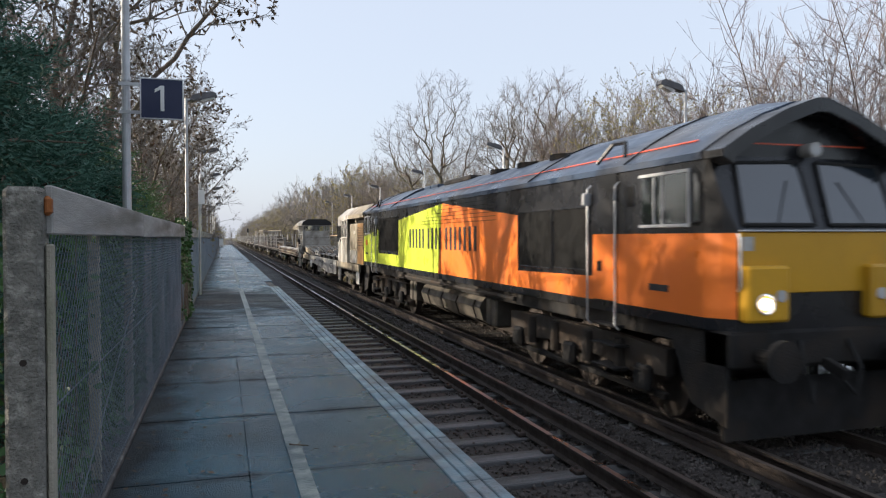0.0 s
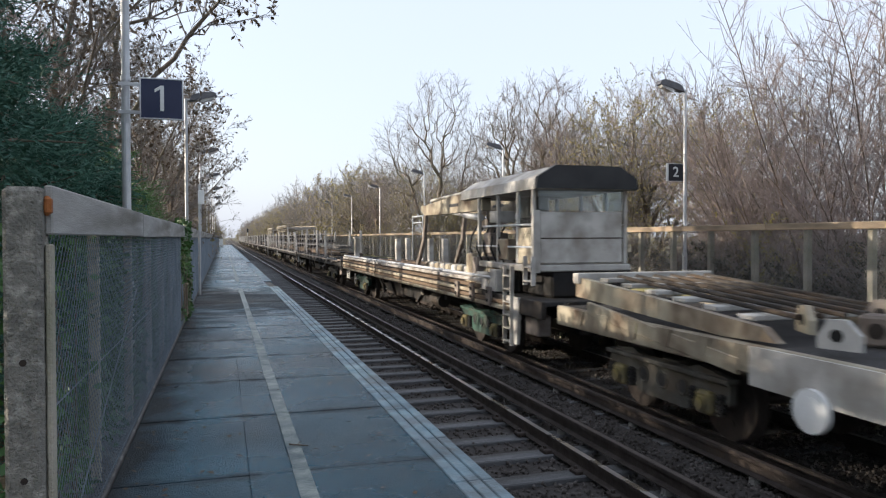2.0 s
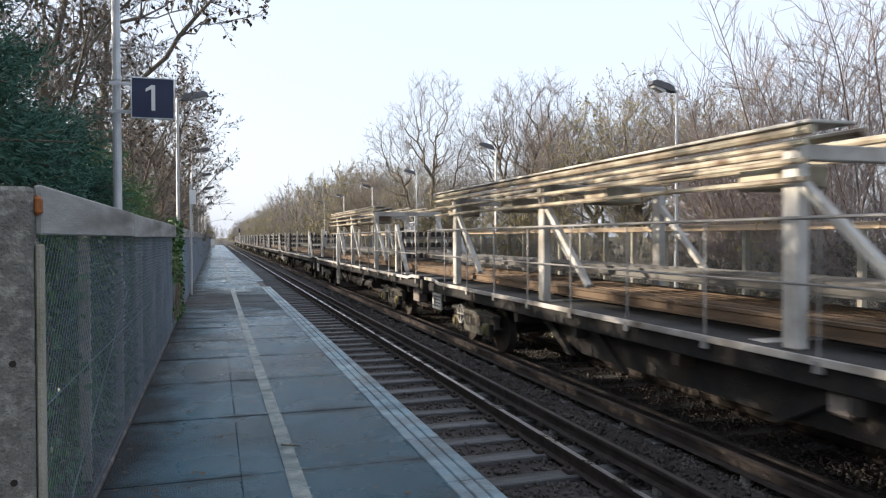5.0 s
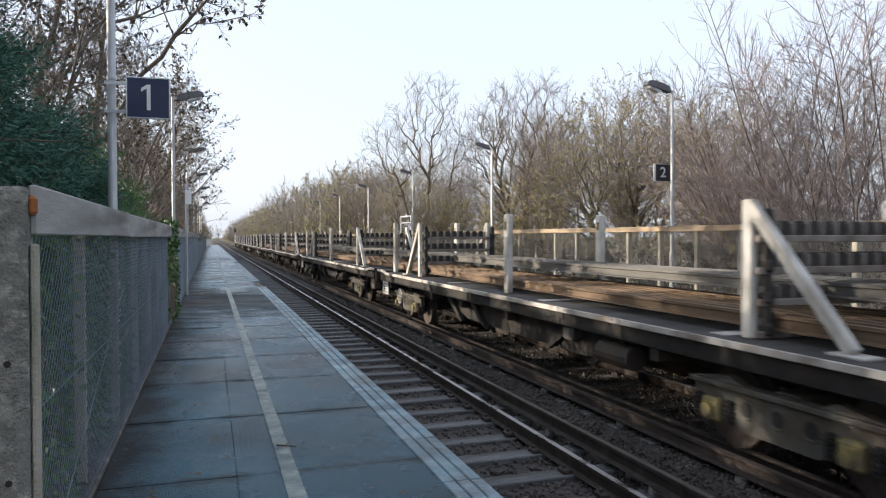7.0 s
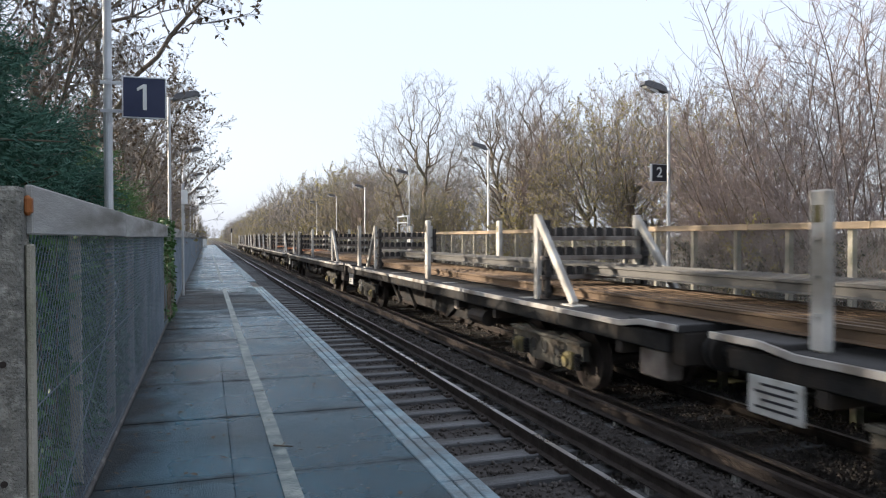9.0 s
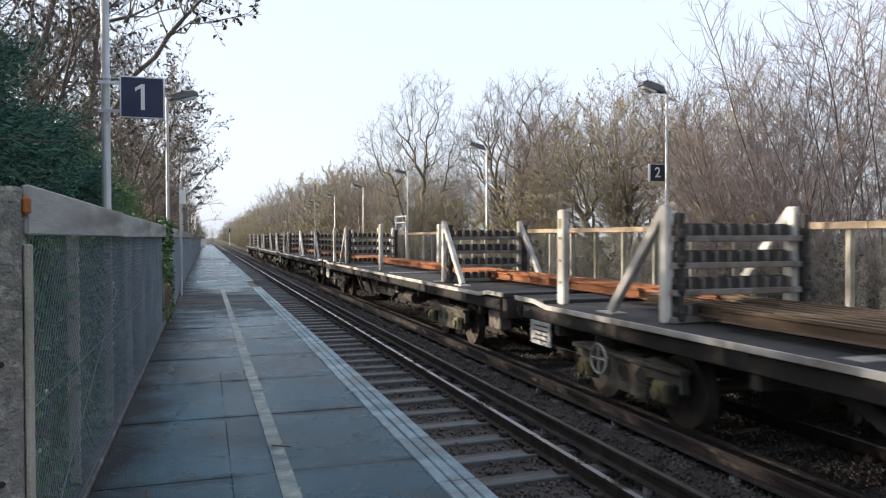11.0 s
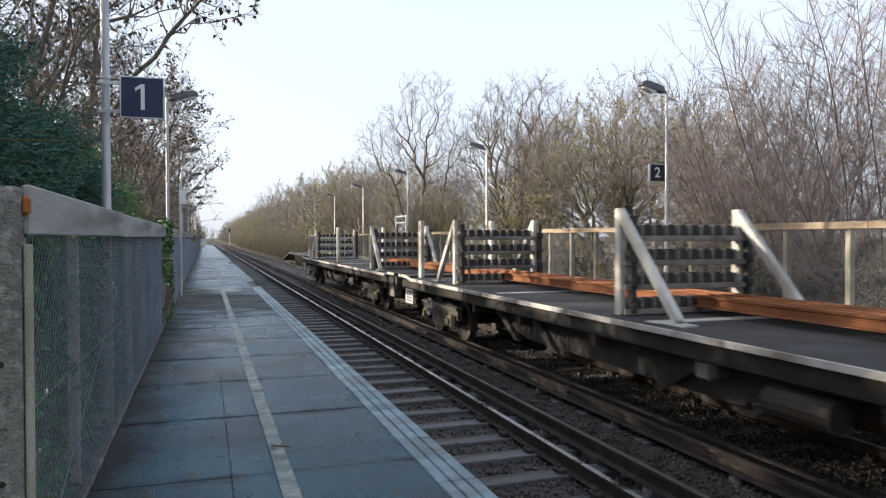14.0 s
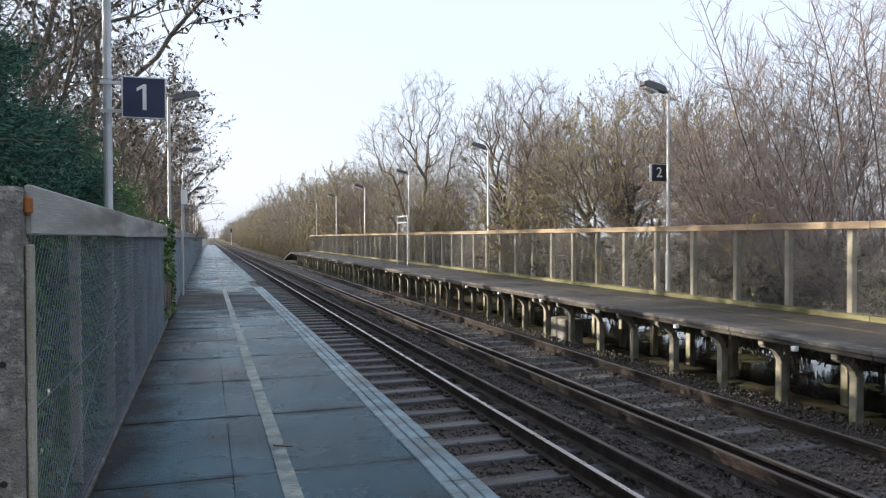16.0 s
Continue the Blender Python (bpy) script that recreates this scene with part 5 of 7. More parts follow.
WAGON_WHEEL, LOCO_WHEEL = wheel_mesh(0.46), wheel_mesh(0.53)


def wheelset(parent, y, r, mesh):
    ob = part("wheelset", mesh, None, parent, at=(0, y, r))
    rollers.append((ob, y, r))


def bogie_frame():
    """A cast frame with rings round black hole discs for a two-axle bogie; one axle box; one spring nest."""
    s = Shape()
    for e in (-1, 1):
        x0, x1 = e * 1.0, e * 1.1
        s.plate([(-1.25, 0.5), (-1.25, 0.78), (-0.7, 0.86), (-0.35, 0.74), (0.35, 0.74), (0.7, 0.86), (1.25, 0.78), (1.25, 0.5), (0.75, 0.46), (0.5, 0.3), (-0.5, 0.3), (-0.75, 0.46)], x0, x1)
        s.box(e * 0.98, e * 1.16, -1.28, 1.28, 0.72, 0.78, 0.01)
        for y in (-0.42, 0.0, 0.42):
            s.ring((e * 1.1, y, 0.55), (1, 0, 0), 0.1, 0.018, 12)
    s.box(-1.0, 1.0, -0.18, 0.18, 0.4, 0.8, 0.02)
    # flat black disc stands in for the dark inside a round hole
    hole = Shape().rod((0, 0, 0), (0.004, 0, 0), 0.09, n=12)
    box = Shape().box(-0.06, 0.06, -0.13, 0.13, -0.12, 0.14, 0.03).rod((-0.1, 0, 0), (0.1, 0, 0), 0.085, n=10)
    spring = Shape().rod((0, 0, 0), (0, 0, 0.24), 0.035, n=8)
    for k in range(5):
        spring.rod((0, 0, k * 0.05), (0, 0, 0.027 + k * 0.05), 0.062, n=10)
    return s.mesh("bogie", BOGIEM), box.mesh("axle_box", AXLEBOX), spring.mesh("spring", GRIME), hole.mesh("frame_hole", RUBBER)


BOGIE, AXBOX, SPRING, HOLE = bogie_frame()


GREENBOGIE = BOGIE.copy()
GREENBOGIE.materials[0] = mat("green_bogie_paint", (0.03, 0.085, 0.065), (0.018, 0.045, 0.035), 0.7, s=4, f=40, bump=0.35, dirt=(0.05, 0.04, 0.03), amount=0.4, ds=2)


def add_bogie(parent, y, mesh=BOGIE):
    b = part("bogie", mesh, None, parent, "grimy cast steel bogie frame", at=(0, y, 0))
    for e in (-1, 1):
        for d in (-0.9, 0.9):
            part("axle_box", AXBOX, None, b, "yellow-marked axle box", at=(e * 1.14, d, 0.46))
            for q in (-0.24, 0.24):
                part("spring", SPRING, None, b, at=(e * 1.12, d + q, 0.36))
        for d in (-0.42, 0.0, 0.42):
            part("frame_hole", HOLE, None, b, at=(e * 1.104 - 0.002, d, 0.55))
    for d in (-0.9, 0.9):
        ob = part("wheelset", WAGON_WHEEL, None, b, at=(0, d, 0.46))
        rollers.append((ob, d, 0.46))


def add_buffers(parent, y, way):
    for x in (-0.87, 0.87):
        part("buffer", Shape().rod((x, y, 1.05), (x, y + way * 0.32, 1.05), 0.09, n=12).rod((x, y + way * 0.32, 1.05), (x, y + way * 0.38, 1.05), 0.22, n=18), GRIME, parent)
    part("coupling", Shape().beam((0, y, 0.95), (0, y + way * 0.3, 0.85), 0.09, 0.12, 0.01), GRIME, parent)


def under_gear(parent, label=""):
    """Trussed underframe with gussets, brake rods, tank and boxes."""
    s = Shape().box(-0.32, 0.32, 1.4, 19.7, 0.66, 1.0, 0.02).box(-0.32, 0.32, 6.6, 14.5, 0.45, 0.7, 0.04)
    part("centre_sill", s, FRAMEM, parent)
    for y in (1.6, 5.9, 8.0, 10.5, 13.0, 15.2, 19.4):
        part("cross_member", Shape().box(-1.22, 1.22, y - 0.07, y + 0.07, 0.82, 1.0, 0.01), FRAMEM, parent)
    for e in (-1, 1):
        for y, d in ((6.6, 1), (8.1, 1), (12.9, -1), (14.4, -1)):
            g = Shape().plate([(y, 0.99), (y + d * 0.95, 0.5), (y + d * 1.1, 0.5), (y + d * 0.35, 0.99)], e * 1.02, e * 1.1)
            # black chosen to stand in for the shade under the wagon
            part("gusset", g, GRIME, parent)
    for e in (-1, 1):
        part("side_girder", Shape().plate([(6.2, 0.99), (7.9, 0.56), (13.1, 0.56), (14.8, 0.99)], e * 0.98, e * 1.015), GRIME, parent, "deep black fish-bellied girder")
    part("air_tank", Shape().rod((-1.07, 6.5, 0.74), (-1.07, 7.3, 0.74), 0.16, n=14), FRAMEM, parent, "dirty brown air reservoir")
    part("valve_cover", Shape().box(-1.18, -1.02, 8.1, 8.36, 0.76, 0.98, 0.03), BARM, parent, "grimy valve cover under the deck")
    part("brake_cylinder", Shape().rod((-0.75, 9.0, 0.7), (-0.75, 9.7, 0.7), 0.16, n=12).rod((-0.75, 9.7, 0.7), (-0.75, 10.3, 0.7), 0.04, n=8), GRIME, parent)
    part("brake_box", Shape().box(-1.2, -0.95, 0.6, 1.15, 0.62, 0.98, 0.02), BARM, parent, "dirty grey-brown equipment box")
    part("data_panel", Shape().box(-1.24, -1.2, 19.6, 20.3, 0.6, 0.98, 0.01), PLATE, parent, "worn lettered data panel")
    for k in range(4):
        part("lettering", Shape().box(-1.245, -1.24, 19.68, 20.2 - 0.08 * (k % 2), 0.67 + k * 0.075, 0.695 + k * 0.075), DARKMARK, parent)
    part("handwheel", Shape().ring((-1.26, 18.1, 0.68), (1, 0, 0), 0.2, 0.016, 18).rod((-1.26, 17.9, 0.68), (-1.26, 18.3, 0.68), 0.012, n=6).rod((-1.26, 18.1, 0.48), (-1.26, 18.1, 0.88), 0.012, n=6).rod((-1.12, 18.1, 0.68), (-1.27, 18.1, 0.68), 0.02, n=6), PALEGREY, parent, "pale brake handwheel")


def flat_deck(parent, edge=EDGEM):
    part("deck", Shape().box(-1.26, 1.26, 1.3, 19.8, 1.2, 1.27, 0.01), DECKM, parent, "dark non-slip deck")
    for a, b in ((0.28, 1.3), (19.8, 20.82)):
        part("deck_end", Shape().box(-1.26, 1.26, a, b, 1.24, 1.33, 0.01), DECKM, parent)
        part("end_beam", Shape().box(-1.2, 1.2, min(a, 20.62), min(a, 20.62) + 0.2, 0.85, 1.24, 0.02), FRAMEM, parent)
    for e in (-1, 1):
        # solebar coloured black in place of the shade below the deck edge
        part("solebar", Shape().box(e * 1.12, e * 1.24, 0.5, 20.6, 0.98, 1.2, 0.015), GRIME, parent)
        s = Shape()
        pts = [(0.28, 1.295), (1.0, 1.295), (1.45, 1.23), (19.65, 1.23), (20.1, 1.295), (20.82, 1.295)]
        for (ya, za), (yb, zb) in zip(pts, pts[1:]):
            s.beam((e * 1.28, ya, za), (e * 1.28, yb, zb), 0.035, 0.075, 0.006)
        part("deck_edge", s, edge, parent, "scuffed pale deck edge strip")
    for y in (4.9, 9.3, 14.2):
        part("deck_strip", Shape().box(-1.1, 1.0, y - 0.12, y + 0.12, 1.271, 1.279), PALEGREY, parent, "pale painted strip across the deck")
    part("deck_line", Shape().box(1.12, 1.2, 1.5, 19.6, 1.271, 1.276), PALEGREY, parent)


def tooth_bar(z):
    """A bar with a row of rail clamps standing on it."""
    prof = [(-0.9, 0), (-0.9, 0.07)]
    x = -0.86
    while x < 0.8:
        prof += [(x, 0.07), (x + 0.005, 0.19), (x + 0.03, 0.215), (x + 0.11, 0.215), (x + 0.13, 0.18), (x + 0.13, 0.07)]
        x += 0.192
    prof += [(0.9, 0.07), (0.9, 0)]
    return Shape().prism(prof, -0.07, 0.07).mesh("clamp_bar", CLAMPM)


def divider_plate():
    """A thin upright plate between two clamps, proud of them."""
    return Shape().box(-0.015, 0.015, -0.1, -0.03, 0.03, 0.2).mesh("divider", BARM)


def end_casting():
    """Jagged black casting that stands inside a rack post."""
    s = Shape().box(-0.05, 0.05, -0.06, 0.06, 1.29, 2.62, 0.015)
    for z in TIERS:
        s.box(-0.06, 0.06, -0.1, 0.09, z + 0.01, z + 0.15, 0.03)
    return s.mesh("end_casting", CLAMPM)


TIERS = (1.29, 1.62, 1.95, 2.28)
TOOTH, DIVIDER, CASTING = tooth_bar(0), divider_plate(), end_casting()


def rack(parent, y, foot, tiers=4, bare=False):
    """Transverse rail rack: braced posts at both sides and tiers of clamps."""
    for e in (-1, 1):
        x = e * 0.97
        part("rack_post", Shape().box(x - 0.045, x + 0.045, y - 0.07, y + 0.07, 1.27, 2.72, 0.012), PALEGREY, parent, "pale grey steel post")
        part("rack_brace", Shape().beam((x, y, 2.68), (x, y + foot, 1.3), 0.1, 0.13, 0.012), PALEGREY, parent, "sloping pale brace")
        part("foot_plate", Shape().box(x - 0.12, x + 0.12, y + foot - 0.2, y + foot + 0.2, 1.271, 1.295, 0.004), PALEGREY, parent)
    for z in TIERS[:tiers]:
        part("tier_beam", Shape().box(-0.98, 0.98, y - 0.16, y - 0.095, z - 0.01, z + 0.065, 0.008), PALEGREY if bare else BARM, parent)
        part("clamp_bar", TOOTH, None, parent, "black toothed rail clamp bar", at=(0, y - 0.02, z))
        for k in range(10):
            part("divider", DIVIDER, None, parent, at=(-0.885 + k * 0.192, y - 0.02, z))
    if tiers == 4:
        for e in (-1, 1):
            ob = part("end_casting", CASTING, None, parent, "black jagged rack end casting", at=(-0.85 if e < 0 else 1.06, y - 0.1, 0))
            if e < 0:
                ob.rotation_euler = (0, 0, math.pi)


def stanchion(parent, y, sides=(-1, 1), h=2.76):
    for e in sides:
        x = e * 0.98
        s = Shape().box(x - 0.055, x + 0.055, y - 0.10, y + 0.10, 1.27, h, 0.02)
        for z in (1.6, 1.95, 2.3):
            s.box(x + e * 0.05, x + e * 0.085, y - 0.03, y + 0.03, z, z + 0.03)
        part("stanchion", s, PALEGREY, parent, "tall pale grey stanchion")
        part("warning_label", Shape().box(x - 0.058, x - 0.056, y - 0.05, y + 0.05, h - 0.3, h - 0.14), AXLEBOX, parent)


def handrail(parent, y0, y1, x=-1.27):
    s = Shape().pipe([(x, y0, 1.85), (x, y0 + 0.08, 2.5), (x, y1 - 0.08, 2.5), (x, y1, 1.85)], 0.018, 7)
    part("handrail", s, TUBEM, parent, "galvanised tubular handrail")
    part("mid_rail", Shape().rod((x, y0, 1.9), (x, y1, 1.9), 0.014, n=6), TUBEM, parent)
    y = y0
    while y <= y1:
        part("rail_post", Shape().rod((x, y, 1.2), (x, y, 2.48), 0.014, n=6).box(x - 0.03, x + 0.03, y - 0.05, y + 0.05, 1.12, 1.24, 0.006), TUBEM, parent)
        y += 1.55


def flat_wagon(k, label, edge=EDGEM):
    w = base("flat_wagon", label, "wagon", "rail-carrying wagons")
    flat_deck(w, edge)
    under_gear(w)
    add_bogie(w, 4.0)
    add_bogie(w, 17.75)
    add_buffers(w, 0.3, -1)
    add_buffers(w, 20.8, 1)
    movers.append((w, STARTS[k]))
    return w


def gantry(parent, y0, y1):
    """Open roof of pipes and beams on posts over the wagon."""
    for y in (y0 + 0.3, (y0 + y1) / 2, y1 - 1.2):
        for e in (-1, 1):
            part("gantry_post", Shape().box(e * 1.1 - 0.07, e * 1.1 + 0.07, y - 0.1, y + 0.1, 1.27, 3.2, 0.015), PALEGREY, parent, "pale gantry post")
            part("gantry_brace", Shape().beam((e * 1.1, y, 2.9), (e * 1.1, y - 1.5, 1.6), 0.09, 0.09, 0.01), PALEGREY, parent)
        part("gantry_beam", Shape().box(-1.2, 1.2, y - 0.07, y + 0.07, 3.05, 3.2, 0.012), EDGEM, parent)
    for x in (-1.2, -0.6, 0.0, 0.6, 1.2):
        part("roof_pipe", Shape().rod((x, y0, 3.3), (x, y1, 3.3), 0.045, n=8), CREAM, parent)
    for z in (2.85, 3.02, 3.18):
        part("side_pipe", Shape().rod((-1.26, y0, z), (-1.26, y1, z), 0.03, n=7), CREAM, parent)
    part("roof_sheet", Shape().box(-1.25, -0.7, y0, y1, 3.36, 3.39, 0.005), PALEGREY, parent)
    for k in range(4):
        y = y0 + 0.8 + k * (y1 - y0 - 1.6) / 3
        part("winch", Shape().box(-1.1, -0.5, y - 0.3, y + 0.3, 2.8, 3.05, 0.03), CREAM, parent, "cream winch housing")


STARTS = [21.6 + 21.1 * k + (0.35 if k > 1 else 0) for k in range(13)]


# locomotive -------------------------------------------------------------
def three_axle_bogie(parent, y):
    s = Shape()
    for e in (-1, 1):
        s.plate([(y - 2.5, 0.62), (y - 2.5, 0.95), (y - 1.2, 1.0), (y + 1.2, 1.0), (y + 2.5, 0.95), (y + 2.5, 0.62), (y + 1.7, 0.55), (y + 0.9, 0.62), (y - 0.9, 0.62), (y - 1.7, 0.55)], e * 1.02, e * 1.14)
        for d in (-1.45, -0.55, 0.55, 1.45):
            s.rod((e * 1.16, y + d, 0.5), (e * 1.16, y + d, 0.95), 0.09, n=10)
    s.box(-1.0, 1.0, y - 0.3, y + 0.3, 0.5, 0.9, 0.03)
    b = part("bogie", s, FRAMEM, parent, "grimy three-axle bogie frame")
    for d in (-2.05, 0, 2.05):
        for e in (-1, 1):
            part("axle_box", Shape().box(e * 1.12, e * 1.24, y + d - 0.17, y + d + 0.17, 0.36, 0.7, 0.04), GRIME, b)
        wheelset(b, y + d, 0.53, LOCO_WHEEL)
    part("brake_gear", Shape().box(-1.1, -1.02, y - 2.4, y + 2.4, 0.3, 0.38, 0.01), GRIME, b)


def build_loco():
    L = base("locomotive", "orange, lime and black diesel freight locomotive with yellow nose", "locomotive")
    ends = ((0, 1.12, 2.4), (0.12, 1.22, 2.75), (0.3, 1.31, 3.28))
    cuts = [*ends, *[(20.5 - y, h, z) for y, h, z in reversed(ends)]]
    part("body", Shape().loft([[(-h, y, 1.32), (-h, y, z), (h, y, z), (h, y, 1.32)] for y, h, z in cuts]), BLACKP, L, "glossy black body shell")
    roof_prof = [(-1.34, 3.18), (-1.34, 3.26), (-0.97, 3.52), (-0.52, 3.77), (-0.1, 3.94), (0.1, 3.94), (0.52, 3.77), (0.97, 3.52), (1.34, 3.26), (1.34, 3.18)]

    def at_y(y, prof):
        return [(x, y, z) for x, z in prof]
    low = [(x, min(z, 3.3) + (z - min(z, 3.3)) * 0.9) for x, z in roof_prof]
    part("roof", Shape().loft([at_y(0.34, low), at_y(0.9, roof_prof), at_y(5.0, roof_prof), at_y(5.02, low), at_y(15.6, low), at_y(15.62, roof_prof), at_y(19.95, roof_prof), at_y(20.16, low)]), ROOFP, L, "slate-grey curved roof")
    for y in (1.9, 5.0, 15.6, 18.9):
        s = Shape()
        pts = [(x * 1.004, y, z + 0.008) for x, z in roof_prof]
        s.pipe(pts[1:-1], 0.014, 5)
        part("roof_seam", s, BLACKP, L)
    # visor over each windscreen
    for y, d in ((0.34, -1), (20.16, 1)):
        outer = [(x * 0.985, 3.2 + (z - 3.2) * 0.97) for x, z in low]
        inner = [(x * 0.87, 3.12 + (z - 3.2) * 0.86) for x, z in low]
        part("visor", Shape().prism(outer + inner[::-1], *sorted((y, y + d * 0.36))), BLACKP, L, "black peaked visor")
        part("front_panel", Shape().prism([(x * 0.9, 3.1 + (z - 3.2) * 0.9) for x, z in low], *sorted((y - d * 0.02, y + d * 0.06))), BLACKP, L)
    # red line along the eaves
    for e in (-1, 1):
        s = Shape()
        s.box(-0.004, 0.004, 0.7, 19.9, -0.013, 0.013, 0, Matrix.Translation((e * 1.1, 0, 3.44)) @ pose(0, 0, 0, 0, e * -55, 0))
        part("stripe", s, REDLINE, L, "thin red stripe")
        # painted corner and flank panels
        for yc, dc in ((0.0, 1), (20.5, -1)):
            part("corner_panel", Shape().loft([[(e * (h + o), yc + dc * y, z) for o, z in ((0.002, 1.45), (0.002, 2.37), (0.008, 2.37), (0.008, 1.45))] for h, y in ((1.12, 0.0), (1.22, 0.12), (1.31, 0.305))]), ORANGE if yc == 0 else LIME, L, "painted corner panel")
        x0, x1 = e * 1.312, e * 1.318
        part("flank", Shape().plate([(0.31, 1.45), (0.31, 2.37), (2.78, 2.37), (2.78, 1.78), (5.5, 1.74), (5.5, 1.45)], x0, x1), ORANGE, L, "orange flank panel")
        part("flank", Shape().plate([(5.51, 1.45), (5.51, 2.72), (10.15, 3.14), (10.5, 1.45)], x0, x1), ORANGE, L, "orange flank panel")
        part("flank", Shape().plate([(10.51, 1.45), (10.16, 3.14), (14.7, 2.84), (14.7, 1.8), (17.62, 1.8), (17.62, 2.6), (20.19, 2.36), (20.19, 1.45)], x0, x1), LIME, L, "lime yellow flank panel")
        for k in range(6):
            z = 2.66 + k * 0.082
            part("louvre", Shape().box(e * 1.318, e * 1.3215, 6.6, 12.6 - 0.5 * k, z, z + 0.009), GRILLE, L)
        # plain bars where the painted name runs
        y = 13.3
        r = np.random.default_rng(8)
        for n in (5, 4, 7):
            for i in range(n):
                wd = 0.15
                part("name_bar", Shape().box(e * 1.322, e * 1.326, y - wd, y, 2.04, 2.56), DARKMARK, L)
                y -= wd + 0.19
            y -= 0.18
        part("emblem", Shape().plate([(19.48, 2.06), (19.48, 2.14), (19.57, 2.25), (19.75, 2.25), (19.84, 2.14), (19.84, 2.06)], e * 1.32, e * 1.325), REDLINE, L, "small orange and red emblem")
        part("number_bar", Shape().box(e * 1.32, e * 1.324, 19.46, 19.86, 1.72, 1.79), DARKMARK, L)
        part("number_bar", Shape().box(e * 1.32, e * 1.324, 0.95, 1.35, 1.68, 1.76), DARKMARK, L)
        # recessed radiator and filter openings
        for a, b, c, d in ((2.88, 4.02, 1.86, 2.75), (4.12, 5.42, 1.84, 2.75), (14.8, 17.52, 1.9, 2.95)):
            part("grille", Shape().box(e * 1.318, e * 1.325, a, b, c, d, 0.003), GRILLE, L, "dark mesh grille")
            fr = Shape()
            for q in ((a - 0.03, b + 0.03, d, d + 0.03), (a - 0.03, b + 0.03, c - 0.03, c), (a - 0.03, a, c, d), (b, b + 0.03, c, d)):
                fr.box(e * 1.316, e * 1.336, *q, 0.004)
            part("grille_frame", fr, BLACKP, L)
            s = Shape()
            yy = a + 0.06
            while yy < b:
                s.box(e * 1.325, e * 1.331, yy, yy + 0.012, c, d)
                yy += 0.07
            tagged(part("grille_mesh", s, GRILLE, L), kind="stuff")
        # cab side windows, doors and handrails at both ends
        for y0, d in ((0.0, 1), (20.5, -1)):
            f = lambda v: y0 + d * v
            part("side_window", Shape().box(e * 1.325, e * 1.332, f(0.57), f(1.5), 2.48, 3.06, 0.003), DARKGLASS, L, "sliding cab side window")
            # black plate behind the pane stands in for the unlit cab inside
            part("window_blind", Shape().box(e * 1.312, e * 1.316, f(0.57), f(1.5), 2.48, 3.06), GRILLE, L)
            fr = Shape()
            for q in ((0.53, 1.55, 3.06, 3.1), (0.53, 1.55, 2.44, 2.48), (0.53, 0.57, 2.48, 3.06), (1.22, 1.25, 2.48, 3.06), (1.05, 1.08, 2.48, 3.06)):
                fr.box(e * 1.315, e * 1.342, min(f(q[0]), f(q[1])), max(f(q[0]), f(q[1])), q[2], q[3], 0.004)
            part("window_frame", fr, GALV, L, "bright metal window frame")
            quarter = [(f(v), z) for v, z in ((0.34, 2.5), (0.5, 2.48), (0.5, 3.06), (0.42, 3.04), (0.36, 2.9))]
            part("quarter_light", Shape().plate(quarter, e * 1.316, e * 1.324), SKYGLASS, L, "small fixed quarter window")
            part("gasket", Shape().pipe([(e * 1.326, v, z) for v, z in quarter + quarter[:1]], 0.014, 6), RUBBER, L)
            part("door_step_mark", Shape().box(e * 1.333, e * 1.337, *sorted((f(2.5), f(2.62))), 1.86, 2.0, 0.004), GRILLE, L)
            part("mirror_recess", Shape().box(e * 1.316, e * 1.322, *sorted((f(1.72), f(1.86))), 2.72, 2.98, 0.004), GRILLE, L)
            part("cab_door", Shape().box(e * 1.315, e * 1.328, f(2.1), f(2.74), 1.45, 3.2, 0.01), BLACKP, L, "black cab door")
            part("door_panel", Shape().box(e * 1.328, e * 1.332, f(2.11), f(2.73), 1.47, 2.37), ORANGE if d > 0 else LIME, L)
            for v in (2.05, 2.8):
                part("grab_rail", Shape().pipe([(e * 1.33, f(v), 1.1), (e * 1.39, f(v), 1.16), (e * 1.39, f(v), 3.0), (e * 1.33, f(v), 3.06)], 0.012, 6), GALV, L, "bright vertical grab rail")
            st = Shape()
            for z in (0.55, 0.85, 1.12):
                st.box(e * 1.05, e * 1.36, min(f(2.1), f(2.74)), max(f(2.1), f(2.74)), z, z + 0.03, 0.006)
            part("step_ladder", st, GRIME, L, "black entry steps")
            part("mirror", Shape().box(e * 1.33, e * 1.45, f(2.8), f(2.86), 2.78, 2.95, 0.01), GALV, L)
            part("plough_side", Shape().plate([(f(0.0), 0.3), (f(0.0), 1.3), (f(1.1), 1.3), (f(0.6), 0.45)], e * 1.2, e * 1.25), GRIME, L)
            part("exhaust_arch", Shape().pipe([(e * 1.2, f(2.1), 3.4), (e * 1.14, f(2.2), 3.6), (e * 1.12, f(2.55), 3.62), (e * 1.26, f(2.75), 3.36)], 0.03, 6), BLACKP, L)
    # nose ends
    for y0, d, main in ((0.0, 1, True), (20.5, -1, False)):
        f = lambda v: y0 + d * v
        col = YELLOW
        lo, hi = sorted((f(-0.02), f(0.02)))
        part("nose_panel", Shape().box(-1.1, 1.1, lo, hi, 1.72, 2.38, 0.01), col, L, "yellow nose panel")
        part("nose_rail", Shape().box(-1.1, 1.1, *sorted((f(-0.045), f(0.02))), 2.385, 2.405, 0.004), GALV, L)
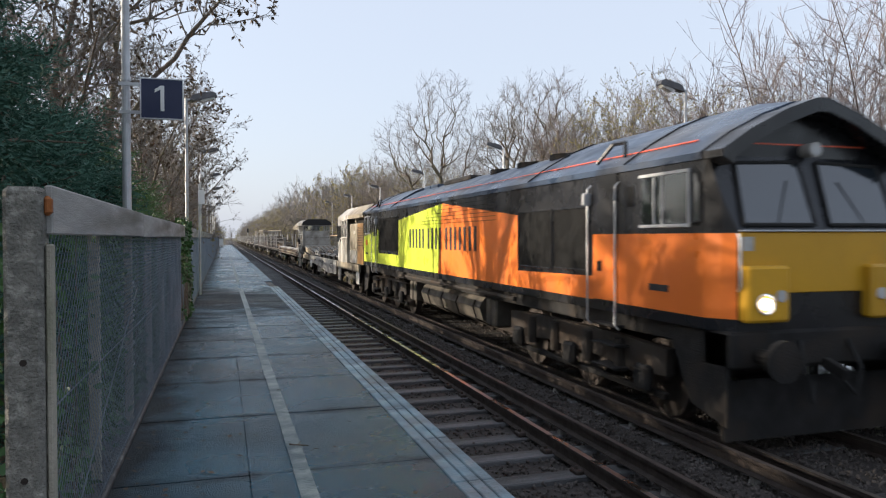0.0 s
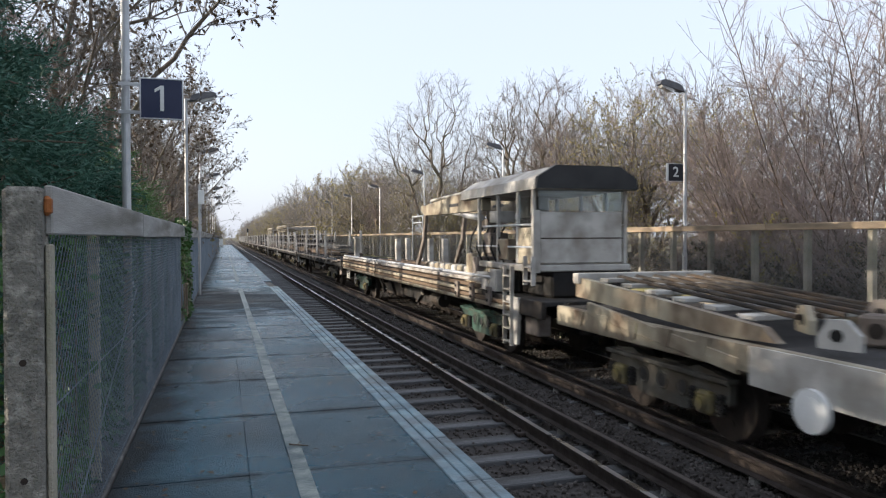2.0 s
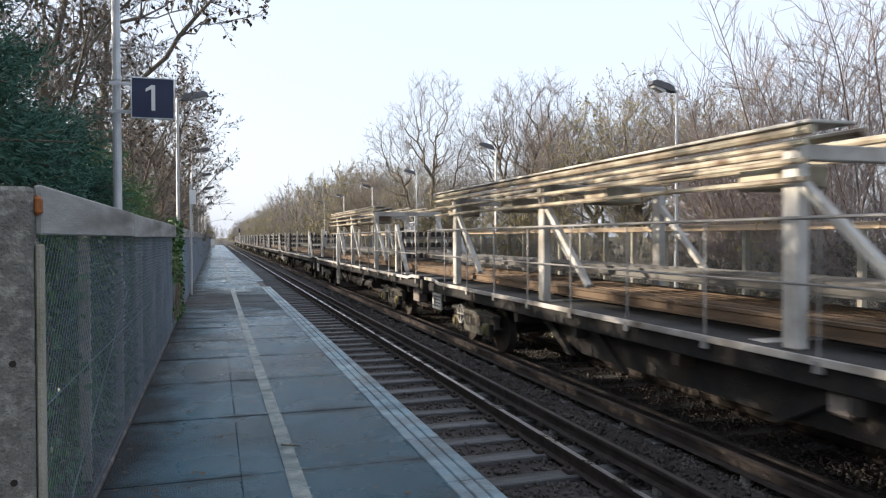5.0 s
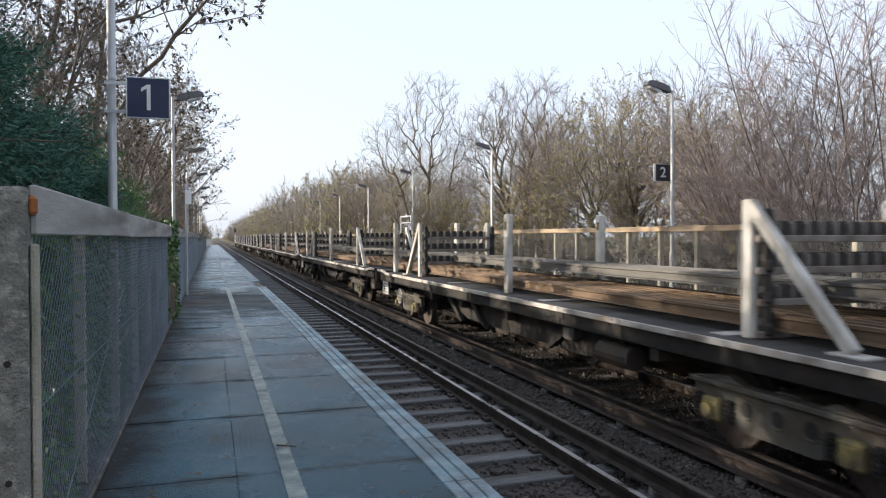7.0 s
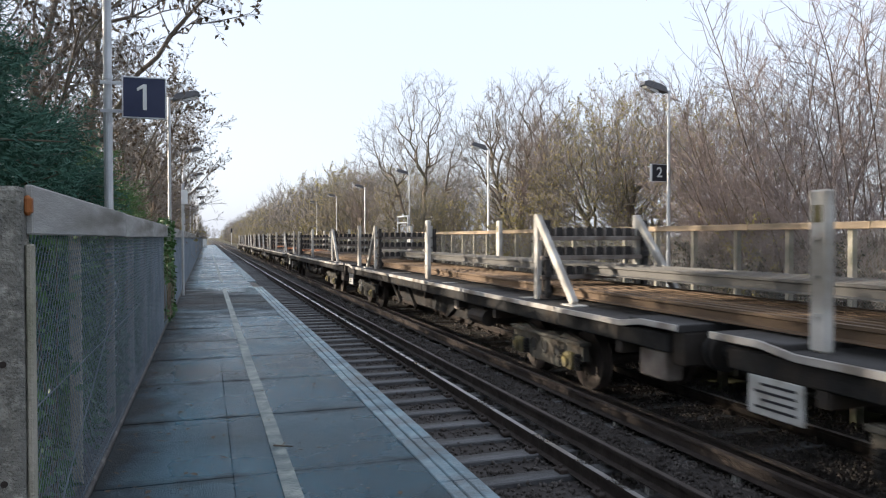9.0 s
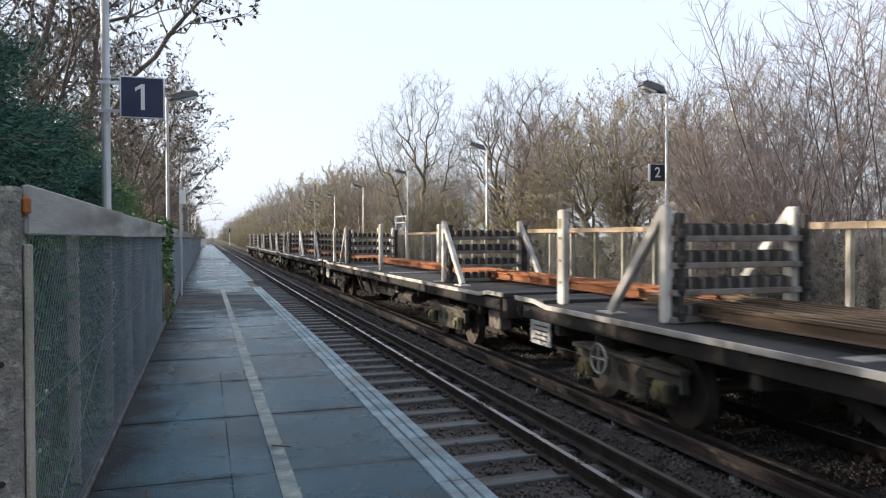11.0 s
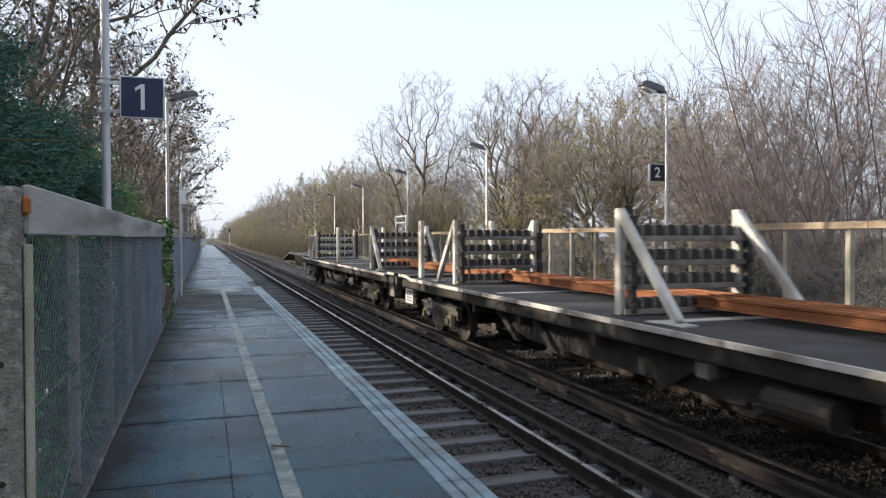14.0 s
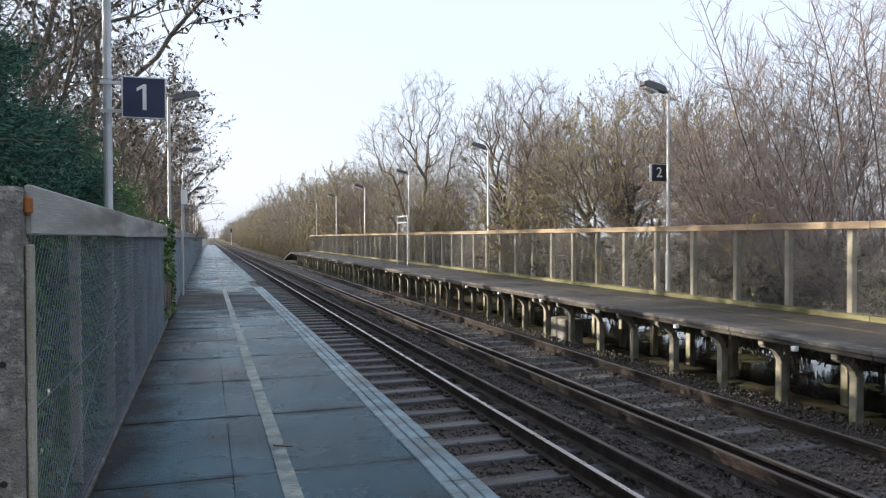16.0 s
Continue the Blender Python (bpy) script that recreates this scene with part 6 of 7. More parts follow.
        for e in (-1, 1):
            part("lamp_box", Shape().box(e * 0.55, e * 1.1, *sorted((f(-0.14), f(0.05))), 1.42, 2.02, 0.03), col, L, "yellow lamp housing")
            lit = main and e < 0
            part("headlight", Shape().rod((e * 0.88, f(-0.13), 1.62), (e * 0.88, f(-0.16), 1.62), 0.058, n=18), LAMPON if lit else LAMPOFF, L, "lit round headlight" if lit else "round headlight")
            part("marker_light", Shape().rod((e * 0.68, f(-0.13), 1.7), (e * 0.68, f(-0.155), 1.7), 0.065, n=14), LAMPOFF, L)
            part("lamp_rim", Shape().ring((e * 0.88, f(-0.15), 1.62), (0, 1, 0), 0.105, 0.012), GALV, L)
            part("nose_grab_rail", Shape().pipe([(e * 1.13, f(-0.02), 1.75), (e * 1.13, f(-0.06), 1.8), (e * 1.13, f(-0.06), 2.3), (e * 1.13, f(-0.02), 2.36)], 0.013, 6), GALV, L)
            # raked windscreen
            q = [(e * 0.1, 2.46), (e * 1.04, 2.46), (e * 0.98, 3.14), (e * 0.13, 3.17)]
            gl = Shape()
            ring = lambda off: [(x, f(0.3 * (z - 2.4) / 0.88 - off), z) for x, z in q]
            gl.loft([ring(0.012), ring(0.02)])
            part("windscreen", gl, SKYGLASS, L, "raked windscreen reflecting the sky")
            gsk = Shape()
            pts = ring(0.02)
            gsk.pipe(pts + [pts[0]], 0.022, 6)
            part("gasket", gsk, RUBBER, L)
            part("wiper", Shape().rod((e * 0.6, f(0.0), 2.46), (e * 0.35, f(0.16), 2.95), 0.008, n=5), RUBBER, L)
            part("warning_plate", Shape().box(e * 0.93, e * 1.07, *sorted((f(-0.024), f(-0.02))), 2.18, 2.33), PLATE, L)
        part("roof_headlight", Shape().rod((0, f(0.28), 3.3), (0, f(0.1), 3.3), 0.075, 0.085, 18), PALEGREY, L, "round white high headlight")
        part("lamp_lens", Shape().rod((0, f(0.1), 3.3), (0, f(0.09), 3.3), 0.065, n=16), LAMPOFF, L)
        part("fascia_stripe", Shape().box(-0.95, 0.95, *sorted((f(0.27), f(0.28))), 3.36, 3.375), REDLINE, L)
        part("bumper_beam", Shape().box(-1.25, 1.25, *sorted((f(-0.05), f(0.4))), 0.92, 1.32, 0.03), GRIME, L, "black buffer beam")
        part("snowplough", Shape().loft([[(-1.2, f(0.1), 0.12), (-1.2, f(0.2), 0.75), (1.2, f(0.2), 0.75), (1.2, f(0.1), 0.12)], [(-1.2, f(0.16), 0.12), (-1.2, f(0.26), 0.75), (1.2, f(0.26), 0.75), (1.2, f(0.16), 0.12)]]), GRIME, L)
        add_buffers(L, f(-0.05), -d)
        part("hose", Shape().pipe([(0.3, f(-0.06), 1.2), (0.34, f(-0.2), 0.9), (0.3, f(-0.18), 0.6), (0.2, f(-0.1), 0.75)], 0.025, 6), RUBBER, L)
        part("hose", Shape().pipe([(-0.35, f(-0.06), 1.2), (-0.4, f(-0.2), 0.85), (-0.3, f(-0.18), 0.55), (-0.2, f(-0.1), 0.75)], 0.025, 6), RUBBER, L)
    # roof plant
    for y in (6.0, 7.6, 9.2):
        part("roof_fan", Shape().rod((0, y, 3.74), (0, y, 3.88), 0.42, n=20).rod((0, y, 3.88), (0, y, 3.9), 0.1, n=10), GRIME, L, "round roof fan")
    part("silencer", Shape().box(-0.35, 0.35, 11.0, 13.2, 3.76, 3.92, 0.05), GRIME, L, "sooty exhaust silencer")
    for y in (13.8, 14.6):
        part("roof_hatch", Shape().box(-0.35, 0.35, y, y + 0.7, 3.76, 3.89, 0.02), ROOFP, L)
    # underframe
    tank = [(-1.12, 0.98), (-1.18, 0.84), (-1.1, 0.58), (-0.75, 0.4), (0.75, 0.4), (1.1, 0.58), (1.18, 0.84), (1.12, 0.98), (1.0, 1.1), (-1.0, 1.1)]
    part("fuel_tank", Shape().prism(tank, 7.9, 12.6), TANKM, L, "rounded dirty fuel tank")
    for y in (8.3, 9.5, 10.7, 11.9):
        part("tank_strap", Shape().pipe([(x * 1.01, y, z) for x, z in tank[:5]], 0.02, 5), GRIME, L)
    part("solebar", Shape().box(-1.22, 1.22, 0.5, 20.0, 1.1, 1.33, 0.02), GRIME, L)
    for k, y in enumerate((6.9, 7.2, 13.1, 13.5)):
        part("equipment_box", Shape().box(-1.2, -0.6, y, y + 0.26, 0.55, 1.1, 0.03), TANKM, L)
    part("side_pipe", Shape().rod((-1.24, 5.8, 1.2), (-1.24, 14.8, 1.2), 0.045, n=8), FRAMEM, L)
    three_axle_bogie(L, 3.75)
    three_axle_bogie(L, 16.95)
    movers.append((L, 0.21))


# machine wagons ---------------------------------------------------------
def ladder(parent, x, y, z0, z1, label="pale steel ladder"):
    s = Shape()
    for d in (-0.17, 0.17):
        s.box(x - 0.04, x + 0.04, y + d - 0.015, y + d + 0.015, z0, z1, 0.004)
    z = z0 + 0.06
    while z < z1:
        s.box(x - 0.05, x + 0.05, y - 0.17, y + 0.17, z, z + 0.025, 0.003)
        z += 0.24
    part("ladder", s, PALEGREY, parent, label)


def window(parent, x, y0, y1, z0, z1, e):
    part("window", Shape().box(x, x + e * 0.012, y0, y1, z0, z1, 0.003), DARKGLASS, parent)
    # black plate in place of the dark interior
    part("window_back", Shape().box(x - e * 0.012, x - e * 0.004, y0, y1, z0, z1), GRILLE, parent)
    part("window_frame", Shape().pipe([(x + e * 0.012, y0, z0), (x + e * 0.012, y1, z0), (x + e * 0.012, y1, z1), (x + e * 0.012, y0, z1), (x + e * 0.012, y0, z0)], 0.02, 5), RUBBER, parent)


def machine_frame(w, side_mat):
    part("deck", Shape().box(-1.2, 1.2, 0.3, 20.8, 1.16, 1.24, 0.01), DECKM, w)
    part("centre_sill", Shape().box(-0.4, 0.4, 0.6, 20.5, 0.6, 1.16, 0.03), FRAMEM, w)
    for e in (-1, 1):
        part("solebar", Shape().box(e * 1.18, e * 1.28, 0.3, 20.8, 0.95, 1.25, 0.015), side_mat, w, "dirty painted solebar")


def power_wagon():
    w = base("power_wagon", "cream rail-handling power wagon with engine house and crew cab", "wagon")
    machine_frame(w, CREAM)
    # engine house
    part("engine_house", Shape().box(-1.27, 1.27, -0.75, 2.15, 1.27, 2.88, 0.03), CREAM, w, "scuffed cream engine house")
    part("louvre_panel", Shape().box(-1.2, 1.2, -0.78, -0.74, 1.6, 2.75, 0.01), CREAM, w)
    for k in range(12):
        part("louvre", Shape().beam((-0.9, -0.79, 2.0 + k * 0.065), (0.9, -0.79, 2.0 + k * 0.065), 0.03, 0.03, 0.004), FRAMEM, w)
        part("louvre", Shape().box(-1.285, -1.27, -0.7, 0.35, 2.0 + k * 0.065, 2.025 + k * 0.065), FRAMEM, w)
    for y in (0.55, 1.1, 1.65):
        part("locker_door", Shape().box(-1.3, -1.27, y, y + 0.5, 1.3, 1.8, 0.012), PALEGREY, w, "grey locker door")
    part("brown_panel", Shape().box(-1.279, -1.268, -0.74, 0.42, 1.3, 2.87, 0.004), BROWNP, w, "rust-brown louvred side panel")
    part("canopy_end", Shape().prism([(-1.28, 3.08), (-1.28, 3.24), (-0.84, 3.6), (0.84, 3.6), (1.28, 3.24), (1.28, 3.08)], -0.87, -0.85), BROWNP, w)
    part("side_door", Shape().box(-1.292, -1.27, 0.5, 2.1, 1.88, 2.84, 0.012), CREAM, w)
    part("notice", Shape().box(-1.297, -1.292, 1.0, 1.16, 2.45, 2.6), WHITE, w)
    # black box fills the open gap below the canopy in place of its shade
    part("duct", Shape().box(-1.0, 1.0, -0.7, 2.0, 2.88, 3.12, 0.03), GRIME, w, "black fill for the shaded gap under the canopy")
    part("duct_post", Shape().box(-1.25, -1.15, 0.9, 1.0, 2.88, 3.15), CREAM, w)
    # canopy and cab roof
    prof = [(-1.3, 3.1), (-1.3, 3.25), (-0.85, 3.62), (0.85, 3.62), (1.3, 3.25), (1.3, 3.1)]
    part("canopy", Shape().prism(prof, -0.85, 1.0), CREAM, w, "cream canopy roof")
    part("canopy", Shape().prism(prof, 1.05, 2.5), CREAM, w)
    part("cab_roof", Shape().loft([[(x * s, y, 3.1 + (z - 3.1) * s) for x, z in prof] for y, s in ((2.55, 1.0), (5.3, 1.0), (5.75, 0.93))]), PALEGREY, w, "pale cab roof")
    # walkway with silencers
    for y in (2.45, 2.85):
        part("filter_can", Shape().rod((-1.0, y, 1.3), (-1.0, y, 2.55), 0.17, n=14), PALEGREY, w, "tall grey filter canister")
    part("bulkhead", Shape().box(-1.0, 1.0, 2.2, 2.26, 1.25, 3.1, 0.01), GRIME, w)
    part("crew_cab", Shape().box(-1.27, 1.27, 3.3, 5.6, 1.15, 3.12, 0.05), PALEGREY, w, "pale grey crew cab")
    part("cab_door", Shape().box(-1.3, -1.27, 3.55, 4.25, 1.25, 3.0, 0.012), PALEGREY, w)
    part("mesh_window", Shape().box(-1.312, -1.3, 2.5, 4.1, 2.35, 3.05, 0.003), GRILLE, w, "dark wire-mesh window")
    wires = Shape()
    for k in range(12):
        wires.box(-1.318, -1.312, 2.5, 4.1, 2.38 + k * 0.057, 2.386 + k * 0.057)
    tagged(part("window_mesh", wires, TUBEM, w), kind="stuff")
    part("window_tube", Shape().pipe([(-1.33, 2.5, 2.33), (-1.33, 4.1, 2.33), (-1.33, 4.1, 3.07), (-1.33, 2.5, 3.07), (-1.33, 2.5, 2.33)], 0.03, 7).rod((-1.33, 3.3, 2.33), (-1.33, 3.3, 3.07), 0.03, n=7).rod((-1.33, 4.05, 3.04), (-1.33, 3.34, 2.5), 0.022, n=7).rod((-1.33, 3.26, 3.04), (-1.33, 2.6, 2.5), 0.022, n=7), PALEGREY, w, "pale tubular window guard")
    part("door_rail", Shape().pipe([(-1.36, 3.5, 1.25), (-1.36, 3.5, 2.2), (-1.36, 3.6, 2.28), (-1.36, 4.3, 2.28), (-1.36, 4.4, 2.2), (-1.36, 4.4, 1.25)], 0.02, 7), PALEGREY, w, "looped handrail beside the cab door")
    window(w, -1.285, 4.7, 5.45, 2.15, 2.85, -1)
    part("cab_end_window", Shape().box(-1.0, 1.0, 5.6, 5.615, 2.2, 2.95, 0.004), DARKGLASS, w)
    for z in (2.95, 3.05):
        part("horn", Shape().rod((-1.2, 5.62, z - 0.1), (-1.2, 5.95, z - 0.1), 0.03, 0.06, 10), GRIME, w)
    ladder(w, -1.28, 5.0, 0.4, 1.3)
    part("data_panel", Shape().box(-1.3, -1.26, 0.0, 0.7, 0.5, 0.95, 0.01), PLATE, w)
    # side skirts and boxes of the flat half
    part("skirt", Shape().plate([(5.9, 0.6), (5.9, 1.24), (16.4, 1.24), (16.4, 0.85), (12.2, 0.78), (9.0, 0.58)], -1.31, -1.281), PALEGREY, w, "pale grey side skirt with a dark painted mark")
    part("painted_mark", Shape().plate([(7.0, 1.05), (7.0, 1.1), (7.9, 1.1), (7.9, 1.05)], -1.316, -1.311), DARKMARK, w)
    part("painted_mark", Shape().plate([(6.9, 0.72), (7.25, 0.98), (7.35, 0.98), (7.1, 0.72)], -1.316, -1.311), DARKMARK, w)
    part("painted_mark", Shape().plate([(7.35, 0.84), (8.0, 0.99), (8.0, 0.95), (7.5, 0.8)], -1.316, -1.311), DARKMARK, w)
    part("equipment_box", Shape().box(-1.3, -0.7, 8.2, 9.0, 0.42, 0.95, 0.02), CREAM, w)
    part("equipment_box", Shape().box(-1.3, -0.7, 11.0, 11.7, 0.5, 0.95, 0.02), CREAM, w)
    for k in range(5):
        part("lettering", Shape().box(-1.315, -1.311, 10.4, 11.2 - 0.1 * (k % 2), 0.84 + k * 0.07, 0.865 + k * 0.07), DARKMARK, w)
    # chutes and rollers lying along the deck
    for x in (-0.95, -0.6, 0.1, 0.55, 0.95):
        part("chute_rail", Shape().box(x - 0.05, x + 0.05, 6.0, 15.0, 1.25, 1.37, 0.012), GREYRAIL, w, "grey chute rail lying on the deck")
    r = np.random.default_rng(4)
    for k in range(5):
        y = 14.5 + k * 0.36
        x = -1.0 + 2.0 * r.uniform()
        h = 1.4 + 0.2 * r.uniform()
        m = Matrix.Translation((x, y, 0)) @ pose(0, 0, 0, 0, 0, r.uniform(-30, 30))
        part("roller_box", Shape().box(-0.15, 0.15, -0.17, 0.17, 1.25, h, 0.03, m), (PALEGREY, BARM, FRAMEM)[k % 3], w, "pale roller block")
        part("roller_disc", Shape().rod(m @ Vector((-0.154, 0, h - 0.15)), m @ Vector((-0.16, 0, h - 0.15)), 0.08, n=12), GRIME, w)
    # guide plates with round eyes, lifting lugs and pipes round the foot of the ramp
    for k, (x, y, a, z) in enumerate(((-0.98, 15.6, 20, 1.3), (-0.7, 16.3, -25, 1.36), (-0.2, 15.2, 40, 1.3), (0.5, 14.7, -25, 1.34), (0.85, 14.9, 30, 1.36), (0.2, 16.2, 15, 1.4))):
        m = Matrix.Translation((x, y, z)) @ pose(0, 0, 0, 0, 0, a)
        outline = [(-0.19, 0.0), (0.19, 0.0), (0.2, 0.1), (0.1, 0.27), (-0.06, 0.28), (-0.19, 0.14)]
        plate = Shape().loft([[m @ Vector((d, p, q)) for p, q in outline] for d in (-0.035, 0.035)])
        part("guide_plate", plate, (PALEGREY, CREAM, BARM)[k % 3], w, "pale guide plate with a round eye")
        for d in (-0.038, 0.038):
            # flat disc in a dark colour stands in for the shaded round hole
            part("plate_eye", Shape().rod(m @ Vector((d - 0.004, 0.02, 0.13)), m @ Vector((d + 0.004, 0.02, 0.13)), 0.06, n=14), (BROWNP if k % 4 == 3 else GRIME), w)
    for x, z in ((-1.12, 1.42), (-0.78, 1.44), (0.42, 1.42), (0.78, 1.44)):
        part("deck_pipe", Shape().rod((x, 6.2, z), (x, 13.3, z), 0.045, n=8), TUBEM, w, "long grey pipe along the deck")
        for k in range(4):
            part("pipe_clip", Shape().box(x - 0.07, x + 0.07, 7.0 + k * 1.8, 7.12 + k * 1.8, 1.25, z + 0.06, 0.01), FRAMEM, w)
    for y, l in ((14.2, 0.55), (12.3, 0.3), (11.9, 0.4)):
        part("lettering", Shape().box(-1.316, -1.311, y - l, y, 1.02, 1.11), DARKMARK, w)
    for y in (9.9, 12.0, 12.6):
        part("drop_bracket", Shape().plate([(y, 0.8), (y + 0.4, 0.8), (y + 0.34, 0.45), (y + 0.06, 0.45)], -1.29, -1.25), PALEGREY, w, "pale drop bracket under the skirt")
    for k in range(6):
        y = 16.3 + k * 0.72
        part("ramp_bracket", Shape().plate([(y, 1.24), (y + 0.3, 1.24), (y + 0.22, 1.02), (y + 0.08, 1.02)], -1.3, -1.24), CREAM, w)
        part("ramp_rod", Shape().rod((-0.8 + 0.3 * k, 16.3, 1.52), (-0.7 + 0.3 * k, 19.9, 1.74), 0.03, n=7), FRAMEM, w)
    for x in (-1.1, 1.1):
        part("ramp_side", Shape().plate([(16.2, 1.28), (16.4, 1.42), (20.4, 1.72), (20.4, 1.42), (17.0, 1.25)], x - 0.05, x + 0.05), CREAM, w, "sloping cream ramp beam")
    for k in range(6):
        part("ramp_slat", Shape().box(-1.0, 1.0, 16.7 + k * 0.6, 16.95 + k * 0.6, 1.44 + k * 0.045, 1.5 + k * 0.045, 0.01), PALEGREY, w)
    part("ramp_header", Shape().box(-1.2, 1.2, 20.25, 20.42, 1.62, 1.78, 0.015), PALEGREY, w, "pale cross beam at the ramp end")
    part("handwheel", Shape().rod((-1.38, 15.55, 0.78), (-1.32, 15.55, 0.78), 0.2, n=24).rod((-1.385, 15.55, 0.78), (-1.38, 15.55, 0.78), 0.13, n=20), WHITE, w, "white disc handwheel")
    for e in (-1, 1):
        part("bracing", Shape().beam((e * 1.26, 16.6, 1.0), (e * 1.26, 19.8, 1.3), 0.06, 0.18, 0.01), CREAM, w)
    add_bogie(w, 3.2)
    add_bogie(w, 18.2)
    add_buffers(w, 0.3, -1)
    add_buffers(w, 20.8, 1)
    movers.append((w, STARTS[0]))


def gripper_wagon():
    w = base("crane_wagon", "pale rail-handling wagon with glazed cab, lifting arm and stacked beams", "wagon")
    machine_frame(w, FRAMEM)
    # cab on its pedestal
    part("pedestal", Shape().box(-0.8, 0.8, 0.9, 3.0, 1.25, 1.75, 0.04), GRIME, w)
    part("cab_floor", Shape().box(-1.2, 0.75, 0.85, 3.6, 1.72, 1.84, 0.02), PALEGREY, w)
    part("cab_front", Shape().box(-1.05, 0.6, 0.88, 0.96, 1.85, 2.78, 0.03), PALEGREY, w, "flat grey cab front panel")
    part("cab_seam", Shape().box(-1.05, 0.6, 0.872, 0.88, 2.3, 2.32), FRAMEM, w)
    part("cab_glass", Shape().box(-1.05, 0.6, 0.9, 0.915, 2.8, 3.2), DARKGLASS, w)
    part("cab_core", Shape().box(-0.8, 0.5, 1.6, 2.6, 1.84, 2.7, 0.03), GRIME, w)
    for y, e in ((0.92, -1), (0.92, 1), (1.6, -1), (1.6, 1), (2.6, -1), (2.6, 1), (3.7, -1), (3.7, 1)):
        part("cab_pillar", Shape().box(-0.24 + e * 0.9 - 0.035, -0.24 + e * 0.9 + 0.035, y - 0.035, y + 0.035, 1.84, 3.25, 0.01), PALEGREY, w)
    for x in (-1.17, 0.64):
        part("side_panel", Shape().box(x, x + 0.05, 1.0, 1.55, 1.85, 2.5, 0.01), CREAM, w)
        part("side_rail", Shape().rod((x, 0.92, 2.55), (x, 3.4, 2.55), 0.02, n=6), GALV, w)
        part("side_glass", Shape().box(x + 0.02, x + 0.03, 1.05, 1.52, 2.52, 3.18), DARKGLASS, w)
    prof = [(-1.22, 3.16), (-1.18, 3.36), (-0.85, 3.56), (0.37, 3.56), (0.7, 3.36), (0.74, 3.16)]
    part("roof_front", Shape().prism([(x * 1.01, z + 0.01) for x, z in prof], 0.6, 0.72), CHARCOAL, w, "charcoal roof front")
    part("cab_wing", Shape().box(-1.2, -1.06, 0.8, 0.9, 1.7, 2.8, 0.01), PALEGREY, w)
    part("cab_roof", Shape().loft([[(x, y, 3.16 + (z - 3.16) * s) for x, z in prof] for y, s in ((0.65, 0.8), (1.0, 1), (4.75, 1))]), PALEGREY, w, "curved canopy roof")
    part("roof_lip", Shape().pipe([(-1.2, 0.63, 3.2), (-0.8, 0.63, 3.5), (0.32, 0.63, 3.5), (0.72, 0.63, 3.2)], 0.03, 6), GRIME, w)
    ladder(w, -1.3, 0.75, 1.5, 2.0)
    ladder(w, -1.32, 1.65, 0.35, 1.8)
    part("step_skirt", Shape().plate([(1.2, 1.25), (1.9, 1.25), (1.5, 0.4), (1.3, 0.4)], -1.3, -1.24), PALEGREY, w)
    # machinery behind the cab
    r = np.random.default_rng(9)
    for k in range(16):
        x, y = -1.15 + 0.5 * r.uniform(), 2.2 + 2.2 * r.uniform()
        part("valve_block", Shape().box(x - 0.12, x + 0.12, y - 0.16, y + 0.16, 1.26, 1.5 + 0.5 * r.uniform(), 0.025), (PALEGREY, CREAM, GRIME)[k % 3], w)
    # lockers, brackets, flanges and hoses along the near side of the machinery
    for k, (y0, y1, z0, z1, x0) in enumerate(((2.75, 3.55, 1.27, 1.62, -1.28), (3.6, 3.95, 1.27, 1.92, -1.24), (4.0, 4.4, 1.27, 1.78, -1.2), (2.35, 2.7, 1.27, 1.7, -1.3), (3.0, 3.4, 2.0, 2.42, -1.17), (2.0, 2.5, 1.9, 2.3, -1.19), (2.6, 3.0, 2.62, 2.85, -1.18))):
        part("locker", Shape().box(x0, x0 + 0.4, y0, y1, z0, z1, 0.02), (PALEGREY, BARM, CREAM)[k % 3], w, "scuffed pale locker")
    for k, y in enumerate((2.55, 3.55, 4.55)):
        part("flange", Shape().plate([(y - 0.1, 1.36), (y + 0.1, 1.36), (y + 0.13, 1.15), (y + 0.03, 1.0), (y - 0.08, 1.0), (y - 0.13, 1.15)], -1.39, -1.345), BARM, w, "pale bolted flange plate")
        for dz in (1.1, 1.27):
            part("flange_bolt", Shape().rod((-1.42, y, dz), (-1.4, y, dz), 0.035, n=6), GRIME, w)
    part("slew_post", Shape().rod((-0.75, 3.95, 1.9), (-0.75, 3.95, 2.9), 0.13, n=14).box(-0.98, -0.52, 3.72, 4.18, 2.55, 2.72, 0.03), BARM, w, "grey slewing post under the arm")
    for k in range(5):
        y = 2.3 + 0.42 * k
        part("hydraulic_hose", Shape().pipe([(-1.1, y, 1.75), (-1.22, y + 0.1, 2.1), (-1.12, y + 0.3, 2.35), (-0.95, y + 0.35, 2.6)], 0.02, 6), RUBBER, w)
    part("lower_rail", Shape().rod((-1.17, 0.92, 2.15), (-1.17, 3.7, 2.15), 0.02, n=6), GALV, w)
    part("mast", Shape().box(-0.25, 0.25, 3.2, 3.8, 1.25, 3.3, 0.04), PALEGREY, w)
    for x in (-1.02, 0.1):
        part("lifting_arm", Shape().loft([[(x - 0.1, y, z - h), (x - 0.1, y, z + h), (x + 0.1, y, z + h), (x + 0.1, y, z - h)] for y, z, h in ((3.6, 3.12, 0.22), (5.8, 3.1, 0.2), (8.1, 3.05, 0.13), (8.5, 3.12, 0.08))]), CREAM, w, "long cream lifting arm")
        part("arm_mark", Shape().box(x - 0.104, x - 0.1, 5.2, 5.9, 3.05, 3.12), DARKMARK, w)
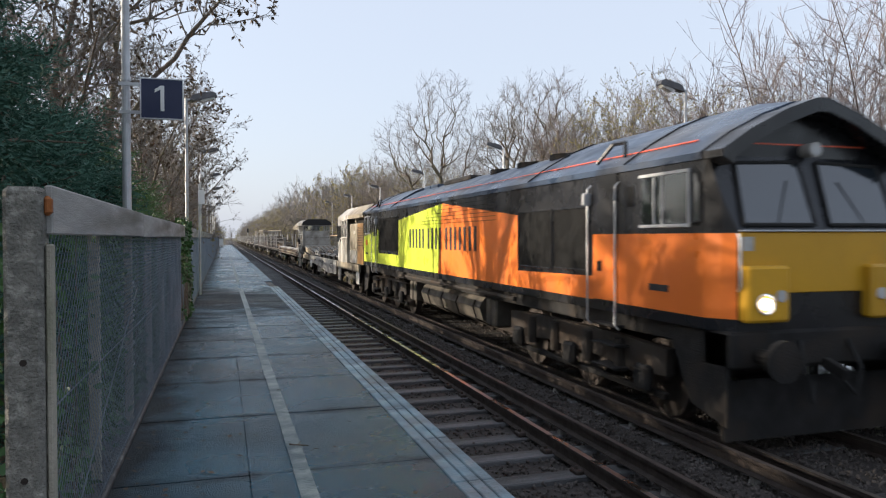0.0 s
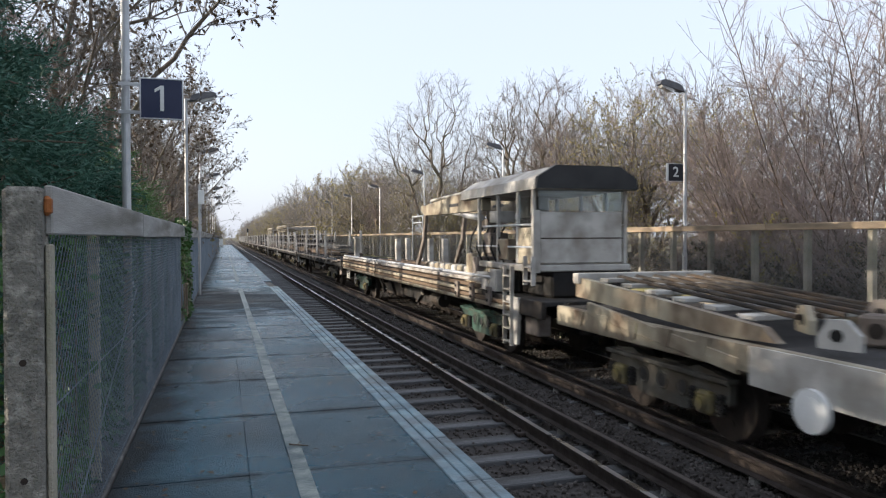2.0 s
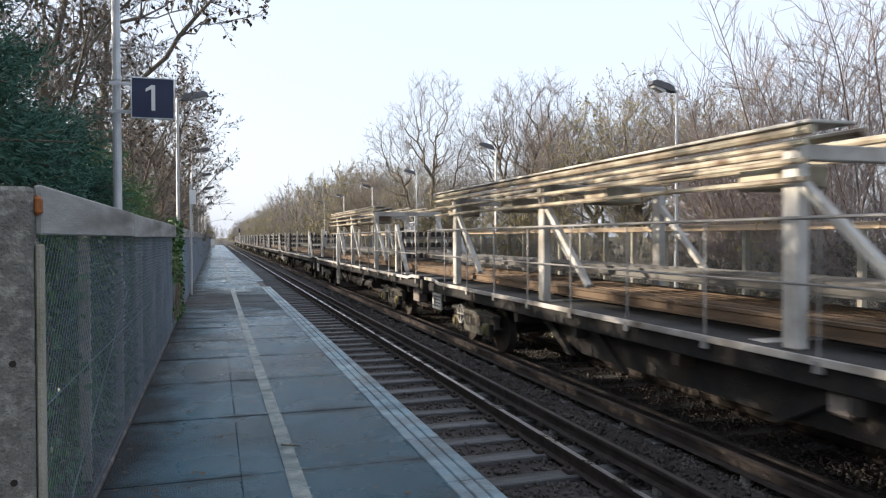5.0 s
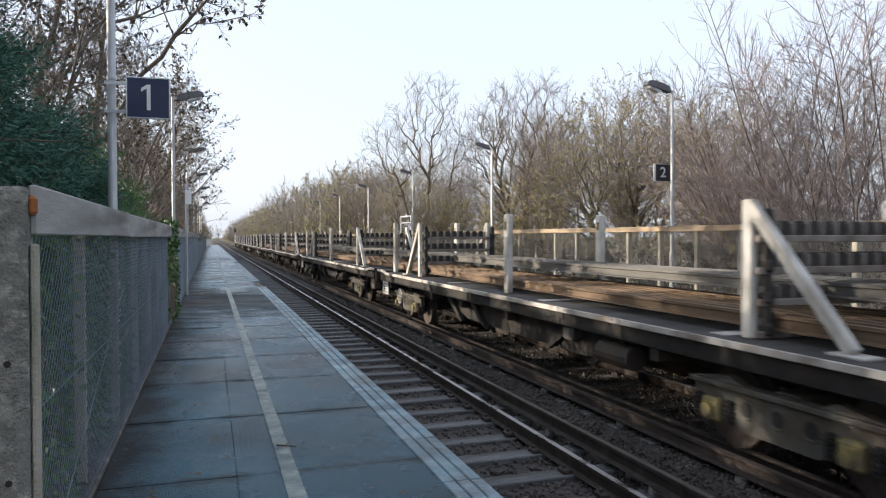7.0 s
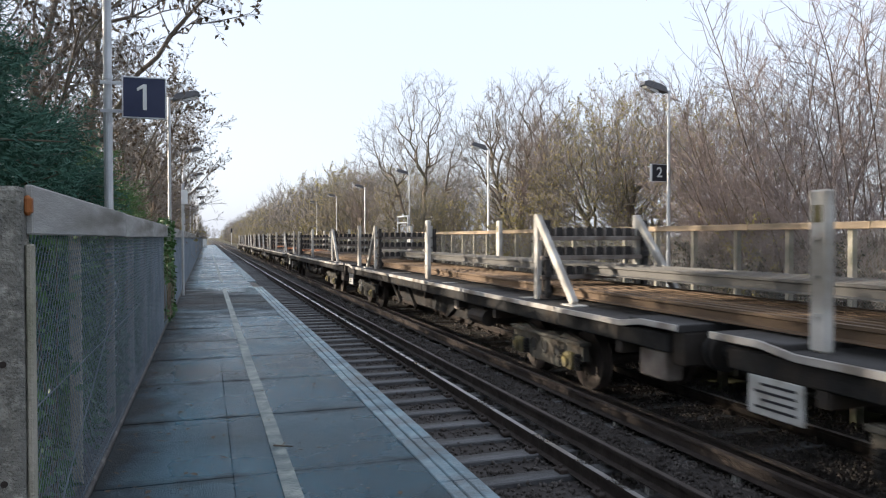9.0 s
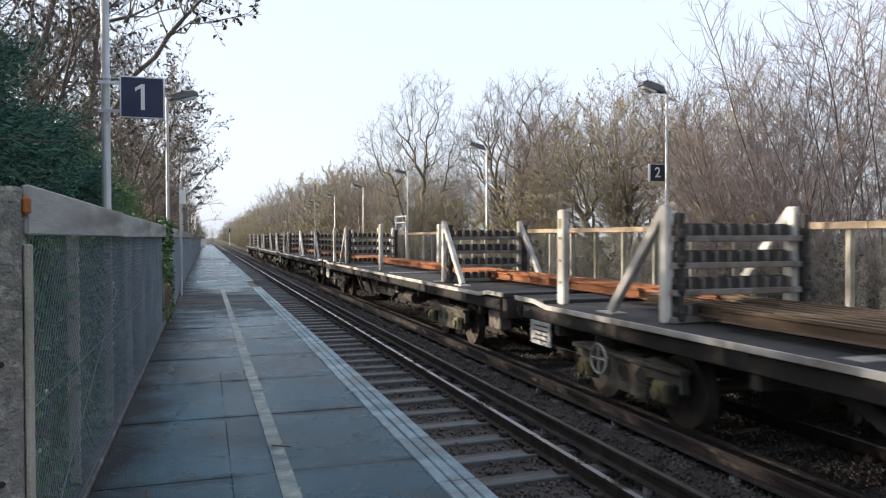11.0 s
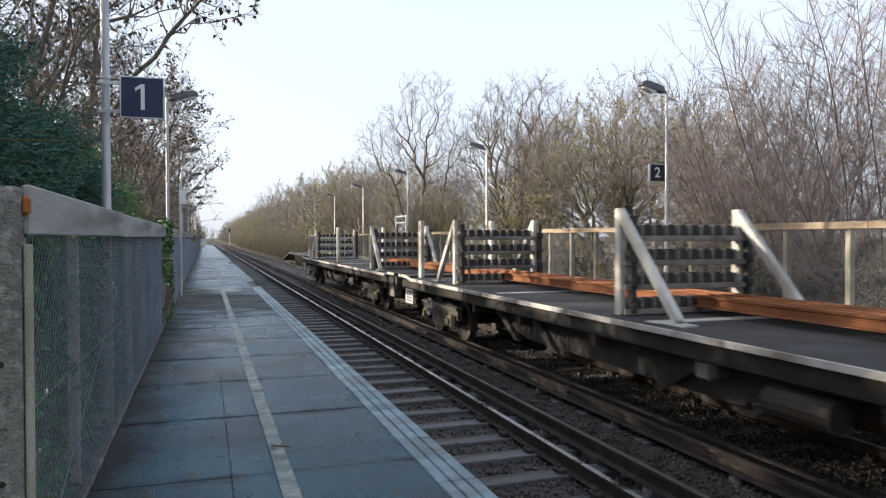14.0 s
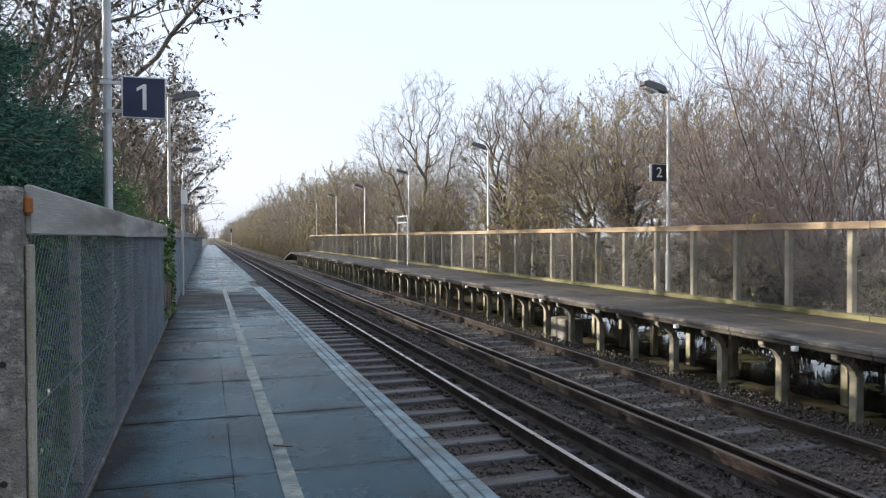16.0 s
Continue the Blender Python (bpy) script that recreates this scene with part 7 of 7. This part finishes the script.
        for (ya, za), (yb, zb) in (((8.3, 3.05), (9.3, 1.45)),):
            mid = ((ya + yb) / 2 - 0.25, (za + zb) / 2)
            part("grab_leg", Shape().beam((x, ya, za), (x, mid[0], mid[1]), 0.09, 0.17, 0.015).beam((x, mid[0], mid[1]), (x, yb, zb), 0.09, 0.15, 0.015), BARM, w, "grey-brown articulated grab leg")
            part("grab_claw", Shape().box(x - 0.16, x + 0.16, yb - 0.2, yb + 0.2, 1.3, 1.52, 0.04), GRIME, w)
        part("hydraulic_ram", Shape().rod((x, 3.9, 2.75), (x, 6.0, 2.93), 0.05, n=8).rod((x, 3.9, 2.75), (x, 5.0, 2.84), 0.07, n=8), GALV, w)
        part("arm_bar", Shape().rod((x, 3.5, 3.38), (x, 7.8, 3.3), 0.035, n=7), PALEGREY, w)
    part("arm_tie", Shape().rod((-1.0, 8.3, 3.1), (0.1, 8.3, 3.1), 0.07, n=10), GRIME, w)
    # stacked beams along the near side
    for k, z in enumerate((0.98, 1.08, 1.18, 1.3, 1.42)):
        part("side_beam", Shape().box(-1.34, -1.22 + 0.1 * (k > 2), 3.2 if k > 1 else 1.6, 20.7, z, z + 0.075, 0.01), (CREAM, OLDRAIL, CREAM, OLDRAIL, EDGEM)[k], w, "stacked steel beam along the wagon side")
    part("top_rail", Shape().rod((-1.27, 2.6, 1.54), (-1.27, 20.7, 1.54), 0.035, n=8), GALV, w)
    for x in (0.2, 0.6, 1.0):
        part("deck_rail", Shape().box(x - 0.05, x + 0.05, 5.5, 20.2, 1.25, 1.4, 0.012), OLDRAIL, w)
    for k in range(9):
        part("roller_block", Shape().box(-0.8, -0.45, 5.0 + k * 0.5, 5.34 + k * 0.5, 1.25, 1.64, 0.04), (CREAM, PALEGREY)[k % 2], w, "pale roller block on the deck")
    for k, y in enumerate((13.5, 15.5, 17.2, 18.8, 19.7)):
        x = (1.1, 1.15, 0.3, 1.1, -0.9)[k]
        part("end_post", Shape().box(x - 0.1, x + 0.1, y - 0.12, y + 0.12, 1.25, 2.28, 0.03), PALEGREY, w, "short pale end post")
    part("post_cap", Shape().box(-1.02, -0.78, 19.5, 19.9, 2.28, 2.36, 0.01), PALEGREY, w)
    under_gear(w)
    add_bogie(w, 3.7, GREENBOGIE)
    add_bogie(w, 17.4, GREENBOGIE)
    add_buffers(w, 0.3, -1)
    add_buffers(w, 20.8, 1)
    movers.append((w, STARTS[1]))


def long_rail(x, z, u0, u1, material, label, turn=0):
    prof = [(a, b + 0.16) for a, b in rail_profile(0)]
    ob = thing("long_rail", Shape().prism(prof, 0, u1 - u0), material, label, "rail", "rails carried on the train")
    rows_at.append((ob, x, z, u0))


rows_at = []
build_loco()
power_wagon()
gripper_wagon()
RAILED = "flat rail wagon with walkway handrails, stanchions and stacked timbers"
w3 = flat_wagon(2, RAILED, BARM)
handrail(w3, 3.2, 20.6)
stanchion(w3, 7.6, h=2.7)
stanchion(w3, 11.2)
rack(w3, 16.9, 1.25, 3)
r3 = np.random.default_rng(13)
for k in range(14):
    z = 1.28 + 0.075 * (k // 4)
    y = 5.6 + 0.02 * k
    part("timber", Shape().box(-0.8 + 0.4 * (k % 4), -0.45 + 0.4 * (k % 4), y, y + 1.7 + 0.3 * r3.uniform(), z, z + 0.07, 0.008), (TIMBER2, CLAMPM, OLDRAIL)[k % 3], w3, "loose stacked timber")
part("deck_mat", Shape().box(-0.9, 0.7, 1.6, 4.2, 1.275, 1.36, 0.02), GRIME, w3, "dark rubber deck mat")
w4 = flat_wagon(3, "flat rail wagon with handrails and an open pipe gantry")
handrail(w4, 0.6, 20.6)
rack(w4, 3.9, -1.25, 4)
gantry(w4, 8.5, 20.0)
w5 = flat_wagon(4, "flat rail wagon with a ladder, handrails and an open pipe gantry")
handrail(w5, 0.6, 15.2)
rack(w5, 3.9, -1.25, 4)
gantry(w5, 6.0, 15.3)
ladder(w5, -1.3, 13.0, 0.35, 1.3)
for y in (12.7, 13.3):
    part("grab_post", Shape().rod((-1.3, y, 1.2), (-1.3, y, 2.45), 0.03, n=8), GALV, w5)
stanchion(w5, 20.0)
part("end_box", Shape().box(-1.12, -0.9, 19.1, 19.5, 1.85, 2.35, 0.02), PALEGREY, w5, "pale box on the wagon end")
for k in range(5, 12):
    wk = flat_wagon(k, "long flat rail wagon with braced racks, clamps and pale stanchions")
    rack(wk, 4.55, -1.3)
    if k >= 10:
        rack(wk, 10.5 if k == 10 else 10.2, -1.3)
    else:
        stanchion(wk, 10.95)
    rack(wk, 17.0, 1.25)
    stanchion(wk, 19.65)
w13 = flat_wagon(12, "empty last flat wagon with a bare rack and stanchions")
rack(w13, 4.55, -1.3)
stanchion(w13, 10.95)
rack(w13, 17.2, 1.25, bare=True)
stanchion(w13, 19.75)
part("tail_lamp", Shape().box(-0.6, -0.45, 20.82, 20.92, 1.3, 1.5, 0.01), REDLINE, w13, "small red tail lamp")

for i in range(8):
    long_rail(-0.72 + i * 0.2, 1.36, 72.5 + 0.3 * (i % 3), 207 + 0.8 * (i % 4), OLDRAIL, "long brown welded rail carried through the wagon racks")
for i in range(5):
    long_rail(-0.05 + i * 0.21, 1.69, 73 + 0.2 * i, 192 + 0.5 * i, GREYRAIL, "long grey welded rail on the second rack tier")
for i in range(3):
    long_rail(0.42 + i * 0.22, 1.36, 208.5, 283 + 0.6 * i, RUSTRAIL, "long orange-rusted welded rail on the wagon racks")
long_rail(0.2, 1.36, 209, 279, RUSTRAIL, "long orange-rusted welded rail on the wagon racks")


# ---- what moves ----
TIMES = [0.5 * k for k in range(33)]


def motions():
    for ob, u in movers:
        walk(ob, [(t, pose(TRACK_2, 6.21 + u - travelled(t), 0)) for t in TIMES])
    for ob, x, z, u in rows_at:
        walk(ob, [(t, pose(TRACK_2 + x, 6.21 + u - travelled(t), z)) for t in TIMES])
    # wheels turn less than a quarter from row to row
    for ob, y, r in rollers:
        walk(ob, [(k / FPS, pose(0, y, r, math.degrees(travelled(k / FPS) / r), 0, 0)) for k in range(int(16 * FPS) + 1)])


motions()
